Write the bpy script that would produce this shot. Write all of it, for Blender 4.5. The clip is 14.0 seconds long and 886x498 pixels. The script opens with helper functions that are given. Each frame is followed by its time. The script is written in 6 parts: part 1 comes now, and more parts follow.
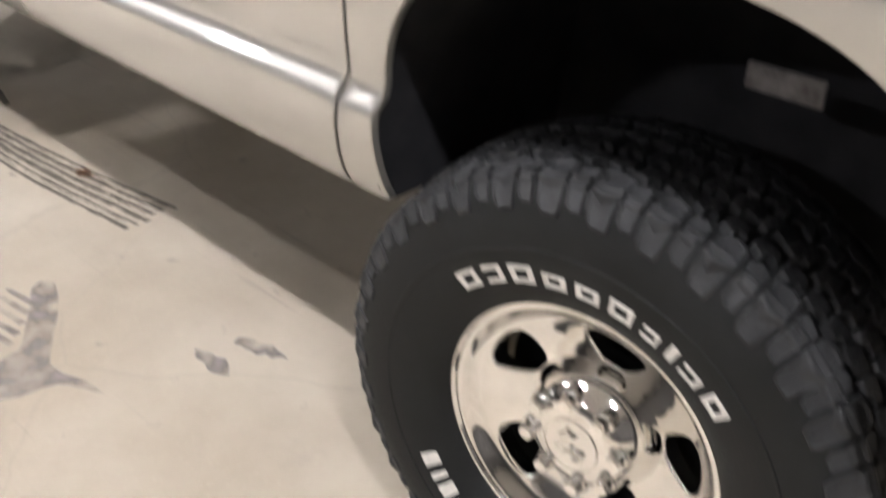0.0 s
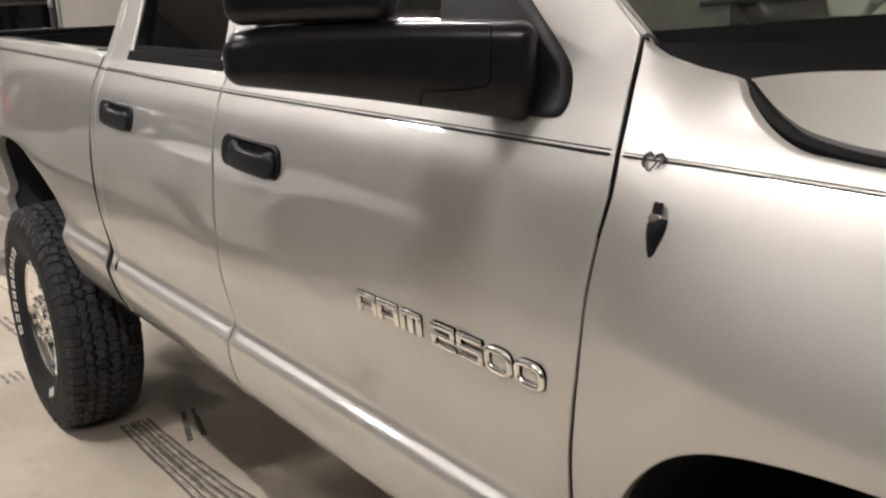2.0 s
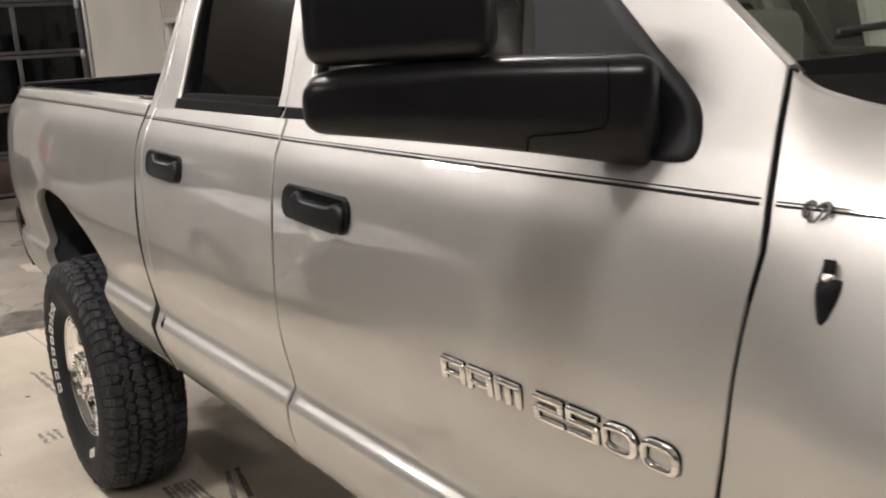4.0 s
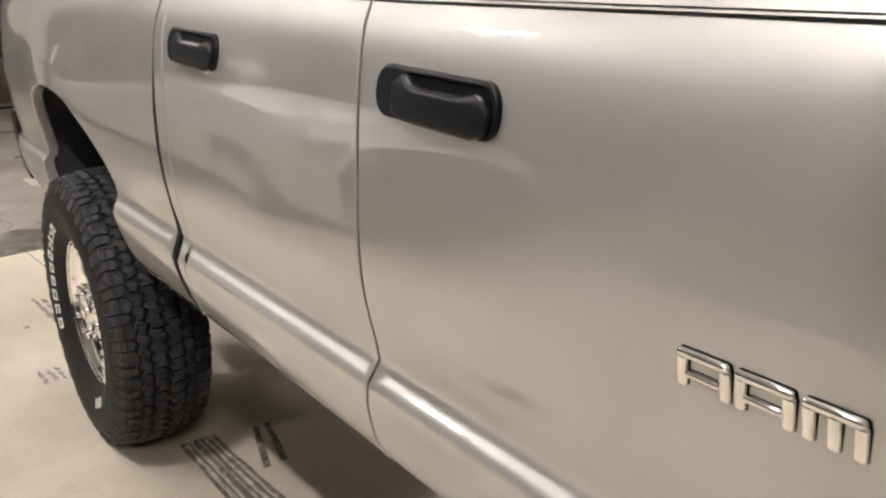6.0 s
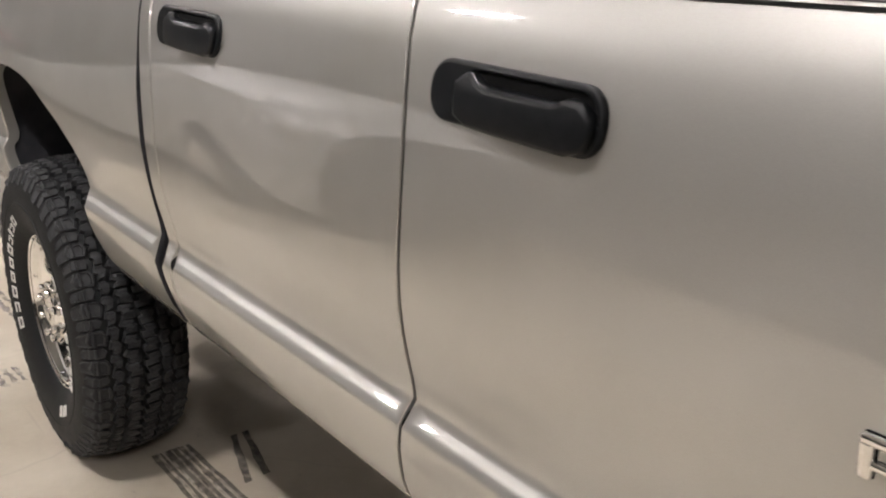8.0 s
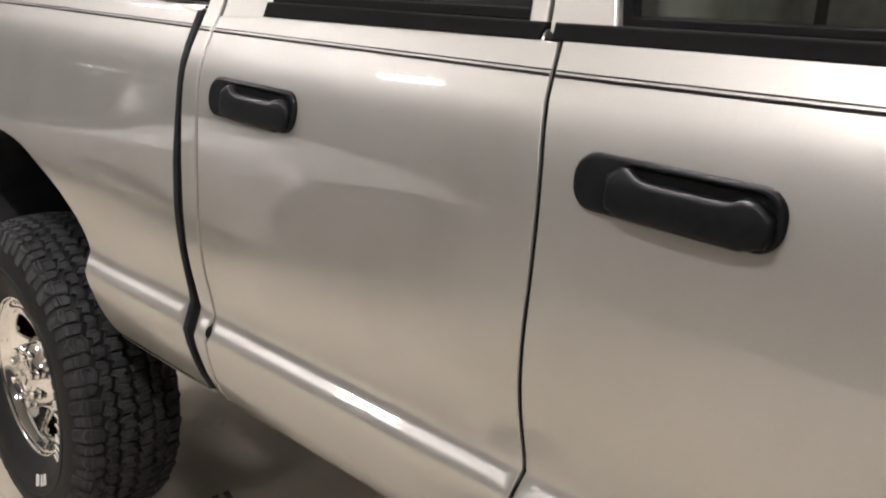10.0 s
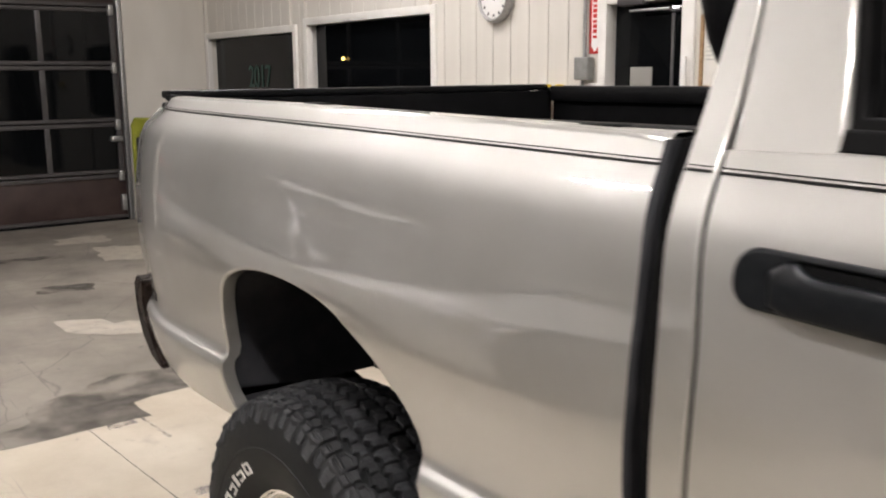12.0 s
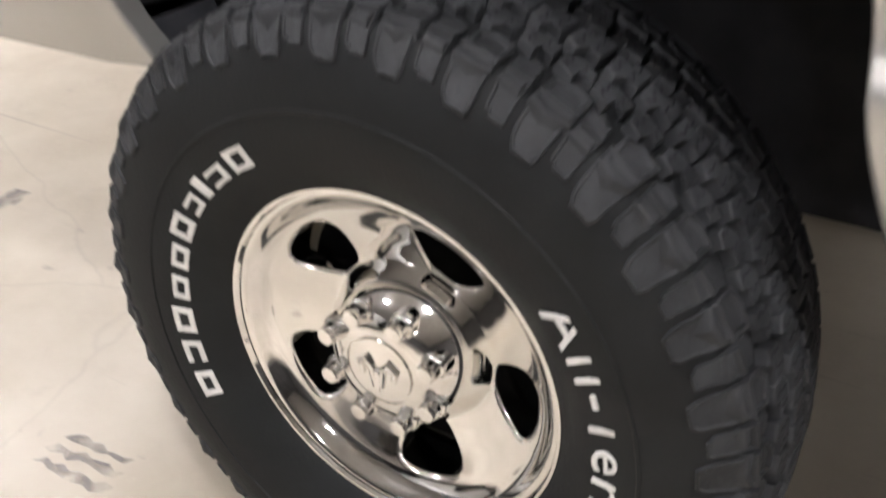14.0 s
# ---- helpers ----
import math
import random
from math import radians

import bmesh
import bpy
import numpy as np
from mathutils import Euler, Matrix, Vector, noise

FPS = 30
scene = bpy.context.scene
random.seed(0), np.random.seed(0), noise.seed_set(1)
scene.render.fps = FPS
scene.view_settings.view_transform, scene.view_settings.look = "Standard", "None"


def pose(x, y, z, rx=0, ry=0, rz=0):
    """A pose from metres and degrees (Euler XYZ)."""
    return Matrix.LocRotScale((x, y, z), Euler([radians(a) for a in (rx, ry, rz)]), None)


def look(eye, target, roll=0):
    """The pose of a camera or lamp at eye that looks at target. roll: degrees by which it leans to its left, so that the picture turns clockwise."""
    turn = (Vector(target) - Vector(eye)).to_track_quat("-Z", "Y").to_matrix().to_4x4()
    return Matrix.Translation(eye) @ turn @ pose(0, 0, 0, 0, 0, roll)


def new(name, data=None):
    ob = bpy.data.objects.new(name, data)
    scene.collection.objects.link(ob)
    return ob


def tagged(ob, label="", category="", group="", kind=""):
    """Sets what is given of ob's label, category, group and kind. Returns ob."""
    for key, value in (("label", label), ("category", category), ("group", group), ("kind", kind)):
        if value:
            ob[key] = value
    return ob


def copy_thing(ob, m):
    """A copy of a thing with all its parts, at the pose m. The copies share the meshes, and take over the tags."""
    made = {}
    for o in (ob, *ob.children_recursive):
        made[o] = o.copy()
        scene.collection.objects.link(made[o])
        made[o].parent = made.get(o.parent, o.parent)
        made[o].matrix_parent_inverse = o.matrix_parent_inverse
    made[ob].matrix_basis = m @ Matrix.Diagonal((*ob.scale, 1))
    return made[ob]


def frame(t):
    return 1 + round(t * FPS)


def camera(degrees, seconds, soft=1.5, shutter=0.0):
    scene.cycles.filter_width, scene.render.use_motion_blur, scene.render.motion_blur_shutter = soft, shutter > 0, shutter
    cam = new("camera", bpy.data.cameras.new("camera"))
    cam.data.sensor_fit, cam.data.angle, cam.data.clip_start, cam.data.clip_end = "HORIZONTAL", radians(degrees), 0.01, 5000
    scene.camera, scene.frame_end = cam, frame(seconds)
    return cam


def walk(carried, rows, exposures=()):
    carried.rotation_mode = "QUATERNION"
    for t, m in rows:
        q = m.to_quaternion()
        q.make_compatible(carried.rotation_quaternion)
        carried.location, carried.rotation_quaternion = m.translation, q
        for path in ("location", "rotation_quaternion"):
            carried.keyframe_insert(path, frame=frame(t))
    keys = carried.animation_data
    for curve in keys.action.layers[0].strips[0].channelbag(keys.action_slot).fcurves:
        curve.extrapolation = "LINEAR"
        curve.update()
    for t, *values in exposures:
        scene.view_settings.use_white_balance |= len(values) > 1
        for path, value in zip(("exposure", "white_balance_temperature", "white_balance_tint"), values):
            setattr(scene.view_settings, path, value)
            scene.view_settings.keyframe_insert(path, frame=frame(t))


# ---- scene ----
from mathutils.geometry import delaunay_2d_cdt

cam = camera(50.8, 14.0, 2.0, 0.5)
PATH = [
    (0, (0.603, -0.854, 1.484), (-0.327, 0.138, 0.640), 1.6),
    (0.5, (0.542, -0.853, 1.578), (-0.78, 0.383, 0.727), 1.4),
    (1, (0.486, -0.833, 1.634), (-0.941, 0.378, 0.928), 0.1),
    (1.5, (0.46, -0.837, 1.674), (-1.037, 0.342, 1.068), -1.1),
    (2, (0.438, -0.824, 1.708), (-1.116, 0.318, 1.176), -2.1),
    (2.5, (0.425, -0.808, 1.716), (-1.158, 0.315, 1.232), -2.3),
    (2.7, (0.415, -0.789, 1.713), (-1.173, 0.328, 1.23), -2.4),
    (5, (-0.023, -0.831, 1.674), (-1.627, 0.286, 1.249), -4.0),
    (5.5, (-0.204, -0.746, 1.612), (-1.788, 0.344, 1.064), -3.8),
    (6, (-0.376, -0.651, 1.561), (-1.959, 0.417, 0.967), -1.9),
    (6.5, (-0.479, -0.557, 1.536), (-2.035, 0.534, 0.913), -1.1),
    (7, (-0.52, -0.55, 1.541), (-2.077, 0.535, 0.909), -1.4),
    (9.5, (-0.768, -0.861, 1.599), (-2.172, 0.437, 1.014), 1.4),
    (10, (-0.797, -0.886, 1.625), (-2.179, 0.447, 1.067), 1.0),
    (10.5, (-0.883, -0.879, 1.643), (-2.342, 0.401, 1.161), 0.9),
    (11, (-1.091, -0.86, 1.638), (-2.652, 0.325, 1.235), 0.9),
    (11.5, (-1.371, -0.856, 1.643), (-2.96, 0.296, 1.258), 0.0),
    (12, (-1.697, -0.905, 1.642), (-3.271, 0.272, 1.275), -0.5),
    (12.5, (-1.998, -0.904, 1.611), (-3.534, 0.309, 1.198), -0.4),
    (13, (-2.352, -0.799, 1.477), (-3.81, 0.432, 0.88), -2.4),
    (13.5, (-2.725, -0.730, 1.364), (-3.887, 0.609, 0.438), -5.0),
    (14, (-2.926, -0.715, 1.200), (-3.843, 0.712, 0.140), -1.4),
]
walk(cam, [(t, look(eye, target, roll)) for t, eye, target, roll in PATH],
     [(0.0, 0.47, 6150, 10), (0.5, 0.58, 5900, 10), (1.0, -0.20, 6330, 10), (1.5, -0.02, 6450, 10), (2.5, -0.08, 6480, 10), (5.0, 0.05, 6500, 10), (6.0, 0.09, 6530, 10), (7.0, -0.08, 6450, 10),
      (9.5, -0.11, 6400, 10), (11.5, -0.02, 6400, 10), (12.5, -0.06, 6430, 10), (13.0, -0.14, 6550, 10), (13.5, 0.42, 6050, 10), (14.0, 0.25, 6080, 10)])

# ---------------------------------------------------------------- light
world = bpy.data.worlds.new("night")
scene.world = world
world.use_nodes = True
world.node_tree.nodes["Background"].inputs[0].default_value = (0.02, 0.025, 0.035, 1)
world.node_tree.nodes["Background"].inputs[1].default_value = 0.05
LAMP_POWER = 415.0
CEIL = 4.3


# ---------------------------------------------------------------- materials
def material(name, color, rough=0.5, metal=0.0, coat=0.0, coat_rough=0.03, spec=0.5):
    m = bpy.data.materials.new(name)
    m.use_nodes = True
    b = m.node_tree.nodes["Principled BSDF"]
    b.inputs["Base Color"].default_value = (*color, 1)
    b.inputs["Roughness"].default_value = rough
    b.inputs["Metallic"].default_value = metal
    b.inputs["Coat Weight"].default_value = coat
    b.inputs["Coat Roughness"].default_value = coat_rough
    b.inputs["Specular IOR Level"].default_value = spec
    return m


def vary(m, dark, light, scale, detail=6.0, bump=0.0, bump_scale=None, rough=None, stretch=(1, 1, 1), second=None):
    """Noise variation of colour at one or two scales, with fine relief and uneven gloss."""
    nt = m.node_tree
    b = nt.nodes["Principled BSDF"]
    tc = nt.nodes.new("ShaderNodeTexCoord")
    mp = nt.nodes.new("ShaderNodeMapping")
    mp.inputs["Scale"].default_value = stretch
    nt.links.new(tc.outputs["Object"], mp.inputs[0])

    def noise_node(s, d):
        n = nt.nodes.new("ShaderNodeTexNoise")
        n.inputs["Scale"].default_value = s
        n.inputs["Detail"].default_value = d
        nt.links.new(mp.outputs[0], n.inputs["Vector"])
        return n

    n = noise_node(scale, detail)
    ramp = nt.nodes.new("ShaderNodeValToRGB")
    ramp.color_ramp.elements[0].position, ramp.color_ramp.elements[1].position = 0.32, 0.68
    ramp.color_ramp.elements[0].color = (*dark, 1)
    ramp.color_ramp.elements[1].color = (*light, 1)
    nt.links.new(n.outputs["Fac"], ramp.inputs[0])
    out = ramp.outputs[0]
    if second:
        s2, tint, low, high = second
        n2 = noise_node(s2, 8.0)
        r2 = nt.nodes.new("ShaderNodeMapRange")
        r2.inputs[1].default_value, r2.inputs[2].default_value = low, high
        nt.links.new(n2.outputs["Fac"], r2.inputs[0])
        mix = nt.nodes.new("ShaderNodeMixRGB")
        mix.inputs[2].default_value = (*tint, 1)
        nt.links.new(r2.outputs[0], mix.inputs[0])
        nt.links.new(out, mix.inputs[1])
        out = mix.outputs[0]
    nt.links.new(out, b.inputs["Base Color"])
    if rough:
        rr = nt.nodes.new("ShaderNodeMapRange")
        rr.inputs[3].default_value, rr.inputs[4].default_value = rough
        nt.links.new(n.outputs["Fac"], rr.inputs[0])
        nt.links.new(rr.outputs[0], b.inputs["Roughness"])
    if bump:
        nb = noise_node(bump_scale or scale * 6, 6.0)
        bp = nt.nodes.new("ShaderNodeBump")
        bp.inputs["Strength"].default_value = bump
        bp.inputs["Distance"].default_value = 0.004
        nt.links.new(nb.outputs["Fac"], bp.inputs["Height"])
        nt.links.new(bp.outputs[0], b.inputs["Normal"])
    return m


def emitter(name, color, strength):
    m = bpy.data.materials.new(name)
    m.use_nodes = True
    nt = m.node_tree
    nt.nodes.remove(nt.nodes["Principled BSDF"])
    e = nt.nodes.new("ShaderNodeEmission")
    e.inputs[0].default_value = (*color, 1)
    e.inputs[1].default_value = strength
    nt.links.new(e.outputs[0], nt.nodes["Material Output"].inputs[0])
    return m


def glass(name, color, rough=0.0):
    m = material(name, color, rough)
    b = m.node_tree.nodes["Principled BSDF"]
    b.inputs["Transmission Weight"].default_value = 1.0
    b.inputs["IOR"].default_value = 1.45
    return m


M_PAINT = material("silver_paint", (0.44, 0.44, 0.42), 0.47, 0.66, 1.0, 0.02)
vary(M_PAINT, (0.432, 0.425, 0.398), (0.467, 0.459, 0.432), 900.0, 2.0, second=(2.2, (0.375, 0.366, 0.335), 0.47, 0.80))


def body_coat(m):
    """Clear coat with a faint dust film and slightly wavy panels."""
    nt = m.node_tree
    b = nt.nodes["Principled BSDF"]
    b.inputs["Coat IOR"].default_value = 2.05
    tc = nt.nodes.new("ShaderNodeTexCoord")
    n = nt.nodes.new("ShaderNodeTexNoise")
    n.inputs["Scale"].default_value, n.inputs["Detail"].default_value = 3.2, 7.0
    nt.links.new(tc.outputs["Object"], n.inputs["Vector"])
    r = nt.nodes.new("ShaderNodeMapRange")
    r.inputs[1].default_value, r.inputs[2].default_value = 0.45, 0.75
    r.inputs[3].default_value, r.inputs[4].default_value = 0.012, 0.045
    nt.links.new(n.outputs["Fac"], r.inputs[0])
    nt.links.new(r.outputs[0], b.inputs["Coat Roughness"])
    w = nt.nodes.new("ShaderNodeTexNoise")
    w.inputs["Scale"].default_value, w.inputs["Detail"].default_value = 3.5, 1.0
    nt.links.new(tc.outputs["Object"], w.inputs["Vector"])
    bp = nt.nodes.new("ShaderNodeBump")
    bp.inputs["Strength"].default_value, bp.inputs["Distance"].default_value = 1.0, 0.0011
    nt.links.new(w.outputs["Fac"], bp.inputs["Height"])
    nt.links.new(bp.outputs[0], b.inputs["Coat Normal"])


body_coat(M_PAINT)
M_BLACK = material("black_trim", (0.018, 0.019, 0.02), 0.38)
vary(M_BLACK, (0.014, 0.015, 0.016), (0.024, 0.025, 0.026), 60.0, bump=0.15, bump_scale=700.0, rough=(0.32, 0.46))
M_MIRROR_SHELL = material("mirror_plastic", (0.012, 0.012, 0.013), 0.24)
vary(M_MIRROR_SHELL, (0.006, 0.006, 0.007), (0.009, 0.009, 0.010), 30.0, bump=0.03, bump_scale=1500.0, rough=(0.27, 0.30))
M_SAIL = material("sail_plastic", (0.008, 0.008, 0.009), 0.48, spec=0.16)
vary(M_SAIL, (0.006, 0.006, 0.007), (0.010, 0.010, 0.011), 40.0, bump=0.2, bump_scale=600.0, rough=(0.42, 0.55))
M_MIRROR_SHELL.node_tree.nodes["Principled BSDF"].inputs["Specular IOR Level"].default_value = 0.32
M_HANDLE = material("handle_plastic", (0.018, 0.020, 0.022), 0.42, spec=0.16)
vary(M_HANDLE, (0.006, 0.007, 0.008), (0.010, 0.011, 0.0122), 80.0, bump=0.1, bump_scale=1500.0, rough=(0.30, 0.42))
# black of the rubber seals, also painting the shade in seams and recesses
M_SEAL_SHADE = material("seal_and_shade_black", (0.0045, 0.0045, 0.0045), 0.7, spec=0.06)
M_LINER = material("wheel_liner_black", (0.010, 0.010, 0.011), 0.8, spec=0.2)
vary(M_LINER, (0.022, 0.0225, 0.025), (0.036, 0.0365, 0.040), 12.0, bump=0.3, bump_scale=60.0, rough=(0.8, 1.0))
M_LINER.node_tree.nodes["Principled BSDF"].inputs["Specular IOR Level"].default_value = 0.1
M_BEDLINER = material("bed_liner_black", (0.014, 0.014, 0.015), 0.5, spec=0.1)
vary(M_BEDLINER, (0.003, 0.003, 0.0034), (0.006, 0.006, 0.0064), 20.0, bump=0.3, bump_scale=300.0, rough=(0.4, 0.6))
M_CHROME = material("chrome", (0.86, 0.85, 0.83), 0.05, 1.0)
vary(M_CHROME, (0.82, 0.81, 0.79), (0.88, 0.87, 0.85), 14.0, rough=(0.035, 0.085))
M_DARK_METAL = material("dark_metal", (0.04, 0.037, 0.034), 0.6, 0.6)
vary(M_DARK_METAL, (0.008, 0.0072, 0.0066), (0.018, 0.015, 0.013), 18.0, bump=0.4, rough=(0.5, 0.8))
M_RUBBER = material("tyre_rubber", (0.02, 0.02, 0.021), 0.62, spec=0.28)
vary(M_RUBBER, (0.0068, 0.0074, 0.0078), (0.0120, 0.0132, 0.0136), 16.0, bump=0.2, bump_scale=250.0, rough=(0.52, 0.75),
     second=(5.0, (0.024, 0.024, 0.024), 0.6, 0.85))
M_TREAD = material("tread_rubber", (0.03, 0.031, 0.033), 0.6, spec=0.3)
vary(M_TREAD, (0.018, 0.0188, 0.0200), (0.040, 0.0414, 0.044), 22.0, bump=0.5, bump_scale=120.0, rough=(0.5, 0.72))
M_WHITE_RUBBER = material("white_rubber", (0.72, 0.71, 0.68), 0.55)
vary(M_WHITE_RUBBER, (0.6, 0.59, 0.56), (0.76, 0.75, 0.72), 60.0)
M_TINT = glass("tinted_glass", (0.002, 0.0022, 0.0022))
M_TINT.node_tree.nodes["Principled BSDF"].inputs["Transmission Weight"].default_value = 0.0
M_GLASS = glass("clear_glass", (0.36, 0.43, 0.38))
M_SCREEN = glass("screen_glass", (0.74, 0.82, 0.76))
M_STRIPE = material("pinstripe_black", (0.02, 0.02, 0.02), 0.3)
M_SEAT = material("seat_cloth", (0.16, 0.15, 0.135), 0.85)
vary(M_SEAT, (0.12, 0.115, 0.10), (0.19, 0.18, 0.16), 40.0, bump=0.3)
M_DASH = material("dash_plastic", (0.03, 0.03, 0.03), 0.6)
M_FLOOR = material("concrete", (0.22, 0.20, 0.18), 0.5)
M_COAT = material("cream_floor_coating", (0.60, 0.53, 0.43), 0.4)
M_WALL = material("painted_wall_panel", (0.66, 0.63, 0.57), 0.45)
vary(M_WALL, (0.62, 0.59, 0.53), (0.69, 0.66, 0.60), 3.0, bump=0.08, bump_scale=80.0, rough=(0.38, 0.55), stretch=(1, 1, 0.3))
# unseen walls kept dark so the truck's paint mirrors a dim garage
M_WALL_UNSEEN = material("unseen_dark_wall", (0.16, 0.155, 0.15), 0.6)
vary(M_WALL_UNSEEN, (0.13, 0.125, 0.12), (0.19, 0.185, 0.18), 1.5, bump=0.1, bump_scale=60.0, rough=(0.5, 0.7))
M_CEIL = material("ceiling_white", (0.68, 0.665, 0.64), 0.7)
vary(M_CEIL, (0.63, 0.615, 0.59), (0.72, 0.705, 0.68), 2.0, bump=0.1, bump_scale=40.0)
M_TRIM = material("white_trim", (0.78, 0.76, 0.71), 0.4)
vary(M_TRIM, (0.72, 0.70, 0.65), (0.80, 0.78, 0.74), 6.0, rough=(0.3, 0.5))
M_GDOOR = material("garage_door_brown", (0.045, 0.028, 0.025), 0.45)
vary(M_GDOOR, (0.035, 0.021, 0.019), (0.055, 0.035, 0.031), 5.0, bump=0.1, bump_scale=120.0, rough=(0.35, 0.55))
M_GFRAME = material("garage_door_rail", (0.06, 0.055, 0.055), 0.4)
vary(M_GFRAME, (0.05, 0.045, 0.045), (0.075, 0.07, 0.07), 8.0, rough=(0.3, 0.5))
M_NIGHT_GLASS = material("night_window_glass", (0.003, 0.0035, 0.004), 0.05, spec=0.16)
M_STEEL = material("galvanised_steel", (0.42, 0.42, 0.41), 0.4, 0.8)
vary(M_STEEL, (0.34, 0.34, 0.33), (0.5, 0.5, 0.49), 40.0, rough=(0.3, 0.55))
M_LIME = material("lime_plastic", (0.42, 0.45, 0.03), 0.45)
vary(M_LIME, (0.20, 0.215, 0.014), (0.30, 0.315, 0.024), 7.0, bump=0.1, rough=(0.35, 0.6))
M_RED = material("red_sign", (0.55, 0.03, 0.025), 0.4)
M_WHITE = material("white_sign", (0.8, 0.79, 0.76), 0.5)
M_PAPER = material("paper", (0.74, 0.72, 0.66), 0.8)
vary(M_PAPER, (0.7, 0.68, 0.62), (0.77, 0.75, 0.69), 9.0)
M_WOOD = material("oak_frame", (0.36, 0.22, 0.11), 0.5)
vary(M_WOOD, (0.28, 0.16, 0.08), (0.42, 0.27, 0.14), 8.0, stretch=(1, 1, 8), bump=0.2)
M_GREY_BOX = material("grey_box", (0.22, 0.22, 0.21), 0.45)
vary(M_GREY_BOX, (0.19, 0.19, 0.18), (0.25, 0.25, 0.24), 20.0)
M_YELLOW = material("yellow_plastic", (0.75, 0.55, 0.03), 0.4)
M_DARK_PANEL = material("black_sheet_metal", (0.016, 0.015, 0.015), 0.4, spec=0.15)
vary(M_DARK_PANEL, (0.005, 0.0046, 0.0046), (0.010, 0.009, 0.009), 8.0, bump=0.1, rough=(0.3, 0.5))
M_CARD = material("cardboard_grey", (0.25, 0.24, 0.22), 0.8)
M_INK = material("dark_ink", (0.02, 0.02, 0.02), 0.6)
M_GREEN_INK = material("faded_green_paint", (0.03, 0.07, 0.055), 0.6)
M_RUBBER_MARK = material("rubber_mark", (0.09, 0.08, 0.072), 0.55)
vary(M_RUBBER_MARK, (0.075, 0.066, 0.057), (0.24, 0.215, 0.18), 30.0, detail=8.0, rough=(0.4, 0.7))
M_OIL = material("oily_concrete", (0.10, 0.092, 0.082), 0.45)
vary(M_OIL, (0.075, 0.068, 0.06), (0.14, 0.128, 0.112), 6.0, detail=8.0, rough=(0.3, 0.55))
M_REMNANT = material("thin_cream_coating", (0.44, 0.40, 0.34), 0.45)
vary(M_REMNANT, (0.36, 0.325, 0.275), (0.49, 0.445, 0.375), 9.0, detail=8.0, bump=0.1, rough=(0.35, 0.6))
M_PALE_MARK = material("pale_mark", (0.62, 0.56, 0.47), 0.5)
vary(M_PALE_MARK, (0.5, 0.45, 0.38), (0.68, 0.62, 0.53), 25.0)
M_LABEL = material("faded_label", (0.15, 0.14, 0.14), 0.7)
vary(M_LABEL, (0.08, 0.075, 0.075), (0.20, 0.19, 0.19), 45.0)
M_SMEAR = material("grey_primer_smear", (0.30, 0.27, 0.26), 0.6)
vary(M_SMEAR, (0.24, 0.215, 0.21), (0.36, 0.33, 0.31), 20.0, detail=8.0)


def worn(m, scale, low, high):
    """Lets the floor show through where a mark has worn thin."""
    nt = m.node_tree
    tc = nt.nodes.new("ShaderNodeTexCoord")
    n = nt.nodes.new("ShaderNodeTexNoise")
    n.inputs["Scale"].default_value, n.inputs["Detail"].default_value = scale, 8.0
    nt.links.new(tc.outputs["Object"], n.inputs["Vector"])
    r = nt.nodes.new("ShaderNodeMapRange")
    r.inputs[1].default_value, r.inputs[2].default_value = low, high
    nt.links.new(n.outputs["Fac"], r.inputs[0])
    nt.links.new(r.outputs[0], nt.nodes["Principled BSDF"].inputs["Alpha"])


worn(M_SMEAR, 14.0, 0.30, 0.75)
worn(M_RUBBER_MARK, 16.0, 0.10, 0.60)
worn(M_OIL, 4.0, 0.36, 0.72)
worn(M_REMNANT, 22.0, 0.12, 0.38)
worn(M_PALE_MARK, 16.0, 0.35, 0.7)
M_LAMP = emitter("lamp_diffuser", (1.0, 0.935, 0.915), LAMP_POWER)
M_STREET = emitter("street_lamp_glow", (1.0, 0.62, 0.15), 6.0)
M_BRASS = material("rust_brown", (0.10, 0.045, 0.02), 0.5)
vary(M_BRASS, (0.06, 0.028, 0.015), (0.16, 0.075, 0.03), 25.0, bump=0.3)
# chrome bumper end drawn in the dark brown it reflects
M_BUMPER_END = material("bumper_end_reflection", (0.03, 0.02, 0.015), 0.25, spec=0.15)
vary(M_BUMPER_END, (0.008, 0.005, 0.004), (0.02, 0.013, 0.01), 15.0, rough=(0.18, 0.35))
M_TAIL = material("red_lens", (0.35, 0.01, 0.01), 0.15)


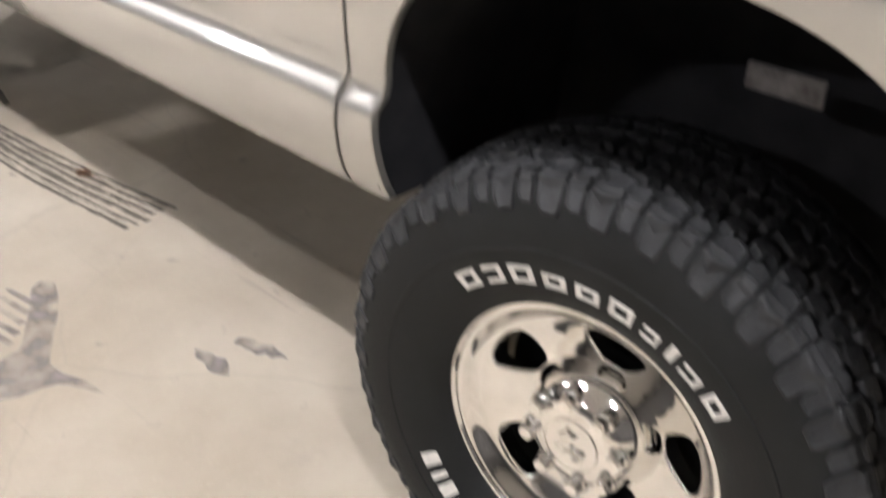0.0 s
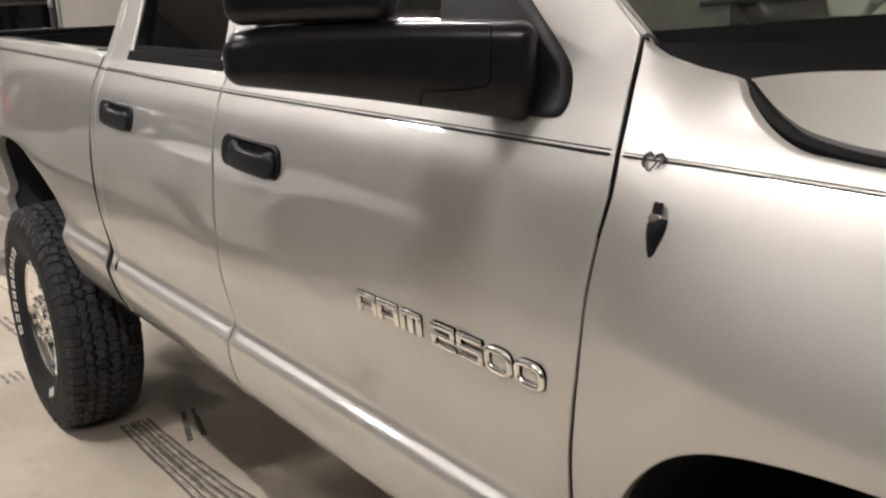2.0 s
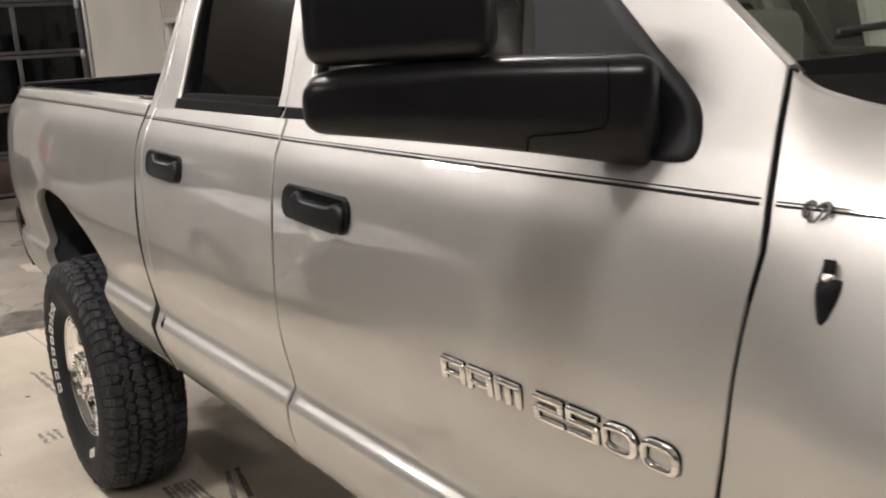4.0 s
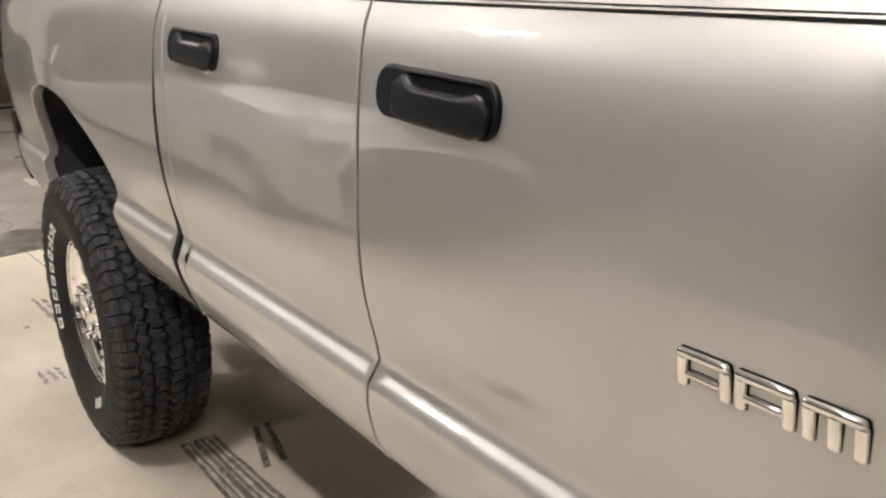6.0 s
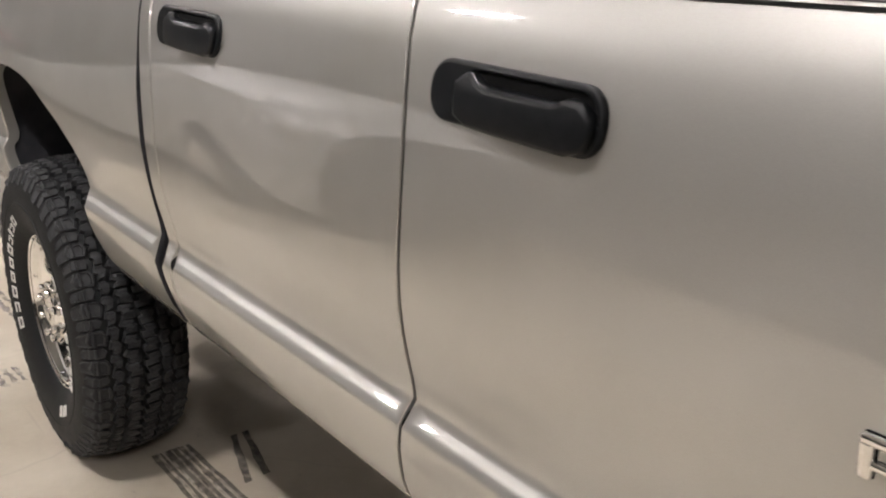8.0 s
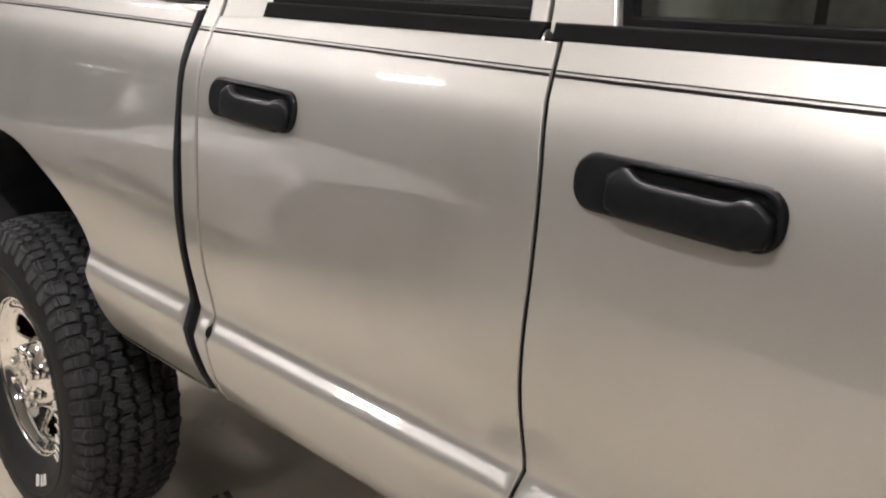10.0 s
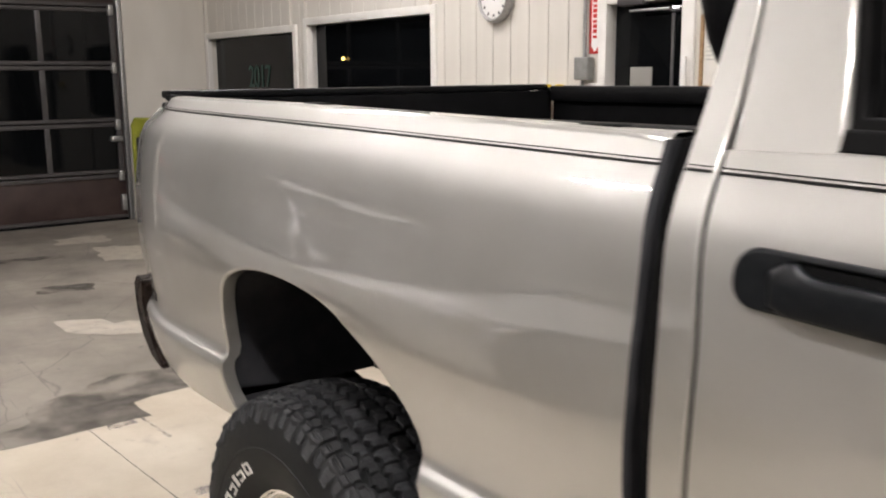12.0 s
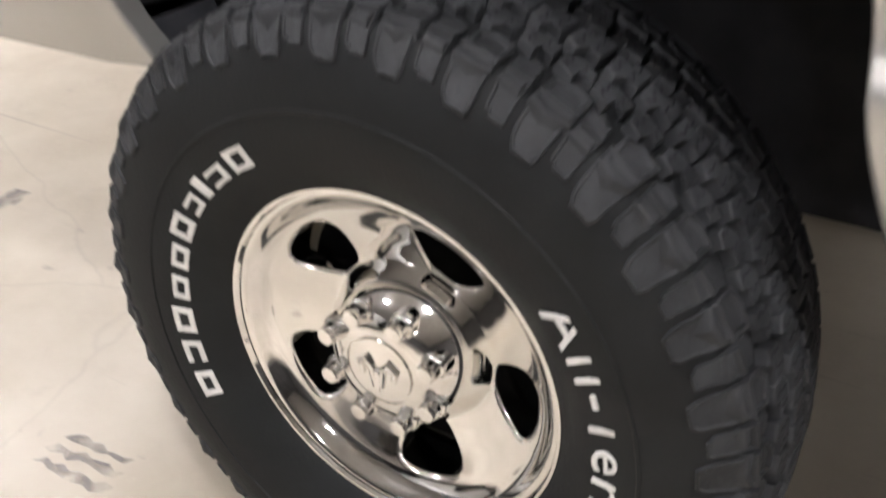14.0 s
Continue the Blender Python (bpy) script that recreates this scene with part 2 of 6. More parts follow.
def concrete_nodes(m, base, dark, light, grime, crack):
    """Trowelled slab: large clouds, fine grain, dark grime spots, hairline cracks, uneven gloss."""
    nt = m.node_tree
    b = nt.nodes["Principled BSDF"]
    tc = nt.nodes.new("ShaderNodeTexCoord")

    def noise_node(s, d, rough=0.55):
        n = nt.nodes.new("ShaderNodeTexNoise")
        n.inputs["Scale"].default_value = s
        n.inputs["Detail"].default_value = d
        n.inputs["Roughness"].default_value = rough
        nt.links.new(tc.outputs["Object"], n.inputs["Vector"])
        return n

    def step(src, low, high):
        r = nt.nodes.new("ShaderNodeMapRange")
        r.inputs[1].default_value, r.inputs[2].default_value = low, high
        nt.links.new(src, r.inputs[0])
        return r.outputs[0]

    def mix(fac, a, color):
        x = nt.nodes.new("ShaderNodeMixRGB")
        nt.links.new(fac, x.inputs[0])
        nt.links.new(a, x.inputs[1])
        x.inputs[2].default_value = (*color, 1)
        return x.outputs[0]

    big = noise_node(1.1, 8, 0.62)
    ramp = nt.nodes.new("ShaderNodeValToRGB")
    ramp.color_ramp.elements[0].position, ramp.color_ramp.elements[1].position = 0.35, 0.66
    ramp.color_ramp.elements[0].color, ramp.color_ramp.elements[1].color = (*dark, 1), (*light, 1)
    nt.links.new(big.outputs["Fac"], ramp.inputs[0])
    out = ramp.outputs[0]
    fine = noise_node(55.0, 6, 0.7)
    out = mix(step(fine.outputs["Fac"], 0.55, 0.9), out, base)
    spots = noise_node(9.0, 7, 0.6)
    out = mix(step(spots.outputs["Fac"], 0.66, 0.74), out, grime)
    mid = noise_node(3.7, 6, 0.65)
    out = mix(step(mid.outputs["Fac"], 0.60, 0.95), out, grime)
    for turn, long, fine_s, low in ((0.35, 0.9, 26.0, 0.665), (-0.9, 1.4, 34.0, 0.68), (1.5, 0.7, 22.0, 0.70)):
        mp = nt.nodes.new("ShaderNodeMapping")
        mp.inputs["Rotation"].default_value = (0, 0, turn)
        mp.inputs["Scale"].default_value = (long, fine_s, 1.0)
        nt.links.new(tc.outputs["Object"], mp.inputs[0])
        sc = nt.nodes.new("ShaderNodeTexNoise")
        sc.inputs["Scale"].default_value, sc.inputs["Detail"].default_value = 1.0, 5.0
        nt.links.new(mp.outputs[0], sc.inputs["Vector"])
        out = mix(step(sc.outputs["Fac"], low, low + 0.16), out, grime)
    vor = nt.nodes.new("ShaderNodeTexVoronoi")
    vor.feature = "DISTANCE_TO_EDGE"
    vor.inputs["Scale"].default_value = 0.8
    warp = nt.nodes.new("ShaderNodeMixRGB")
    warp.inputs[0].default_value = 0.12
    nt.links.new(tc.outputs["Object"], warp.inputs[1])
    nt.links.new(noise_node(2.5, 5).outputs["Color"], warp.inputs[2])
    nt.links.new(warp.outputs[0], vor.inputs["Vector"])
    line = nt.nodes.new("ShaderNodeMapRange")
    line.inputs[1].default_value, line.inputs[2].default_value = 0.0, 0.004
    line.inputs[3].default_value, line.inputs[4].default_value = crack, 0.0
    nt.links.new(vor.outputs["Distance"], line.inputs[0])
    out = mix(line.outputs[0], out, grime)
    nt.links.new(out, b.inputs["Base Color"])
    rr = nt.nodes.new("ShaderNodeMapRange")
    rr.inputs[3].default_value, rr.inputs[4].default_value = 0.32, 0.6
    nt.links.new(mid.outputs["Fac"], rr.inputs[0])
    nt.links.new(rr.outputs[0], b.inputs["Roughness"])
    bp = nt.nodes.new("ShaderNodeBump")
    bp.inputs["Strength"].default_value, bp.inputs["Distance"].default_value = 0.2, 0.003
    nt.links.new(fine.outputs["Fac"], bp.inputs["Height"])
    nt.links.new(bp.outputs[0], b.inputs["Normal"])


concrete_nodes(M_FLOOR, (0.24, 0.22, 0.19), (0.15, 0.135, 0.115), (0.31, 0.28, 0.24), (0.08, 0.075, 0.07), 0.6)
concrete_nodes(M_COAT, (0.57, 0.512, 0.415), (0.43, 0.375, 0.29), (0.61, 0.552, 0.457), (0.33, 0.29, 0.245), 0.25)


# ---------------------------------------------------------------- mesh helpers
def mesh_from(name, verts, faces, mats, normals=None, smooth=True, face_mats=None):
    me = bpy.data.meshes.new(name)
    me.from_pydata([tuple(v) for v in verts], [], faces)
    for m in mats if isinstance(mats, (list, tuple)) else [mats]:
        me.materials.append(m)
    if face_mats:
        me.polygons.foreach_set("material_index", face_mats)
    me.polygons.foreach_set("use_smooth", [smooth] * len(me.polygons))
    me.update()
    if normals is not None:
        me.normals_split_custom_set_from_vertices([tuple(n) for n in normals])
    return me


def place(name, me, parent=None, label="", at=None):
    ob = new(name, me)
    if parent is not None:
        ob.parent = parent
    if at is not None:
        ob.matrix_basis = at
    if label:
        ob["label"] = label
    return ob


def part(name, bm, mat, parent=None, label="", smooth=True, at=None):
    """Links a bmesh as one mesh object under a thing or a part."""
    bmesh.ops.recalc_face_normals(bm, faces=bm.faces)
    me = bpy.data.meshes.new(name)
    bm.to_mesh(me)
    bm.free()
    for m in mat if isinstance(mat, (list, tuple)) else [mat]:
        me.materials.append(m)
    me.polygons.foreach_set("use_smooth", [smooth] * len(me.polygons))
    if smooth:
        me.set_sharp_from_angle(angle=radians(38))
    return place(name, me, parent, label, at)


def thing(name, label, category, at=None, group="", kind=""):
    ob = new(name)
    ob.empty_display_size = 0.1
    if at is not None:
        ob.matrix_basis = at
    return tagged(ob, label, category, group, kind)


def box(bm, x0, x1, y0, y1, z0, z1, bevel=0.0, seg=2):
    r = bmesh.ops.create_cube(bm, size=1.0)
    vs = r["verts"]
    for v in vs:
        v.co = Vector((x0 if v.co.x < 0 else x1, y0 if v.co.y < 0 else y1, z0 if v.co.z < 0 else z1))
    if bevel:
        es = list({e for v in vs for e in v.link_edges})
        bmesh.ops.bevel(bm, geom=es, offset=bevel, segments=seg, affect="EDGES", profile=0.5)
    return bm


def tube(bm, pts, r, seg=10, caps=True):
    """A round bar along a line of points."""
    pts = [Vector(p) for p in pts]
    rings = []
    for i, p in enumerate(pts):
        d = (pts[min(i + 1, len(pts) - 1)] - pts[max(i - 1, 0)]).normalized()
        a = d.cross(Vector((0.3, 0.5, 0.81))).normalized()
        c = d.cross(a)
        rr = r[i] if isinstance(r, (list, tuple)) else r
        rings.append([bm.verts.new(p + rr * (math.cos(t) * a + math.sin(t) * c)) for t in [2 * math.pi * k / seg for k in range(seg)]])
    for a, b in zip(rings, rings[1:]):
        for k in range(seg):
            bm.faces.new((a[k], a[(k + 1) % seg], b[(k + 1) % seg], b[k]))
    if caps:
        bm.faces.new(rings[0][::-1])
        bm.faces.new(rings[-1])
    return bm


def lathe(bm, prof, seg=48, axis_y=True):
    """Turns (radius, y) pairs about the y axis."""
    rings = []
    for r, y in prof:
        if r < 1e-5:
            rings.append([bm.verts.new((0, y, 0))])
        else:
            rings.append([bm.verts.new((r * math.cos(2 * math.pi * k / seg), y, r * math.sin(2 * math.pi * k / seg))) for k in range(seg)])
    for a, b in zip(rings, rings[1:]):
        for k in range(seg):
            j = (k + 1) % seg
            if len(a) == 1:
                bm.faces.new((a[0], b[j], b[k]))
            elif len(b) == 1:
                bm.faces.new((a[k], a[j], b[0]))
            else:
                bm.faces.new((a[k], a[j], b[j], b[k]))
    return bm


def curve_through(keys, step):
    """Smooth line of 2D points through the keys (Catmull-Rom)."""
    ks = [np.array(k, float) for k in keys]
    ks = [2 * ks[0] - ks[1]] + ks + [2 * ks[-1] - ks[-2]]
    out = []
    for i in range(1, len(ks) - 2):
        p0, p1, p2, p3 = ks[i - 1 : i + 3]
        n = max(1, int(np.linalg.norm(p2 - p1) / step))
        for k in range(n):
            t = k / n
            out.append(0.5 * (2 * p1 + (p2 - p0) * t + (2 * p0 - 5 * p1 + 4 * p2 - p3) * t * t + (3 * p1 - p0 - 3 * p2 + p3) * t**3))
    out.append(ks[-2])
    return out


def smooth_line(xs, ys):
    """A smooth function through given heights (monotone cubic)."""
    xs, ys = np.array(xs, float), np.array(ys, float)
    d = np.diff(ys) / np.diff(xs)
    m = np.zeros(len(xs))
    for i in range(1, len(xs) - 1):
        m[i] = 0 if d[i - 1] * d[i] <= 0 else 2 * d[i - 1] * d[i] / (d[i - 1] + d[i])
    m[0], m[-1] = d[0], d[-1]

    def f(v):
        v = np.clip(np.asarray(v, float), xs[0], xs[-1])
        i = np.clip(np.searchsorted(xs, v) - 1, 0, len(xs) - 2)
        h = xs[i + 1] - xs[i]
        t = (v - xs[i]) / h
        return (ys[i] * (1 + 2 * t) * (1 - t) ** 2 + m[i] * h * t * (1 - t) ** 2 + ys[i + 1] * t * t * (3 - 2 * t) + m[i + 1] * h * t * t * (t - 1))

    return f


def inside(poly, pts):
    poly = np.array(poly)
    x, y = pts[:, 0], pts[:, 1]
    hit = np.zeros(len(pts), bool)
    j = len(poly) - 1
    for i in range(len(poly)):
        xi, yi = poly[i]
        xj, yj = poly[j]
        if yi != yj:
            hit ^= ((yi > y) != (yj > y)) & (x < (xj - xi) * (y - yi) / (yj - yi) + xi)
        j = i
    return hit


def near_edge(poly, pts):
    poly = np.array(poly)
    best = np.full(len(pts), 1e9)
    for i in range(len(poly)):
        a, b = poly[i - 1], poly[i]
        ab = b - a
        t = np.clip(((pts - a) @ ab) / max(ab @ ab, 1e-12), 0, 1)
        best = np.minimum(best, np.linalg.norm(pts - a - t[:, None] * ab, axis=1))
    return best


def area2(poly):
    p = np.array(poly)
    q = np.roll(p, -1, 0)
    return float((p[:, 0] * q[:, 1] - q[:, 0] * p[:, 1]).sum())


def skin(outline, surf, xs, zs, hem=0.003, depth=0.02, holes=(), hole_hem=None, hole_depth=None, free=None):
    """Sheet panel over an outline in (x, z): surf(x, z) gives y, the outside faces -y. The rim is rolled back by hem
    and turned in by depth. Returns vertices, faces, normals."""
    loops = []
    for k, loop in enumerate([outline, *holes]):
        loop = [np.array(p, float) for p in loop]
        if (area2(loop) > 0) == (k > 0):
            loop = loop[::-1]
        r = hem if k == 0 else (hole_hem or hem)
        d = depth if k == 0 else (hole_depth or depth)
        n = len(loop)
        shrunk, outs = [], []
        for i in range(n):
            e0, e1 = loop[i] - loop[i - 1], loop[(i + 1) % n] - loop[i]
            e0, e1 = e0 / max(np.linalg.norm(e0), 1e-9), e1 / max(np.linalg.norm(e1), 1e-9)
            a, b = np.array((e0[1], -e0[0])), np.array((e1[1], -e1[0]))
            m = a + b
            m = m / max(np.linalg.norm(m), 1e-9)
            k2 = min(1.6, 1 / max(0.3, m @ a))
            shrunk.append(loop[i] - m * r * k2)
            outs.append(m * k2)
        loops.append((np.array(shrunk), np.array(outs), r, d))
    gx, gz = np.meshgrid(np.array(xs), np.array(zs))
    pts = np.stack([gx.ravel(), gz.ravel()], 1) if free is None else np.array(free)
    keep = inside(loops[0][0], pts) & (near_edge(loops[0][0], pts) > 0.004)
    for s, *_ in loops[1:]:
        keep &= ~inside(s, pts) & (near_edge(s, pts) > 0.004)
    pts = pts[keep]
    v2, edges = [], []
    for s, *_ in loops:
        b = len(v2)
        v2 += [tuple(p) for p in s]
        edges += [(b + i, b + (i + 1) % len(s)) for i in range(len(s))]
    nb = len(v2)
    v2 += [tuple(p) for p in pts]
    ov, _, of, *_ = delaunay_2d_cdt([Vector(p) for p in v2], edges, [], 0, 1e-7)
    ov = np.array([tuple(p) for p in ov])
    tri = []
    cen = np.array([ov[list(f)].mean(0) for f in of])
    ok = inside(loops[0][0], cen)
    for s, *_ in loops[1:]:
        ok &= ~inside(s, cen)
    for f, good in zip(of, ok):
        if good:
            f = list(f)
            if area2(ov[f]) < 0:
                f = f[::-1]
            tri.append(f)

    def lift(p):
        x, z = p[:, 0], p[:, 1]
        e = 0.002
        y = surf(x, z)
        nx, nz = (surf(x + e, z) - surf(x - e, z)) / (2 * e), (surf(x, z + e) - surf(x, z - e)) / (2 * e)
        n = np.stack([nx, -np.ones_like(nx), nz], 1)
        return np.stack([x, y, z], 1), n / np.linalg.norm(n, axis=1)[:, None]

    verts, normals = lift(ov)
    verts, normals = list(verts), list(normals)
    for s, o, r, d in loops:
        base, nrm = lift(s)
        n = len(s)
        ids = []
        for p, q, nn in zip(s, base, nrm):
            k = int(np.argmin(((ov - p) ** 2).sum(1)))
            if ((ov[k] - p) ** 2).sum() > 1e-12:
                k = len(verts)
                verts.append(q)
                normals.append(nn)
            ids.append(k)
        o3 = np.stack([o[:, 0], np.zeros(n), o[:, 1]], 1)
        for ang in (35, 65, 90, None):
            a = radians(ang if ang is not None else 90)
            p = base + o3 * r * math.sin(a)
            p[:, 1] += r * (1 - math.cos(a)) + (0 if ang is not None else d)
            nn = nrm * math.cos(a) + o3 * math.sin(a)
            nn = nn / np.linalg.norm(nn, axis=1)[:, None]
            nxt = [len(verts) + i for i in range(n)]
            verts += list(p)
            normals += list(nn)
            for i in range(n):
                j = (i + 1) % n
                tri.append((ids[i], nxt[i], nxt[j], ids[j]))
            ids = nxt
    return np.array(verts), tri, np.array(normals)


YC = 1.0  # the truck's centre line


def flip(data):
    v, f, n = data
    v, n = v.copy(), n.copy()
    v[:, 1] = 2 * YC - v[:, 1]
    n[:, 1] *= -1
    return v, [tuple(reversed(q)) for q in f], n


def skin_part(name, data, mat, parent, label=""):
    return place(name, mesh_from(name, data[0], data[1], mat, data[2]), parent, label)


def text_mesh(s, size, depth, bevel=0.0, stretch=1.0):
    """Letters of the built-in font as a mesh, lying in x and y, facing +z."""
    cu = bpy.data.curves.new("letters", "FONT")
    cu.body = s
    cu.size = size
    cu.extrude = depth
    cu.bevel_depth = bevel
    cu.align_x, cu.align_y = "CENTER", "CENTER"
    ob = new("letters", cu)
    dg = bpy.context.evaluated_depsgraph_get()
    dg.update()
    me = bpy.data.meshes.new_from_object(ob.evaluated_get(dg))
    bpy.data.objects.remove(ob)
    for v in me.vertices:
        v.co.x *= stretch
    return me

# ---------------------------------------------------------------- structure
X0, X1, Y0, Y1 = -12.6, 6.0, -12.6, 3.7


def structure(name, bm, mat, label, smooth=False):
    return tagged(part(name, bm, mat, None, "", smooth), label, name.split("_")[0], "", "structure")


bm = bmesh.new()
box(bm, X0 - 6, X1 + 3, Y0 - 3, Y1 + 6, -0.2, 0.0)
structure("floor", bm, M_FLOOR, "bare grey concrete garage floor with grime")


def ragged(points, amp, step, seed):
    """A closed outline with a worn, uneven edge."""
    rnd = random.Random(seed)
    out = []
    n = len(points)
    for i in range(n):
        a, b = np.array(points[i], float), np.array(points[(i + 1) % n], float)
        d = np.linalg.norm(b - a)
        k = max(1, int(d / step))
        nrm = np.array((b - a)[::-1]) * (1, -1) / max(d, 1e-6)
        for j in range(k):
            out.append(a + (b - a) * j / k + nrm * rnd.uniform(-amp, amp) * (j > 0))
    return out


def flat_patch(bm, outline, z):
    n = len(outline)
    ov, _, of, *_ = delaunay_2d_cdt([Vector((p[0], p[1])) for p in outline], [(i, (i + 1) % n) for i in range(n)], [], 1, 1e-7)
    vs = [bm.verts.new((p[0], p[1], z)) for p in ov]
    for f in of:
        bm.faces.new([vs[i] for i in (f if area2([ov[i][:] for i in f]) > 0 else f[::-1])])
    return bm


def floor_patch(name, outline, mat, label, z=0.004):
    bm = flat_patch(bmesh.new(), outline, z)
    me = bpy.data.meshes.new(name)
    bm.to_mesh(me)
    bm.free()
    me.materials.append(mat)
    return tagged(place(name, me), label, "floor mark", "", "structure")


floor_patch("floor_coating", ragged([(-6.05, -3.3), (5.9, -3.2), (5.9, 3.6), (-6.7, 3.6), (-6.62, 2.1), (-6.4, 1.0), (-6.3, 0.55), (-6.06, 0.56), (-6.04, -0.1)], 0.018, 0.1, 3),
            M_COAT, "worn cream floor coating with a ragged edge")
for k, o in enumerate([
        [(-8.25, 0.66), (-7.84, 0.70), (-7.62, 0.98), (-7.45, 1.30), (-7.86, 1.33), (-7.95, 0.98), (-8.12, 0.95)],
        [(-11.0, 1.75), (-10.2, 1.62), (-9.95, 2.25), (-10.7, 2.4)],
        [(-11.7, 1.55), (-11.3, 1.5), (-11.25, 2.0), (-11.65, 2.05)],
        [(-7.75, 1.75), (-7.2, 1.65), (-7.1, 2.5), (-7.7, 2.6)],
        [(-9.6, -0.9), (-9.1, -1.0), (-9.0, -0.5), (-9.5, -0.4)]]):
    floor_patch("coating_remnant", ragged(o, 0.04, 0.09, 20 + k), M_REMNANT, "patch of leftover cream coating on bare concrete")
for k, o in enumerate([
        [(-9.45, 0.80), (-9.2, 0.78), (-9.1, 1.2), (-9.35, 1.25)],
        [(-6.0, -0.35), (-6.0, 0.55), (-6.3, 0.60), (-6.38, 1.0), (-6.75, 0.98), (-6.84, 0.66), (-6.66, 0.34), (-6.57, 0.1), (-6.33, 0.06), (-6.2, -0.35)],
        [(-10.9, 0.7), (-10.7, 0.7), (-10.6, 1.4), (-10.8, 1.4)]]):
    floor_patch("oil_stain", ragged(o, 0.02, 0.07, 40 + k), M_OIL, "dark oily stain soaked into the concrete", 0.002)

# striped rubber marks that run out from under the rear wheel
rnd = random.Random(5)
for k in range(6):
    o = []
    w = 0.005 + 0.004 * rnd.random()
    pts = [(-1.785 + 0.02 * rnd.uniform(-1, 1), 0.268 + 0.035 * k), (-2.3, 0.205 + 0.032 * k), (-2.75, 0.19 + 0.026 * k), (-3.25, 0.185 + 0.022 * k)]
    line = curve_through(pts, 0.05)
    for side in (1, -1):
        seq = line if side == 1 else line[::-1]
        o += [(p[0], p[1] + side * w * (1 + 0.35 * rnd.uniform(-1, 1))) for p in seq]
    floor_patch("rubber_stripe", o, M_RUBBER_MARK, "dark rubber stripe marked along the cream floor", 0.008)
for k in range(5):
    pts = [(-1.80, 0.286 + 0.035 * k), (-2.3, 0.221 + 0.032 * k), (-2.75, 0.203 + 0.026 * k), (-3.25, 0.196 + 0.022 * k)]
    line = curve_through(pts, 0.05)
    o = [(p[0], p[1] + 0.005) for p in line] + [(p[0], p[1] - 0.004) for p in line[::-1]]
    floor_patch("pale_stripe", o, M_PALE_MARK, "pale scraped stripe between rubber marks", 0.010)
floor_patch("rubber_blot", ragged([(-2.24, 0.34), (-2.19, 0.325), (-2.16, 0.36), (-2.21, 0.38)], 0.006, 0.012, 9), M_BRASS, "small brown blot on the floor stripes", 0.013)
for a, b in (((-2.93, 0.36), (-3.22, 0.445)), ((-2.94, 0.425), (-3.22, 0.485))):
    d = 0.012
    floor_patch("skid_mark", ragged([(a[0], a[1] - d), (a[0], a[1] + d), (b[0], b[1] + d), (b[0], b[1] - d)], 0.004, 0.05, 3), M_RUBBER_MARK, "short dark skid mark on the floor", 0.006)

# grey smear of spilled primer with combed streaks and a tail
smear = [(-1.126, -0.165), (-1.20, -0.172), (-1.27, -0.200), (-1.32, -0.205), (-1.42, -0.150), (-1.51, -0.090), (-1.60, -0.045), (-1.655, -0.026), (-1.685, -0.050),
         (-1.67, -0.085), (-1.58, -0.135), (-1.50, -0.185), (-1.43, -0.235), (-1.42, -0.30), (-1.34, -0.37), (-1.28, -0.36), (-1.255, -0.285), (-1.24, -0.225), (-1.19, -0.195)]
floor_patch("primer_smear", [tuple(p) for p in curve_through(smear + smear[:1], 0.03)[:-1]], M_SMEAR, "grey smear of spilled primer with a thin tail", 0.006)
for k in range(5):
    x, y, n = -1.60 + 0.035 * k, -0.115 - 0.030 * k, 0.10 + 0.012 * (k % 3)
    floor_patch("primer_streak", [(x, y + 0.009), (x - n, y - 0.010), (x - n - 0.02, y - 0.022), (x - n, y - 0.026), (x, y - 0.011)], M_SMEAR, "combed streak of grey primer", 0.006)
for k, o in enumerate([
        [(-0.93, 0.225), (-1.0, 0.235), (-1.09, 0.19), (-1.08, 0.165), (-1.0, 0.18)],
        [(-0.98, 0.085), (-1.04, 0.115), (-1.13, 0.085), (-1.1, 0.065), (-1.02, 0.06)],
        [(-5.131, 0.39), (-5.06, 0.388), (-5.085, 0.576), (-5.14, 0.57)],
        [(-6.06, 0.335), (-5.99, 0.33), (-6.0, 0.468), (-6.06, 0.464)],
        [(-6.06, 0.50), (-6.05, 0.515), (-5.73, 0.535), (-5.73, 0.522)],
        [(-5.18, 0.092), (-5.15, 0.112), (-4.66, 0.140), (-4.66, 0.116)],
        [(-5.14, 0.130), (-5.12, 0.152), (-4.70, 0.176), (-4.70, 0.156)],
        [(-4.22, -0.085), (-4.20, -0.065), (-4.04, -0.055), (-4.05, -0.075)],
        [(-4.23, -0.050), (-4.21, -0.030), (-4.05, -0.020), (-4.06, -0.040)],
        [(-4.22, -0.015), (-4.20, 0.003), (-4.06, 0.012), (-4.07, -0.006)],
        [(-4.79, -0.015), (-4.76, -0.018), (-4.745, 0.003), (-4.775, 0.01)]]):
    floor_patch("scuff_mark", ragged(o, 0.008, 0.02, 60 + k), M_SMEAR, "grey scuff mark on the cream floor", 0.006)
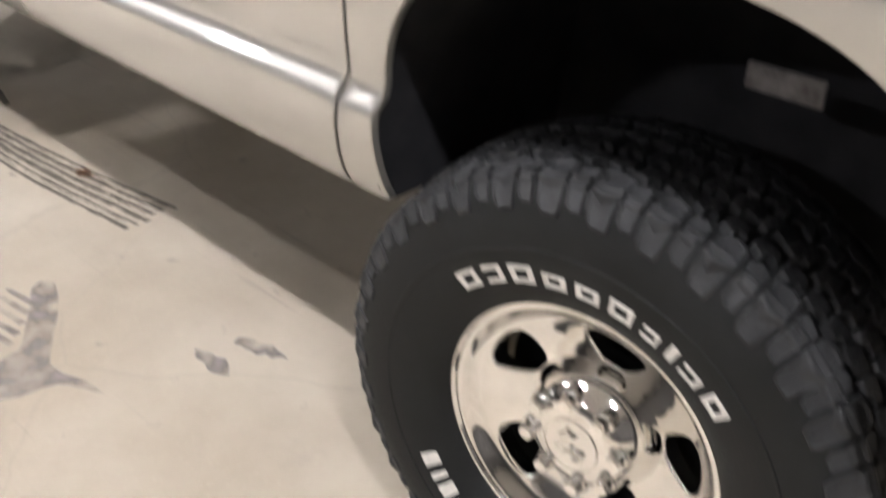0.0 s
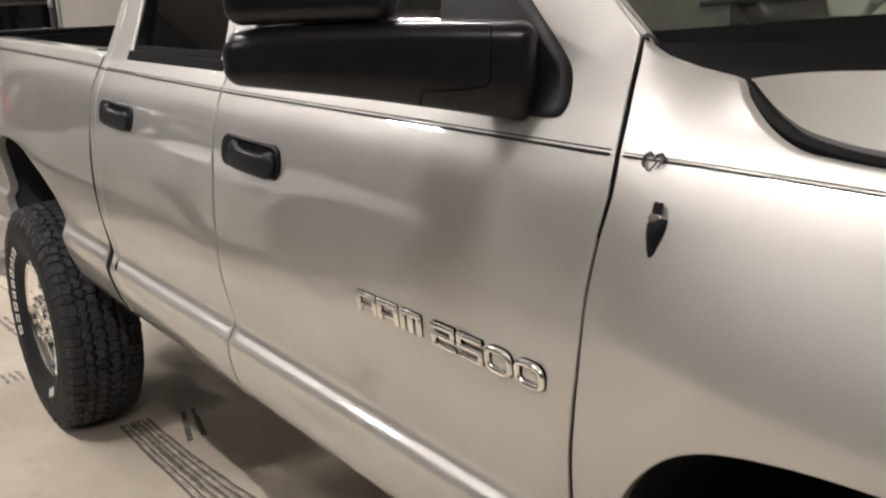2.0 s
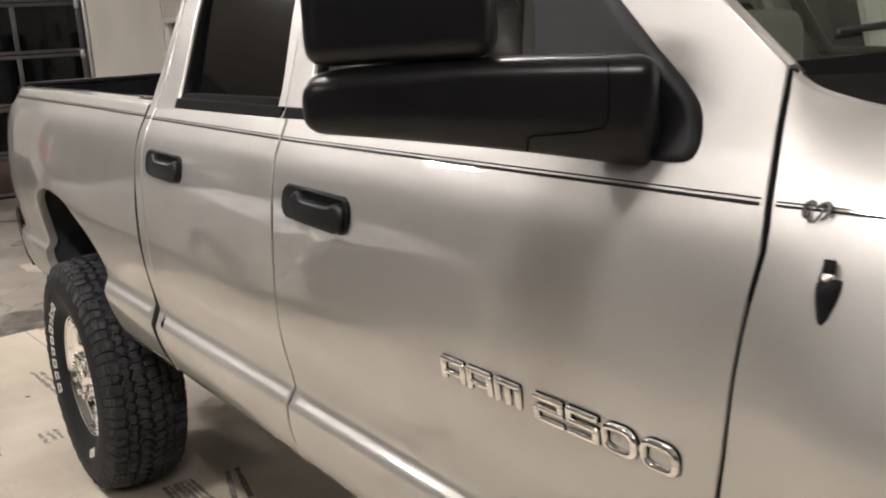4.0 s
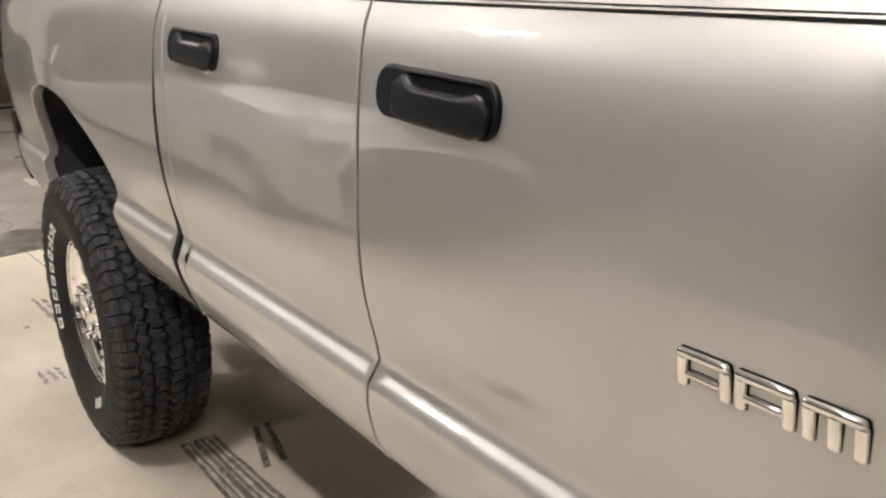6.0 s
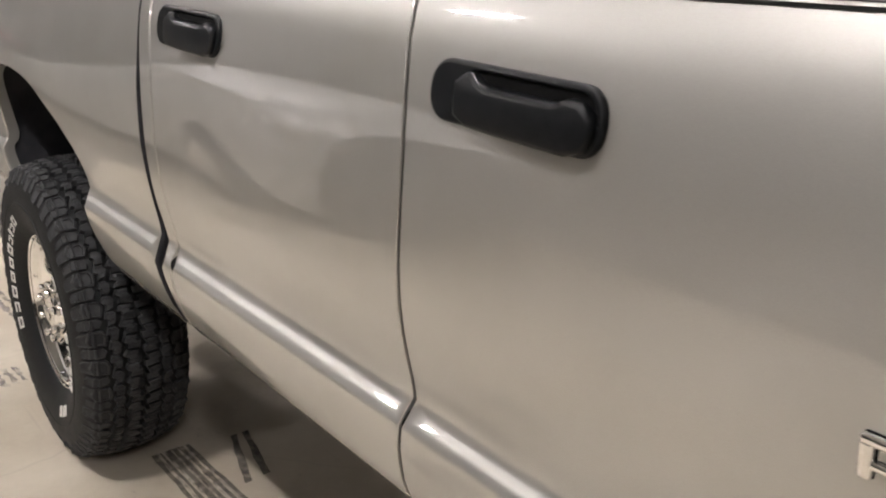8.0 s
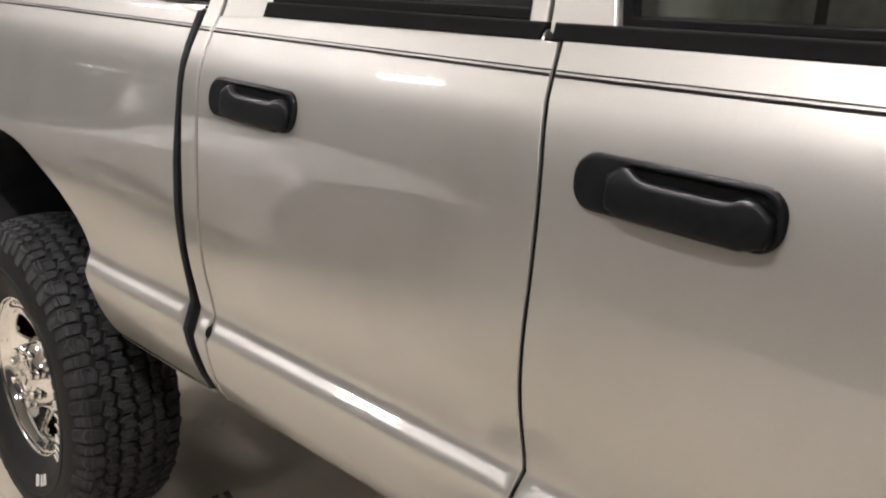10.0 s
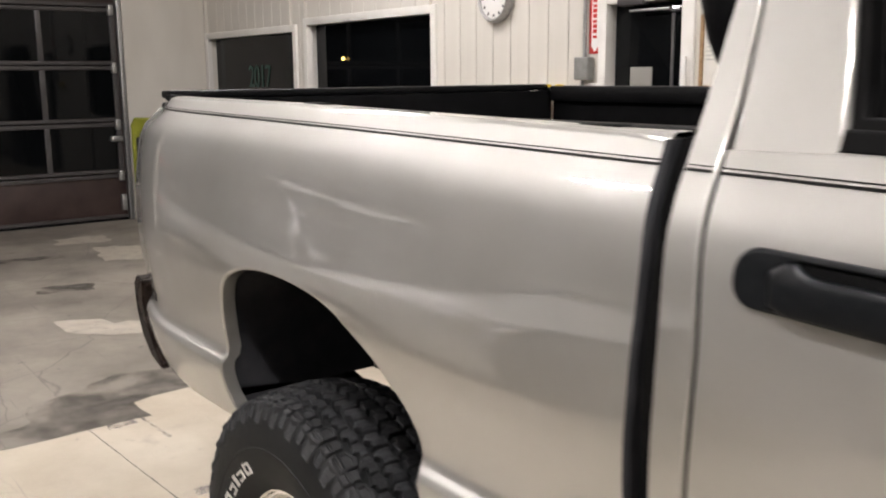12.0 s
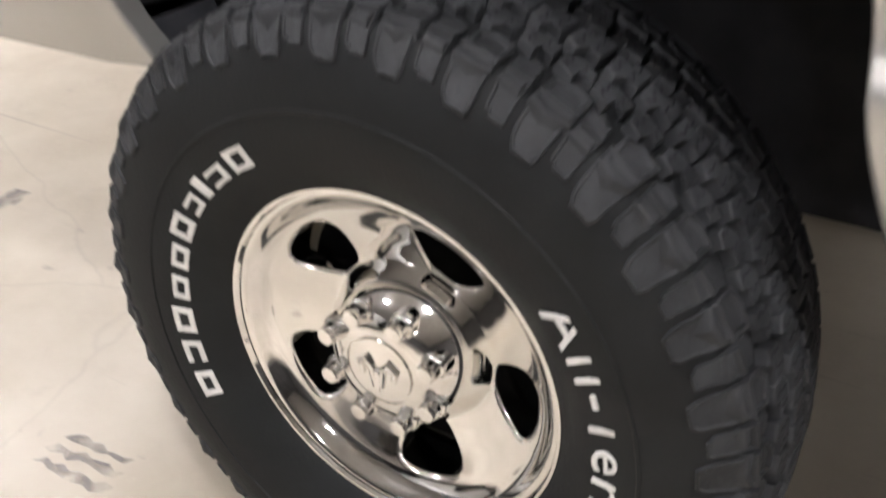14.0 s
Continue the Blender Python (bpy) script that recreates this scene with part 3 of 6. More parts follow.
for k, o in enumerate([[(-2.52, -0.36), (-2.30, -0.40), (-2.22, -0.24), (-2.44, -0.20)], [(-2.50, -0.60), (-2.28, -0.64), (-2.24, -0.50), (-2.44, -0.46)],
                       [(-4.30, -0.36), (-4.10, -0.38), (-4.06, -0.26), (-4.26, -0.24)], [(-3.58, -0.68), (-3.46, -0.69), (-3.45, -0.62), (-3.56, -0.61)]]):
    floor_patch("oil_stain", ragged(o, 0.010, 0.05, 80 + k), M_OIL, "dark rectangular stain on the cream floor", 0.006)
joint = [(-6.05, 0.252), (-5.5, 0.285), (-5.02, 0.316)]
floor_patch("floor_joint", ragged([(x, y - 0.0028) for x, y in joint] + [(x, y + 0.0028) for x, y in joint[::-1]], 0.0012, 0.04, 91), M_RUBBER_MARK, "thin dark joint line in the floor coating", 0.006)

# ceiling, plain walls behind and beside the camera
bm = bmesh.new()
box(bm, X0 - 0.2, X1 + 0.2, Y0 - 0.2, Y1 + 0.2, CEIL, CEIL + 0.2)
structure("ceiling", bm, M_CEIL, "plain off-white garage ceiling")
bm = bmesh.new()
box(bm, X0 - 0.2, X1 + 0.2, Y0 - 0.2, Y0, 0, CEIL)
structure("wall_south", bm, M_WALL_UNSEEN, "unseen garage wall, dark to dim the truck's reflections")
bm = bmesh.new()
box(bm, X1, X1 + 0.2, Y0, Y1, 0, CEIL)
structure("wall_east", bm, M_WALL_UNSEEN, "unseen garage wall, dark to dim the truck's reflections")

# wall behind the truck, with two windows and a glazed door
WIN = [("window_1", -12.45, -10.32, 1.05, 2.08), ("window_2", -10.02, -7.96, 1.05, 2.13), ("doorway", -6.03, -5.42, 0.0, 2.08)]


def wall_with_openings(bm, x0, x1, y0, y1, z0, z1, openings):
    """Wall along x cut by upright rectangles."""
    xs = sorted({x0, x1, *[o[0] for o in openings], *[o[1] for o in openings]})
    for a, b in zip(xs, xs[1:]):
        cuts = [o for o in openings if o[0] <= a + 1e-6 and o[1] >= b - 1e-6]
        if not cuts:
            box(bm, a, b, y0, y1, z0, z1)
        else:
            o = cuts[0]
            if o[2] > z0:
                box(bm, a, b, y0, y1, z0, o[2])
            box(bm, a, b, y0, y1, o[3], z1)


bm = bmesh.new()
wall_with_openings(bm, X0 - 0.2, X1 + 0.2, Y1 + 0.02, Y1 + 0.2, 0, CEIL, [w[1:] for w in WIN])
wall_north = structure("wall_north", bm, M_WALL, "off-white panelled garage wall with vertical grooves")
# boards of the wall lining, butted with a groove between
bd = {}
for i in range(92):
    xa = X0 + 0.01 + i * 0.2
    xb = xa + 0.193
    spans = [(0.0, CEIL)]
    for _, a, b, zl, zh in WIN:
        if xb > a - 0.07 and xa < b + 0.07:
            if xa < a - 0.07 - 0.03 and xb > a - 0.07:
                xb = a - 0.072
            elif xa < b + 0.07 and xb > b + 0.07 + 0.03:
                xa = b + 0.072
            else:
                spans = ([(0.0, zl - 0.07)] if zl > 0.1 else []) + [(zh + 0.07, CEIL)]
    for zl, zh in spans:
        key = (round(xb - xa, 3), round(zh - zl, 3))
        if key not in bd:
            b2 = box(bmesh.new(), 0, key[0], -0.012, 0.02, 0, key[1], 0.003, 1)
            me = bpy.data.meshes.new("board")
            b2.to_mesh(me)
            b2.free()
            me.materials.append(M_WALL)
            bd[key] = me
        place("board", bd[key], wall_north, at=pose(xa, Y1, zl))

for name, a, b, zl, zh in WIN[:2]:
    w = thing(name, "dark night window in a white painted frame", "window", pose(0.5 * (a + b), Y1, zl), kind="structure")
    hw, hh = 0.5 * (b - a), zh - zl
    for n, q in (("frame_side", (-hw - 0.07, -hw, -0.07, hh + 0.07)), ("frame_side", (hw, hw + 0.07, -0.07, hh + 0.07)),
                 ("frame_head", (-hw, hw, hh, hh + 0.07)), ("window_sill", (-hw, hw, -0.07, 0.0))):
        part(n, box(bmesh.new(), q[0], q[1], -0.035, 0.12, q[2], q[3], 0.006, 2), M_TRIM, w)
    part("pane", box(bmesh.new(), -hw + 0.004, hw - 0.004, 0.075, 0.083, 0.004, hh - 0.004), M_NIGHT_GLASS, w, "black night glass", False)

# painted numerals on the first window
nm = text_mesh("2017", 0.34, 0.002, 0.0, 0.8)
nm.materials.append(M_GREEN_INK)
tagged(place("window_lettering", nm, None, "", pose(-11.3, Y1 + 0.068, 1.63, 90, 0, 0)), "faded green painted numerals on the window glass", "lettering", "", "structure")
bm = bmesh.new()
bmesh.ops.create_icosphere(bm, subdivisions=2, radius=0.016)
lamp_far = part("street_lamp", bm, M_STREET, at=pose(-9.47, Y1 + 0.05, 1.80))
tagged(lamp_far, "small amber lamp glowing in the dark beyond the window", "lamp")

# glazed door with closer
dr = thing("door_1", "dark glazed door in a white frame", "door", pose(-5.725, Y1, 0), kind="structure")
for n, q in (("frame_side", (-0.375, -0.305, 0, 2.15)), ("frame_side", (0.305, 0.40, 0, 2.15)), ("frame_head", (-0.305, 0.305, 2.08, 2.15))):
    part(n, box(bmesh.new(), q[0], q[1], -0.03, 0.12, q[2], q[3], 0.006), M_TRIM, dr)
part("door_leaf", box(bmesh.new(), -0.3, 0.3, 0.06, 0.10, 0.01, 2.07, 0.004), M_NIGHT_GLASS, dr, "dark reflecting door leaf")
part("door_stile", box(bmesh.new(), 0.17, 0.19, 0.045, 0.06, 0.05, 2.0, 0.003), M_GFRAME, dr)
part("door_closer", box(bmesh.new(), -0.2, 0.02, -0.05, 0.03, 2.06, 2.115, 0.012), M_GFRAME, dr, "grey metal door closer")
part("closer_arm", box(bmesh.new(), -0.12, 0.2, -0.02, 0.0, 2.02, 2.035, 0.004), M_STEEL, dr)
part("notice", box(bmesh.new(), -0.16, 0.02, 0.05, 0.059, 1.48, 1.68, 0.002), M_CARD, dr, "blank grey notice taped to the glass")

# end wall with the sectional garage door
GY0, GY1, GZ = -1.4, 2.66, 3.1
bm = bmesh.new()
box(bm, X0 - 0.2, X0, GY1 + 0.06, Y1 + 0.02, 0, CEIL)
box(bm, X0 - 0.2, X0, GY0 - 0.5, GY0 - 0.06, 0, CEIL)
box(bm, X0 - 0.2, X0, GY0 - 0.06, GY1 + 0.06, GZ, CEIL)
structure("wall_west", bm, M_WALL, "off-white garage wall beside the sectional door")
structure("wall_west_end", box(bmesh.new(), X0 - 0.2, X0, Y0, GY0 - 0.5, 0, CEIL), M_WALL_UNSEEN, "unseen garage wall, dark to dim the truck's reflections")
gd = thing("garage_door", "dark brown sectional garage door with glazed panels", "garage door", pose(X0, 0, 0), kind="structure")
for zl, zh, glazed in ((0.02, 0.55, False), (0.55, 1.14, True), (1.14, 1.78, True), (1.78, 2.42, True), (2.42, 3.06, False)):
    m = part("section", box(bmesh.new(), -0.1, -0.05, GY0, GY1, zl + 0.006, zh - 0.006, 0.004), M_GDOOR, gd)
    part("rail", box(bmesh.new(), -0.05, -0.022, GY0, GY1, zh - 0.05, zh - 0.008, 0.004), M_GFRAME, m)
    part("rail", box(bmesh.new(), -0.05, -0.022, GY0, GY1, zl + 0.008, zl + 0.045, 0.004), M_GFRAME, m)
    if glazed:
        n = 5
        w = (GY1 - GY0 - 0.1) / n
        for k in range(n):
            ya = GY0 + 0.05 + k * w
            part("pane", box(bmesh.new(), -0.05, -0.04, ya + 0.03, ya + w - 0.03, zl + 0.05, zh - 0.055), M_NIGHT_GLASS, m, smooth=False)
            part("stile", box(bmesh.new(), -0.05, -0.024, ya + w - 0.028, ya + w + 0.028, zl + 0.046, zh - 0.051, 0.003), M_GFRAME, m)
    # roller hinges at the edge
    part("hinge", box(bmesh.new(), -0.05, 0.0, GY1 - 0.09, GY1 - 0.03, zh - 0.09, zh + 0.03, 0.01), M_STEEL, m)
part("latch", box(bmesh.new(), -0.05, 0.02, GY1 - 0.16, GY1 - 0.02, 0.92, 0.98, 0.008), M_STEEL, gd, "steel slide latch")
part("latch", box(bmesh.new(), -0.05, 0.01, GY1 - 0.08, GY1 - 0.02, 0.12, 0.30, 0.008), M_STEEL, gd, "steel bottom bracket")
part("track", box(bmesh.new(), -0.09, 0.0, GY1 + 0.005, GY1 + 0.055, 0, GZ, 0.006), M_STEEL, gd, "galvanised door track")
part("bottom_seal", box(bmesh.new(), -0.09, -0.03, GY0, GY1, 0.0, 0.02, 0.004), M_SEAL_SHADE, gd)

# ceiling lights
fix = thing("ceiling_light", "flat rectangular ceiling light with a glowing diffuser", "ceiling light", pose(0, 0, 0), "ceiling lights")
part("housing", box(bmesh.new(), -0.37, 0.37, -0.09, 0.09, 0.02, 0.09, 0.01), M_TRIM, fix, "white metal housing")
part("diffuser", box(bmesh.new(), -0.34, 0.34, -0.055, 0.055, 0.0, 0.019), M_LAMP, fix, "glowing white diffuser", False)
# the first three follow reflections; the rest are unseen lamps added for fill
LIGHTS_AND_FILL = [(-5.85, -2.35), (-8.2, -1.25), (-1.9, -1.6), (2.2, -1.6), (-7.6, 1.6), (-1.2, -6.6), (-2.6, 1.2)]
for k, (x, y) in enumerate(LIGHTS_AND_FILL):
    m = pose(x, y, CEIL - 0.095)
    if k == 0:
        fix.matrix_basis = m
    else:
        copy_thing(fix, m)

# ---------------------------------------------------------------- pickup truck
truck = thing("pickup_truck", "lifted silver crew-cab pickup truck on chunky off-road tyres", "pickup truck", pose(0, 0, 0))

DOOR = smooth_line(
    [0.725, 0.75, 0.79, 0.85, 0.890, 0.915, 0.928, 0.943, 0.957, 1.00, 1.06, 1.12, 1.19, 1.25, 1.31, 1.36, 1.40, 1.44, 1.47, 1.49, 1.50, 1.52, 1.54, 1.56, 1.80, 2.10, 2.16],
    [0.080, 0.056, 0.032, 0.011, 0.002, 0.000, 0.005, 0.020, 0.023, 0.014, 0.001, -0.007, -0.0112, -0.0108, -0.0075, -0.0028, 0.0032, 0.0126, 0.0240, 0.0346, 0.0405, 0.0528, 0.0651, 0.0773, 0.187, 0.33, 0.375])
FENDER = smooth_line(
    [0.725, 0.75, 0.79, 0.85, 0.890, 0.915, 0.928, 0.943, 0.957, 1.00, 1.06, 1.12, 1.19, 1.26, 1.33, 1.39, 1.44, 1.48, 1.505, 1.53, 1.555, 1.59, 1.65],
    [0.080, 0.056, 0.032, 0.011, 0.002, 0.000, 0.005, 0.020, 0.023, 0.014, 0.001, -0.009, -0.017, -0.019, -0.013, -0.001, 0.017, 0.038, 0.055, 0.075, 0.105, 0.160, 0.26])
BED = smooth_line(
    [0.71, 0.77, 0.85, 0.890, 0.915, 0.928, 0.943, 0.957, 1.02, 1.10, 1.18, 1.26, 1.33, 1.40, 1.44, 1.47, 1.49, 1.50, 1.52, 1.54, 1.56, 1.60],
    [0.09, 0.045, 0.016, 0.008, 0.006, 0.011, 0.026, 0.029, 0.020, 0.008, 0.002, 0.003, 0.0095, 0.0200, 0.0295, 0.0405, 0.0505, 0.0563, 0.0683, 0.080, 0.0915, 0.1145])


def ease(a, b, v):
    t = np.clip((np.asarray(v, float) - a) / (b - a), 0, 1)
    return t * t * (3 - 2 * t)


def y_door(x, z):
    return DOOR(z) + 0.0 * x


def y_fender(x, z):
    w = ease(-0.40, -0.22, x)
    flare = -0.03 * np.exp(-(((x - 0.05) / 0.5) ** 2)) * np.exp(-(((z - 1.27) / 0.12) ** 2))
    return DOOR(z) * (1 - w) + FENDER(z) * w + flare * ease(-0.45, -0.1, x) + 0.25 * ease(0.45, 1.15, x) ** 2


def y_bed(x, z):
    up = (-(x + 2.5)) * 0.012
    haunch = -0.030 * np.exp(-(((x + 3.42) / 0.60) ** 2)) * np.exp(-(((z - 1.22) / 0.13) ** 2))
    return BED(z - up * ease(1.2, 1.5, z)) + haunch + (0.11 + 0.06 * ease(1.48, 1.58, z)) * ease(-4.1, -4.85, x) ** 1.6


ZROWS = [0.75, 0.77, 0.80, 0.83, 0.86, 0.885, 0.900, 0.912, 0.921, 0.927, 0.933, 0.939, 0.945, 0.951, 0.958, 0.968, 0.982, 1.0, 1.03, 1.06, 1.09, 1.12, 1.15,
         1.18, 1.21, 1.24, 1.27, 1.30, 1.325, 1.35, 1.375, 1.40, 1.42, 1.44, 1.46, 1.48, 1.50, 1.515, 1.53, 1.545, 1.56, 1.58, 1.60, 1.63,
         1.67, 1.72, 1.78, 1.85, 1.93, 2.01, 2.09]


def xcols(a, b, step=0.035):
    return np.linspace(a, b, int((b - a) / step) + 1)


G = 0.0034  # half a panel gap
SEAM_A = [(-0.392, 1.64), (-0.385, 1.58), (-0.366, 1.505), (-0.354, 1.455), (-0.360, 1.40), (-0.370, 1.32), (-0.380, 1.22), (-0.405, 1.07), (-0.425, 0.96), (-0.440, 0.88), (-0.472, 0.740)]
SEAM_B = [(-1.578, 1.548), (-1.562, 1.48), (-1.545, 1.40), (-1.542, 1.28), (-1.558, 1.10), (-1.566, 0.956), (-1.58, 0.88), (-1.622, 0.738)]
SEAM_C = [(-2.414, 1.548), (-2.402, 1.45), (-2.388, 1.32), (-2.392, 1.18), (-2.403, 1.04), (-2.406, 0.956), (-2.412, 0.90), (-2.432, 0.742)]
GAP_CAB = [(-2.470, 1.565), (-2.458, 1.45), (-2.449, 1.33), (-2.451, 1.20), (-2.462, 1.04), (-2.464, 0.956), (-2.462, 0.90), (-2.448, 0.742)]
GAP_BED = [(-2.518, 1.555), (-2.504, 1.46), (-2.494, 1.36), (-2.496, 1.22), (-2.509, 1.06), (-2.512, 0.956), (-2.51, 0.9), (-2.496, 0.752)]


def shift(line, dx):
    return [(p[0] + dx, p[1]) for p in line]


def add_skin(name, data, mat, parent, far, label=""):
    return skin_part(name, flip(data) if far else data, mat, parent, label)


def dense(poly, step=0.03):
    out = []
    for i in range(len(poly)):
        a, b = np.array(poly[i], float), np.array(poly[(i + 1) % len(poly)], float)
        k = max(1, int(np.linalg.norm(b - a) / step))
        out += [tuple(a + (b - a) * j / k) for j in range(k)]
    return out


near = {}

# front fender
ARCH_F = [(-0.364, 0.760), (-0.360, 0.83), (-0.353, 0.90), (-0.338, 0.99), (-0.292, 1.085), (-0.208, 1.167), (-0.10, 1.214), (0.06, 1.239), (0.22, 1.232), (0.345, 1.185),
          (0.435, 1.09), (0.47, 0.98), (0.475, 0.90), (0.46, 0.80)]
fend = curve_through(shift(SEAM_A, G), 0.03) + curve_through([(-0.46, 0.737), (-0.42, 0.737), (-0.378, 0.744)], 0.02)[1:]
fend += curve_through(ARCH_F, 0.022)
fend += [(0.55, 0.80), (0.68, 0.82)] + curve_through([(0.80, 0.90), (0.86, 1.10), (0.87, 1.30), (0.84, 1.44)], 0.05)
fend += curve_through([(0.72, 1.465), (0.45, 1.495), (0.15, 1.512), (-0.053, 1.5215), (-0.095, 1.524), (-0.13, 1.527), (-0.172, 1.5395), (-0.212, 1.557), (-0.246, 1.575), (-0.266, 1.591), (-0.297, 1.599), (-0.32, 1.605), (-0.36, 1.6195), (-0.384, 1.634)], 0.012)
fender_data = skin(fend, y_fender, xcols(-0.46, 0.88, 0.03), ZROWS, 0.0028, 0.012)
for far in (False, True):
    near["fender", far] = add_skin("front_fender", fender_data, M_PAINT, truck, far, "silver front fender with a wide wheel arch")

# doors
fd = curve_through(shift(SEAM_B, G), 0.03) + curve_through([(-1.60, 0.734), (-1.0, 0.733), (-0.49, 0.736)], 0.05)[:-1]
fd += curve_through(shift(SEAM_A, -G), 0.03)[::-1][:-1]
upper = dense([(-0.397, 1.645), (-0.58, 1.77), (-0.85, 1.96), (-1.10, 2.105), (-1.25, 2.13), (-1.739, 2.13), (-1.694, 1.93), (-1.656, 1.765), (-1.603, 1.560), (-1.590, 1.549)])
fd += upper[: upper.index((-1.590, 1.549))]
FR_F_HOLE = [(-1.500, 1.570), (-1.572, 1.765), (-1.61, 1.93), (-1.64, 2.06), (-1.25, 2.06), (-1.12, 2.03), (-0.90, 1.89), (-0.72, 1.752), (-0.575, 1.645), (-0.53, 1.600), (-0.515, 1.570)]
front_door_data = skin(fd, y_door, xcols(-1.74, -0.36, 0.03), ZROWS, 0.0022, 0.02, [dense(FR_F_HOLE)], 0.006, 0.02)
rd = curve_through(shift(SEAM_C, G), 0.03) + curve_through([(-2.41, 0.738), (-2.0, 0.735), (-1.64, 0.734)], 0.05)[:-1]
rd += curve_through(shift(SEAM_B, -G), 0.03)[::-1]
rd += [(-1.9, 1.550), (-2.2, 1.552)]
rear_door_data = skin(rd, y_door, xcols(-2.42, -1.56), ZROWS, 0.0022, 0.02)
for far in (False, True):
    near["fdoor", far] = add_skin("front_door", front_door_data, M_PAINT, truck, far, "closed silver front door")
    near["rdoor", far] = add_skin("rear_door", rear_door_data, M_PAINT, truck, far, "closed silver rear door")

# cab corner strip behind the rear door, with the pillar
cs = curve_through(GAP_CAB, 0.03) + [(-2.44, 0.738)] + curve_through(shift(SEAM_C, -G), 0.03)[::-1]
cs += curve_through([(-2.420, 1.60), (-2.432, 1.72), (-2.452, 1.90), (-2.40, 2.06), (-2.2, 2.12)], 0.04)
cs += [(-1.6, 2.15), (-1.2, 2.14), (-1.2, 2.16), (-1.8, 2.17), (-2.35, 2.145)] + curve_through([(-2.47, 2.05), (-2.475, 1.85), (-2.472, 1.65)], 0.05)
cab_data = skin(cs, y_door, xcols(-2.48, -1.2, 0.02), ZROWS, 0.004, 0.03)
for far in (False, True):
    near["cab", far] = add_skin("cab_side", cab_data, M_PAINT, truck, far, "silver cab corner and rear pillar")

# window frames of the doors, open in the middle
FR_R = curve_through([(-2.404, 1.530), (-2.428, 1.72), (-2.445, 1.90), (-2.39, 2.055), (-2.2, 2.112)], 0.04) + [(-1.745, 2.13), (-1.70, 1.93), (-1.662, 1.765), (-1.604, 1.530)]
FR_R_HOLE = [(-2.268, 1.575), (-2.288, 1.66), (-2.325, 1.80), (-2.34, 1.92), (-2.28, 2.02), (-2.15, 2.05), (-1.80, 2.06), (-1.765, 1.95), (-1.712, 1.76), (-1.645, 1.572)]



def y_pane(x, z):
    return 0.113 + 0.408 * (z - 1.56) + 0.0 * x


def y_pane_front(x, z):
    return 0.100 + 0.455 * (z - 1.56) + 0.0 * x


def inset(surf, d):
    return lambda x, z: surf(x, z) + d


fr_r = skin(dense(FR_R), inset(y_door, 0.0012), xcols(-2.46, -1.6, 0.03), ZROWS, 0.004, 0.03, [dense(FR_R_HOLE)], 0.006, 0.02)
gl_r = skin(dense(FR_R_HOLE, 0.06), y_pane, xcols(-2.4, -1.6, 0.08), ZROWS[::3], 0.001, 0.004)
gl_f = skin(dense(FR_F_HOLE, 0.06), y_pane_front, xcols(-1.7, -0.5, 0.08), ZROWS[::3], 0.001, 0.004)
SAIL = curve_through([(-0.56, 1.531), (-0.515, 1.531), (-0.492, 1.535), (-0.483, 1.552), (-0.493, 1.588), (-0.518, 1.616), (-0.60, 1.672)], 0.006) + [(-0.72, 1.757), (-0.90, 1.885), (-0.96, 1.925), (-0.93, 1.85), (-0.85, 1.70), (-0.82, 1.62), (-0.82, 1.533)]
sail = skin(dense([tuple(p) for p in SAIL], 0.02), inset(y_door, -0.012), xcols(-0.97, -0.4, 0.03), ZROWS, 0.014, 0.03)
belt_r = skin(dense([(-2.268, 1.552), (-1.612, 1.548), (-1.612, 1.572), (-2.268, 1.578)]), inset(y_door, -0.003), xcols(-2.28, -1.6, 0.05), [1.555, 1.565], 0.004, 0.012)
belt_f = skin(dense([(-1.596, 1.548), (-0.6, 1.545), (-0.6, 1.570), (-1.596, 1.572)]), inset(y_door, -0.003), xcols(-1.6, -0.6, 0.05), [1.552, 1.562], 0.004, 0.012)
lin_r = skin(dense([(a, b) for a, b in FR_R_HOLE]), inset(y_door, 0.008), xcols(-2.4, -1.6, 0.03), ZROWS, 0.003, 0.02,
             [dense([(-1.975 + (a + 1.975) * 0.955, 1.80 + (b - 1.80) * 0.93) for a, b in FR_R_HOLE])], 0.003, 0.02)
lin_f = skin(dense([(a, b) for a, b in FR_F_HOLE]), inset(y_door, 0.008), xcols(-1.7, -0.5, 0.03), ZROWS, 0.003, 0.02,
             [dense([(-1.1 + (a + 1.1) * 0.97, 1.78 + (b - 1.78) * 0.94) for a, b in FR_F_HOLE])], 0.003, 0.02)
for far in (False, True):
    r, f = near["rdoor", far], near["fdoor", far]
    add_skin("window_frame", fr_r, M_PAINT, r, far)
    for g in (add_skin("window_pane", gl_r, M_TINT, r, far, "dark tinted glass"), add_skin("window_pane", gl_f, M_GLASS, f, far, "clear greenish glass")):
        g.visible_shadow = False
    add_skin("belt_moulding", belt_r, M_SEAL_SHADE, r, far, "black rubber belt moulding")
    add_skin("belt_moulding", belt_f, M_SEAL_SHADE, f, far, "black rubber belt moulding")
    add_skin("window_seal", lin_r, M_SEAL_SHADE, r, far, "black window seal")
    add_skin("window_seal", lin_f, M_SEAL_SHADE, f, far, "black window seal")
    add_skin("mirror_sail", sail, M_SAIL, f, far, "black plastic mirror sail")

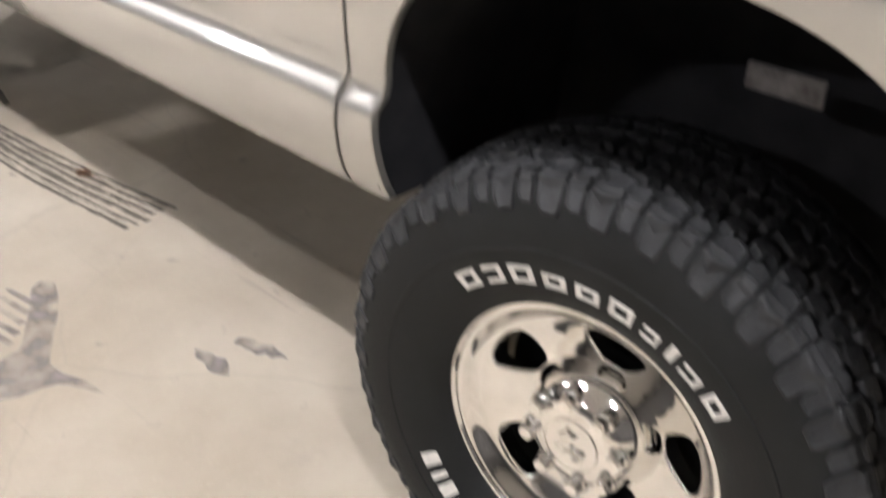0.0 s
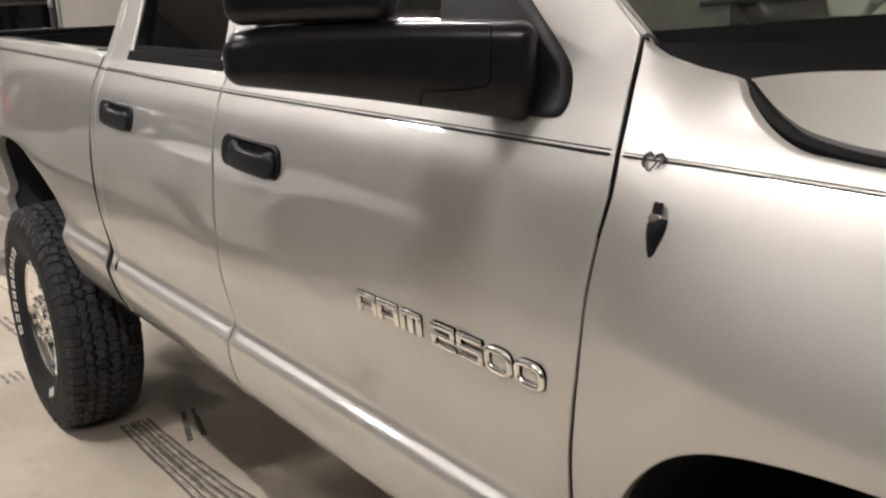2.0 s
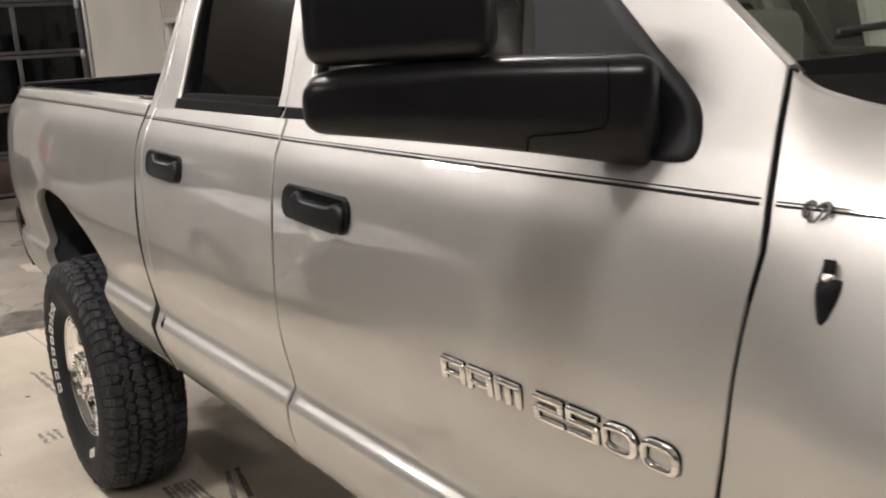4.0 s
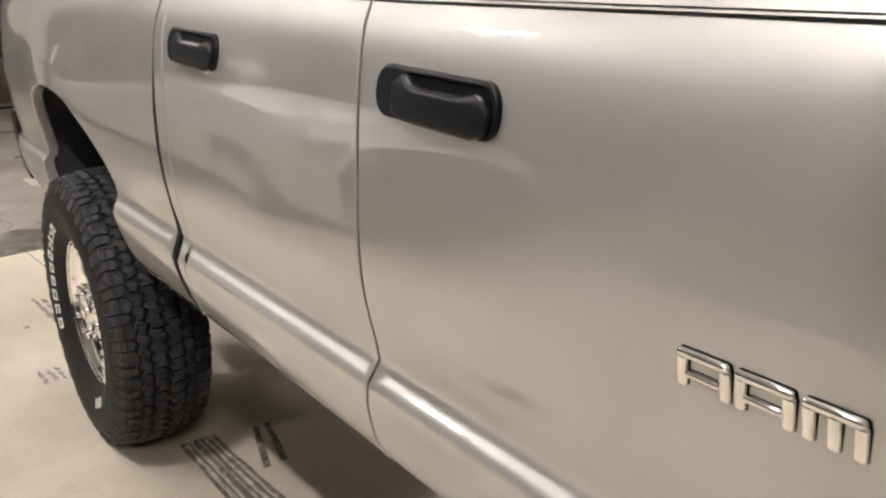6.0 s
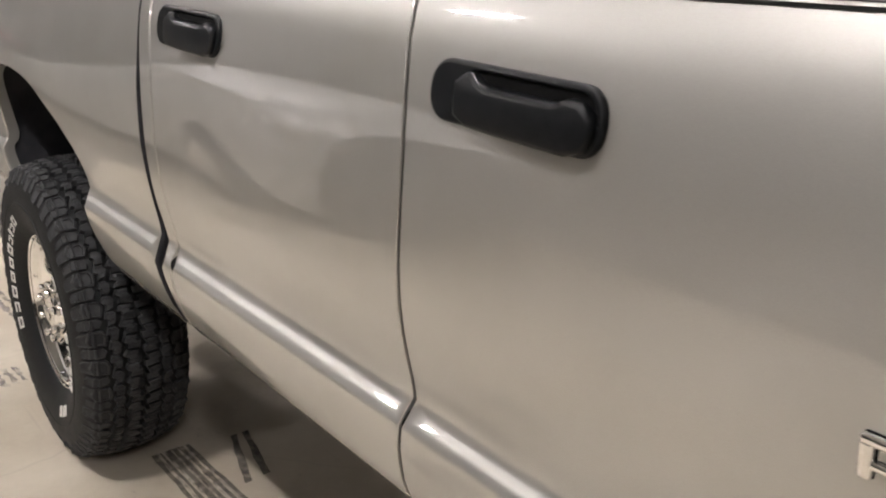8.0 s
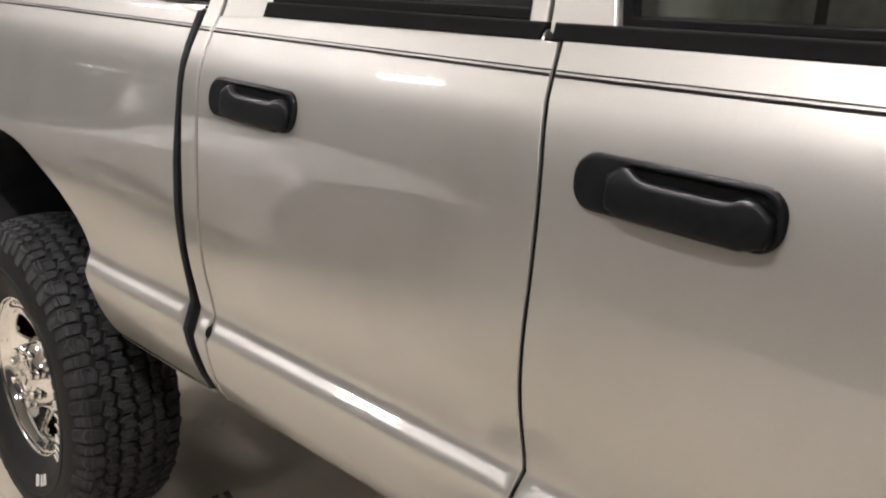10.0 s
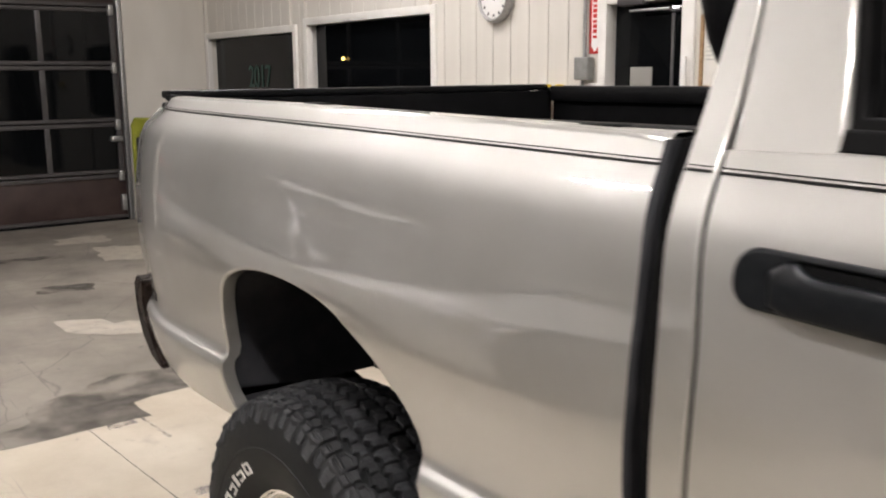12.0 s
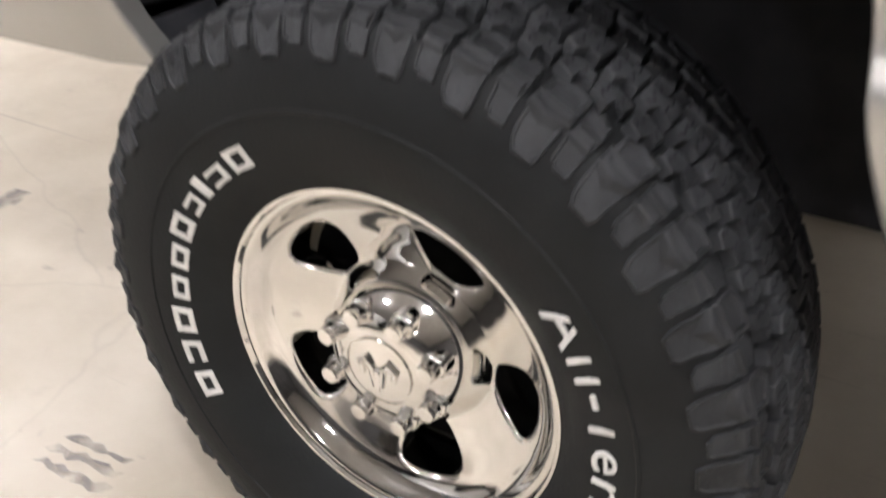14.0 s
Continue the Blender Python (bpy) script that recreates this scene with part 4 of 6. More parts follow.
# bed side with the squared rear arch
ARCH_R = [(-2.945, 0.728), (-2.966, 0.765), (-2.985, 0.82), (-3.004, 0.885), (-3.018, 0.955), (-3.030, 1.006), (-3.070, 1.062), (-3.140, 1.127), (-3.258, 1.192), (-3.40, 1.216), (-3.55, 1.218),
          (-3.68, 1.198), (-3.775, 1.158), (-3.832, 1.09), (-3.865, 1.00), (-3.868, 0.94), (-3.860, 0.86), (-3.826, 0.776)]
BED_TOP = [(-4.60, 1.588), (-4.2, 1.584), (-3.6, 1.580), (-3.0, 1.571), (-2.6, 1.562)]
bd2 = curve_through(GAP_BED[::-1], 0.03)[::-1]
bd2 = [tuple(p) for p in bd2] + [(-2.50, 0.735), (-2.55, 0.728), (-2.7, 0.724), (-2.88, 0.722), (-2.92, 0.722)] + [tuple(p) for p in curve_through(ARCH_R, 0.02)]
bd2 += [(-3.95, 0.76), (-4.2, 0.752), (-4.43, 0.748)]
bd2 += [tuple(p) for p in curve_through([(-4.51, 0.785), (-4.60, 0.90), (-4.645, 1.02), (-4.675, 1.20), (-4.68, 1.35), (-4.665, 1.47), (-4.63, 1.56)], 0.03)]
bd2 += [tuple(p) for p in curve_through(BED_TOP, 0.05)]
bed_data = skin(bd2, y_bed, xcols(-4.70, -2.48, 0.03), ZROWS, 0.008, 0.03)
for far in (False, True):
    near["bed", far] = add_skin("bed_side", bed_data, M_PAINT, truck, far, "silver cargo bed side with a flared arch")

# gap filler between cab and bed, black sheet painting shade behind the seams
filler = skin(curve_through(shift(GAP_BED, 0.0035), 0.04) + curve_through(shift(GAP_CAB, -0.0035), 0.04)[::-1], inset(y_door, 0.034), [-2.48], ZROWS[::2], 0.002, 0.02)
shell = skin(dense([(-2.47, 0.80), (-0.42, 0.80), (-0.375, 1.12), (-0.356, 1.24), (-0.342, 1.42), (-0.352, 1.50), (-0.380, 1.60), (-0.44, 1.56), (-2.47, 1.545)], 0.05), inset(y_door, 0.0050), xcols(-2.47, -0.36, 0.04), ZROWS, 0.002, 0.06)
for far in (False, True):
    bm = bmesh.new()
    rows = []
    for x, z in curve_through(GAP_BED, 0.03):
        yb = float(y_bed(np.array(x), np.array(z)))
        row = []
        for dx, dy in ((-0.006, 0.0010), (-0.005, -0.0010), (0.001, -0.0012), (0.006, 0.003), (0.006, 0.055)):
            v = yb + dy
            row.append(bm.verts.new((x + dx, 2 * YC - v if far else v, z)))
        rows.append(row)
    for p, q in zip(rows, rows[1:]):
        for i in range(4):
            bm.faces.new((p[i], p[i + 1], q[i + 1], q[i]))
    bmesh.ops.recalc_face_normals(bm, faces=bm.faces)
    part("bed_edge_trim", bm, M_LINER, near["bed", far], "black edge trim at the front of the bed")
    add_skin("gap_seal", filler, M_SEAL_SHADE, truck, far, "black strip that paints the shade at the seam's top between cab and bed")
    add_skin("seam_shade_sheet", shell, M_SEAL_SHADE, truck, far, "black sheet that paints the shade in the door seams")


def ribbon(line, surf, h, lift=0.0012, thick=0.002):
    """A thin band lying on the side of the body along (x, z) points."""
    pts = np.array(line)
    rows = []
    for dz, dy in ((-h / 2, thick), (-h / 2, -lift), (h / 2, -lift), (h / 2, thick)):
        rows.append(np.stack([pts[:, 0], surf(pts[:, 0], pts[:, 1] + dz) + dy, pts[:, 1] + dz], 1))
    n = len(pts)
    faces = []
    for k in range(3):
        for i in range(n - 1):
            a, b = k * n + i, (k + 1) * n + i
            faces.append((a, b, b + 1, a + 1) if pts[0, 0] > pts[-1, 0] else (a, a + 1, b + 1, b))
    v = np.concatenate(rows)
    return v, faces, np.tile([0, -1.0, 0.0], (len(v), 1))


def stripe_z(x):
    return np.interp(x, [-4.6, -3.3, -2.4, -1.5, -0.4, 0.9], [1.556, 1.538, 1.522, 1.509, 1.503, 1.495])


for far in (False, True):
    for key, a, b, surf in (("fender", -0.355, 0.75, y_fender), ("fdoor", -1.563, -0.375, y_door), ("rdoor", -2.408, -1.572, y_door), ("cab", -2.46, -2.42, y_door), ("bed", -4.60, -2.515, y_bed)):
        for dz, h in ((-0.0012, 0.0034), (0.0045, 0.0014)):
            xs = np.linspace(a, b, 30)
            add_skin("pinstripe", ribbon([(x, stripe_z(x) + dz * (0.65 if key == "fender" else 1.0)) for x in xs], surf, h * (0.6 if key == "fender" else 1.0)), M_STRIPE, near[key, far], far, "thin black pinstripe")


# door handles: grip, key cap, and a black sheet painting the recess's shade
def rounded(x0, x1, z0, z1, r, tilt=0.0, n=7):
    out = []
    for cx, cz, a0 in ((x1 - r, z0 + r, -90), (x1 - r, z1 - r, 0), (x0 + r, z1 - r, 90), (x0 + r, z0 + r, 180)):
        for k in range(n):
            a = radians(a0 + 90 * k / (n - 1))
            out.append((cx + r * math.cos(a), cz + r * math.sin(a)))
    mx = 0.5 * (x0 + x1)
    return [(x, z + tilt * (x - mx)) for x, z in out]


def handle(door, x0, x1, z0, z1, far):
    L = x1 - x0
    h = z1 - z0
    zm = 0.5 * (z0 + z1)
    tilt = -0.025
    top = z0 + 0.69 * h

    def bezel(x, z):
        return y_door(x, z) - 0.007

    def recess_shade(x, z):
        return y_door(x, z) - 0.002 + 0.0 * x

    def grip(x, z):
        u = (x - x0) / L
        zz = (z - tilt * (x - 0.5 * (x0 + x1)) - z0) / h
        return y_door(x, z) - 0.008 - 0.012 * np.sqrt(np.clip(1 - ((u - 0.57) / 0.50) ** 2, 0, 1)) * np.clip(1 - ((zz - 0.42) / 0.62) ** 2, 0.25, 1)

    xs, zs = xcols(x0, x1, 0.012), np.linspace(z0 - 0.01, z1 + 0.01, 10)
    hole = rounded(x0 + 0.21 * L, x1 - 0.035 * L, z0 + 0.12 * h, z1 - 0.12 * h, 0.38 * h, tilt)
    a = skin(rounded(x0, x1, z0, z1, 0.44 * h, tilt), bezel, xs, zs, 0.005, 0.008, [hole], 0.003, 0.02)
    add_skin("door_handle", a, M_HANDLE, door, far, "black plastic pull handle")
    add_skin("handle_recess_shade", skin(rounded(x0 + 0.02, x1 - 0.008, z0 + 0.01, z1 - 0.006, 0.4 * h, tilt), recess_shade, xs, zs, 0.002, 0.004), M_SEAL_SHADE, door, far, "near-black sheet painting the shade of the handle recess")
    g = dense([(x0 + 0.20 * L, z0 + 0.16 * h), (x0 + 0.28 * L, z0 + 0.03 * h), (x1 - 0.16 * L, z0 + 0.0 * h), (x1 - 0.06 * L, z0 + 0.12 * h), (x1 - 0.03 * L, z0 + 0.35 * h), (x1 - 0.035 * L, z0 + 0.58 * h),
               (x1 - 0.10 * L, z0 + 0.76 * h), (x1 - 0.17 * L, z0 + 0.79 * h), (x1 - 0.23 * L, top), (x0 + 0.40 * L, top), (x0 + 0.34 * L, z0 + 0.74 * h), (x0 + 0.29 * L, z0 + 0.86 * h), (x0 + 0.25 * L, z0 + 0.86 * h), (x0 + 0.19 * L, z0 + 0.70 * h)], 0.012)
    g = [(x, z + tilt * (x - 0.5 * (x0 + x1))) for x, z in g]
    add_skin("handle_grip", skin(g, grip, xs, zs, 0.006, 0.022), M_HANDLE, door, far, "black plastic grip")


for far in (False, True):
    handle(near["fdoor", far], -1.488, -1.214, 1.357, 1.427, far)
    handle(near["rdoor", far], -2.346, -2.072, 1.373, 1.443, far)


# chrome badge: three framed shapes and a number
def bar_frame(bm, x0, x1, z0, z1, w, legs, y=0.0, t=0.009, bar=True):
    """A chrome shape: top bar, uprights and a cross bar."""
    box(bm, x0, x1, y - t, y, z1 - w, z1, 0.0040, 3)
    for a in legs:
        box(bm, a, a + w * 1.25, y - t, y, z0, z1 - w * 0.5, 0.0040, 3)
    if bar:
        box(bm, x0 + w, x1 - w, y - t, y, z0 + 0.36 * (z1 - z0) - w * 0.4, z0 + 0.36 * (z1 - z0) + w * 0.4, 0.0032, 3)
    return bm


yb = float(DOOR(1.185))


def badge_piece(name, bm, label, at):
    """A chrome piece; a slightly wider black copy paints the shade around it."""
    ob = part(name, bm.copy(), M_CHROME, near["fdoor", False], label, at=at)
    bm.normal_update()
    for v in bm.verts:
        v.co += v.normal * 0.0008
    for v in bm.verts:
        v.co.y += 0.0042
        v.co.x += 0.0012
    part("badge_shade", bm, M_SEAL_SHADE, ob, "black copy painting the shade around the badge")


for x0, x1, legs, bar in ((-0.928, -0.867, (-0.928, -0.878), True), (-0.861, -0.800, (-0.861, -0.811), True), (-0.792, -0.733, (-0.792, -0.768, -0.744), False)):
    badge_piece("badge_shape", bar_frame(bmesh.new(), x0, x1, -0.019, 0.021, 0.0100, legs, 0, bar=bar), "chrome badge shape", pose(0, yb + 0.003, 1.185, 5, 0, 0))


def numeral(ch, x0, x1, z0, z1, w):
    """A wide raised numeral built of bars."""
    bm = bmesh.new()
    t, zm = 0.010, 0.5 * (z0 + z1)
    if ch == "0":
        cx, cz, hx, hz = 0.5 * (x0 + x1), zm, 0.5 * (x1 - x0) - 0.5 * w, 0.5 * (z1 - z0) - 0.5 * w
        ring = []
        for k in range(29):
            a = 2 * math.pi * k / 28
            c, s = math.cos(a), math.sin(a)
            ring.append((cx + hx * math.copysign(abs(c) ** 0.62, c), -0.005, cz + hz * math.copysign(abs(s) ** 0.62, s)))
        tube(bm, ring, 0.0058, 10, False)
        return bm
    runs = {"2": "tameb", "5": "tfmcb", "0": "tbafce"}[ch]
    for k in runs:
        if k in "tmb":
            z = {"t": z1 - w, "m": zm - w / 2, "b": z0}[k]
            box(bm, x0, x1, -t, 0, z, z + w, 0.0036, 3)
        else:
            x = x1 - w * 1.2 if k in "ac" else x0
            za, zb = (zm, z1 - w * 0.4) if k in "af" else (z0 + w * 0.4, zm)
            if ch == "0":
                za, zb = (zm - 0.001, z1 - w * 0.4) if k in "af" else (z0 + w * 0.4, zm + 0.001)
            box(bm, x, x + w * 1.2, -t, 0, za, zb, 0.0036, 3)
    return bm


for k, ch in enumerate("2500"):
    x0 = -0.702 + 0.0668 * k
    badge_piece("badge_number", numeral(ch, x0, x0 + 0.0605, -0.021, 0.021, 0.0092), "chrome raised numeral", pose(0, yb + 0.003, 1.186, 5, 0, 0))

# black strip painting shade behind the top of the door-to-fender seam
for far in (False, True):
    pts = [(x, float(y_door(np.array(x), np.array(z))) + 0.0075, z) for x, z in curve_through(SEAM_A[:5], 0.02)]
    part("seam_shade_strip", tube(bmesh.new(), [(x, 2 * YC - y if far else y, z) for x, y, z in pts], 0.006, 8), M_SEAL_SHADE, near["fdoor", far], "black strip that paints the shade at the seam's top")

# stub antenna mount and small emblem on the fender
bm = bmesh.new()
prof = [(0.0, -0.004), (0.004, 0.0), (0.0085, 0.012), (0.0125, 0.030), (0.0138, 0.042), (0.0130, 0.052), (0.0115, 0.054), (0.0, 0.055)]
rings = []
for r, h in prof:
    rings.append([bm.verts.new((r * 1.05 * math.cos(a), min(0.004, r * 1.5 * math.sin(a)), h)) for a in [2 * math.pi * k / 16 for k in range(16)]])
for a, b in zip(rings, rings[1:]):
    for k in range(16):
        bm.faces.new((a[k], a[(k + 1) % 16], b[(k + 1) % 16], b[k]))
part("antenna_base", bm, M_SAIL, near["fender", False], "black bullet-shaped antenna base", at=pose(-0.270, float(y_fender(np.array(-0.27), np.array(1.415))), 1.388, -18, 0, 0))
bm = bmesh.new()
tube(bm, [(-0.271, 0.008, 1.438), (-0.2712, 0.009, 1.442), (-0.2715, 0.0105, 1.446)], [0.0085, 0.0088, 0.0075], 12)
part("antenna_collar", bm, M_CHROME, near["fender", False], "chrome antenna collar")
bm = bmesh.new()
tube(bm, [(-0.2715, 0.0105, 1.445), (-0.2725, 0.0155, 1.460)], [0.0066, 0.0056], 12)
part("antenna_stub", bm, M_SAIL, near["fender", False], "black antenna stub")
bm = bmesh.new()
ye = float(y_fender(np.array(-0.318), np.array(1.500)))
for s in (-1, 1):
    tube(bm, [(s * 0.0015, 0, 0.004), (s * 0.004, 0, 0.009), (s * 0.009, 0, 0.011), (s * 0.0135, 0, 0.007), (s * 0.0145, 0, 0.000), (s * 0.012, 0, -0.006), (s * 0.008, 0, -0.009)], [0.0014, 0.0024, 0.0030, 0.0030, 0.0026, 0.0018, 0.001], 8)
    tube(bm, [(s * 0.0085, 0, 0.004), (s * 0.006, 0, -0.004), (s * 0.0015, 0, -0.013)], [0.0012, 0.0018, 0.0016], 8)
for v in bm.verts:
    v.co.y *= 0.45
part("fender_emblem", bm, M_STRIPE, near["fender", False], "small black printed emblem shape", at=pose(-0.307, ye - 0.003, 1.501, -36, 0, 0))


# tow mirror: arm box, upright head, hinge
def rounded_block(bm, size, r, seg=4):
    x, y, z = size
    box(bm, -x / 2, x / 2, -y / 2, y / 2, -z / 2, z / 2, r, seg)
    return bm


def mirror(door, far):
    """Tow mirror: a pod that deepens towards the hinge, an upright head on top, and the glass at its back."""
    pod = box(bmesh.new(), -0.185, 0.268, -0.055, 0.055, -0.024, 0.053, 0.026, 6)
    bmesh.ops.subdivide_edges(pod, edges=[e for e in pod.edges if abs(e.verts[0].co.x - e.verts[1].co.x) > 0.2], cuts=14, use_grid_fill=True)
    for v in pod.verts:
        u = (v.co.x + 0.185) / 0.453
        low = min(1.0, max(0.0, (0.02 - v.co.z) / 0.044))
        v.co.z -= low * (0.046 * u + 0.020 * u * u)
        v.co.z += 0.006 * math.sin(math.pi * min(1.0, u * 1.1)) * (1 - low)
        v.co.z -= (1 - low) * 0.010 * max(0.0, (0.12 - u) / 0.12) ** 2
        v.co.y *= 1 - 0.22 * max(0.0, (0.25 - u) / 0.25) ** 2
        v.co.x += 0.03 * max(0.0, -v.co.z - 0.03) / 0.05 * max(0.0, 0.2 - u)
    head = box(bmesh.new(), -0.128, 0.112, -0.058, 0.052, -0.15, 0.15, 0.026, 6)
    for v in head.verts:
        v.co.y *= 1 - 0.35 * max(0, v.co.z / 0.15) ** 2
    face = rounded_block(bmesh.new(), (0.20, 0.004, 0.25), 0.0015, 1)
    line = tube(bmesh.new(), [(0.205, -0.052, 0.046), (0.205, -0.0556, 0.02), (0.203, -0.0556, -0.022), (0.197, -0.0556, -0.032), (0.17, -0.0556, -0.036), (0.11, -0.0556, -0.038), (0.105, -0.0556, -0.042), (0.104, -0.0530, -0.058)], 0.0013, 6)
    base = pose(-0.745, -0.105, 1.612, 0, 0, 47)
    for n, b, at, m, l in (("mirror_arm", pod, base, M_MIRROR_SHELL, "black mirror arm that deepens towards the door"),
                           ("mirror_head", head, base @ pose(-0.045, 0.0, 0.209), M_MIRROR_SHELL, "black upright mirror head"),
                           ("mirror_glass", face, base @ pose(-0.053, 0.054, 0.215), M_CHROME, "mirror glass"),
                           ("mirror_joint", line, base, M_SEAL_SHADE, "fine joint line of the folding arm")):
        for v in b.verts:
            v.co = at @ v.co
            if far:
                v.co.y = 2 * YC - v.co.y
        part(n, b, m, door, l)


mirror(near["fdoor", False], False)
mirror(near["fdoor", True], True)


# hood, cowl, windscreen, roof
def sheet(xs, ys, fn, thick):
    """A sheet over (x, y): fn gives z, the underside lies thick below."""
    nx, ny = len(xs), len(ys)
    v = [(x, y, fn(x, y)) for x in xs for y in ys] + [(x, y, fn(x, y) - thick) for x in xs for y in ys]
    N = nx * ny
    f = []
    for i in range(nx - 1):
        for j in range(ny - 1):
            a = i * ny + j
            f += [(a, a + ny, a + ny + 1, a + 1), (N + a, N + a + 1, N + a + ny + 1, N + a + ny)]
    rim = [i * ny for i in range(nx)] + [(nx - 1) * ny + j for j in range(1, ny)] + [i * ny + ny - 1 for i in range(nx - 2, -1, -1)] + [j for j in range(ny - 2, 0, -1)]
    for a, b in zip(rim, rim[1:] + rim[:1]):
        f.append((b, a, N + a, N + b))
    bm = bmesh.new()
    vs = [bm.verts.new(p) for p in v]
    for q in f:
        bm.faces.new([vs[i] for i in q])
    return bm


HOOD_Y = smooth_line([-0.28, -0.235, -0.19, -0.145, -0.06, 0.15, 0.45, 0.86], [0.178, 0.148, 0.122, 0.106, 0.096, 0.094, 0.10, 0.16])
HOOD_Z = smooth_line([-0.28, -0.235, -0.19, -0.145, -0.06, 0.15, 0.45, 0.86], [1.592, 1.572, 1.553, 1.539, 1.529, 1.520, 1.502, 1.44])


def hood_edge(x):
    return float(HOOD_Y(x))


def hood_base(x):
    return float(HOOD_Z(x))


def hood_grid():
    us = np.concatenate([np.linspace(0, 0.12, 8), np.linspace(0.14, 0.86, 22), np.linspace(0.88, 1.0, 8)])
    xs = np.concatenate([np.linspace(-0.275, 0.0, 24), np.linspace(0.03, 0.86, 26)])
    bm = bmesh.new()
    rows = []
    for x in xs:
        e = hood_edge(x) + 0.012
        row = []
        for u in us:
            y = e + (2 * YC - 2 * e) * u
            k = min(u, 1 - u) * 2
            xr = x + 0.085 * (1 - (1 - k) ** 2) * max(0.0, 1 - (x + 0.275) / 0.6)
            z = float(HOOD_Z(xr)) + 0.004 * float(ease(-0.27, -0.15, xr)) + 0.012 * (1 - (1 - min(1, k * 4.5)) ** 2.2) + (-0.004 + 0.06 * max(0.0, xr + 0.27)) * k
            row.append(bm.verts.new((xr, y, z)))
        rows.append(row)
    for a, c in zip(rows, rows[1:]):
        for i in range(len(us) - 1):
            bm.faces.new((a[i], c[i], c[i + 1], a[i + 1]))
    r = bmesh.ops.extrude_edge_only(bm, edges=[e for e in bm.edges if e.is_boundary])
    for el in r["geom"]:
        if isinstance(el, bmesh.types.BMVert):
            el.co.z -= 0.035
    return bm


part("hood", hood_grid(), M_PAINT, truck, "silver hood")
for s in (0, 1):
    pts = [(x, hood_edge(x) + 0.002, hood_base(x) - 0.012) for x in np.linspace(-0.275, 0.84, 60)]
    pts = [(x, y if s == 0 else 2 * YC - y, z) for x, y, z in pts]
    part("hood_seal", tube(bmesh.new(), pts, 0.013, 8), M_SEAL_SHADE, truck, "black hood seal")


def wind_pt(u, w):
    """u across from near to far, w up from cowl to roof."""
    k = 1 - (2 * u - 1) ** 2
    y = (0.205 + 0.17 * w) + (2 * YC - 2 * (0.205 + 0.17 * w)) * u
    x = -0.43 + 0.20 * k + (-0.74 - 0.02 * k) * w
    z = 1.605 + 0.012 * k + 0.50 * w + 0.03 * math.sin(math.pi * w)
    return Vector((x, y, z))


def patch(fn, nu, nw, mat, name, label, back=None):
    bm = bmesh.new()
    g = [[bm.verts.new(fn(i / nu, j / nw)) for j in range(nw + 1)] for i in range(nu + 1)]
    for i in range(nu):
        for j in range(nw):
            bm.faces.new((g[i][j], g[i + 1][j], g[i + 1][j + 1], g[i][j + 1]))
    bmesh.ops.recalc_face_normals(bm, faces=bm.faces)
    bmesh.ops.solidify(bm, geom=bm.faces[:], thickness=0.006)
    return part(name, bm, mat, truck, label)


ws = patch(wind_pt, 24, 12, M_SCREEN, "windscreen", "clear greenish windscreen")
ws.visible_shadow = False
def cowl_pt(u, w):
    """From the foot of the screen down under the hood's rear edge, wide enough to meet the fenders."""
    k = 1 - (2 * u - 1) ** 2
    xe = -0.40 + 0.27 * w
    ze = float(np.interp(xe, [-0.40, -0.36, -0.32, -0.297, -0.266, -0.246, -0.212, -0.172, -0.13], [1.638, 1.6195, 1.605, 1.599, 1.589, 1.573, 1.555, 1.535, 1.515])) - 0.004
    ye = float(y_fender(np.array(xe), np.array(ze))) + 0.004
    return Vector((xe + (0.17 - 0.02 * w) * k, ye + (2 * YC - 2 * ye) * u, ze - (0.02 + 0.08 * w) * k))


patch(cowl_pt, 24, 10, M_SEAL_SHADE, "cowl", "black plastic cowl panel")
patch(lambda u, w: wind_pt(u, 0.0) + Vector((-0.004 - 0.045 * w, 0, 0.004 + 0.034 * w)), 24, 2, M_SEAL_SHADE, "screen_border", "black windscreen border")


def pillar(far):
    bm = bmesh.new()
    rows = []
    for k in range(11):
        w = k / 10
        a = wind_pt(0.0, w)
        xz = (-0.395 - 0.80 * w, 1.645 + 0.475 * w)
        b = Vector((xz[0], float(DOOR(xz[1])) + 0.002, xz[1]))
        m = (a + b) / 2 + Vector((0.014, -0.012, 0.014))
        rows.append([bm.verts.new(p) for p in (b, (b * 2 + m) / 3 + Vector((0.004, -0.004, 0.004)), m, (a + m) / 2 + Vector((0.006, -0.003, 0.005)), a)])
    for p, q in zip(rows, rows[1:]):
        for i in range(4):
            bm.faces.new((p[i], q[i], q[i + 1], p[i + 1]))
    if far:
        for v in bm.verts:
            v.co.y = 2 * YC - v.co.y
    bmesh.ops.recalc_face_normals(bm, faces=bm.faces)
    bmesh.ops.solidify(bm, geom=bm.faces[:], thickness=0.01)
    part("front_pillar", bm, M_PAINT, truck, "silver windscreen pillar")


pillar(False)
pillar(True)
rf = [np.linspace(-2.46, -1.17, 24), np.linspace(0.37, 1.63, 20)]
part("roof", sheet(rf[0], rf[1], lambda x, y: 2.165 + 0.03 * (1 - ((y - 1) / 0.63) ** 2) - 0.05 * max(0, (x + 1.4) / 0.23) ** 2, 0.03), M_PAINT, truck, "silver roof")
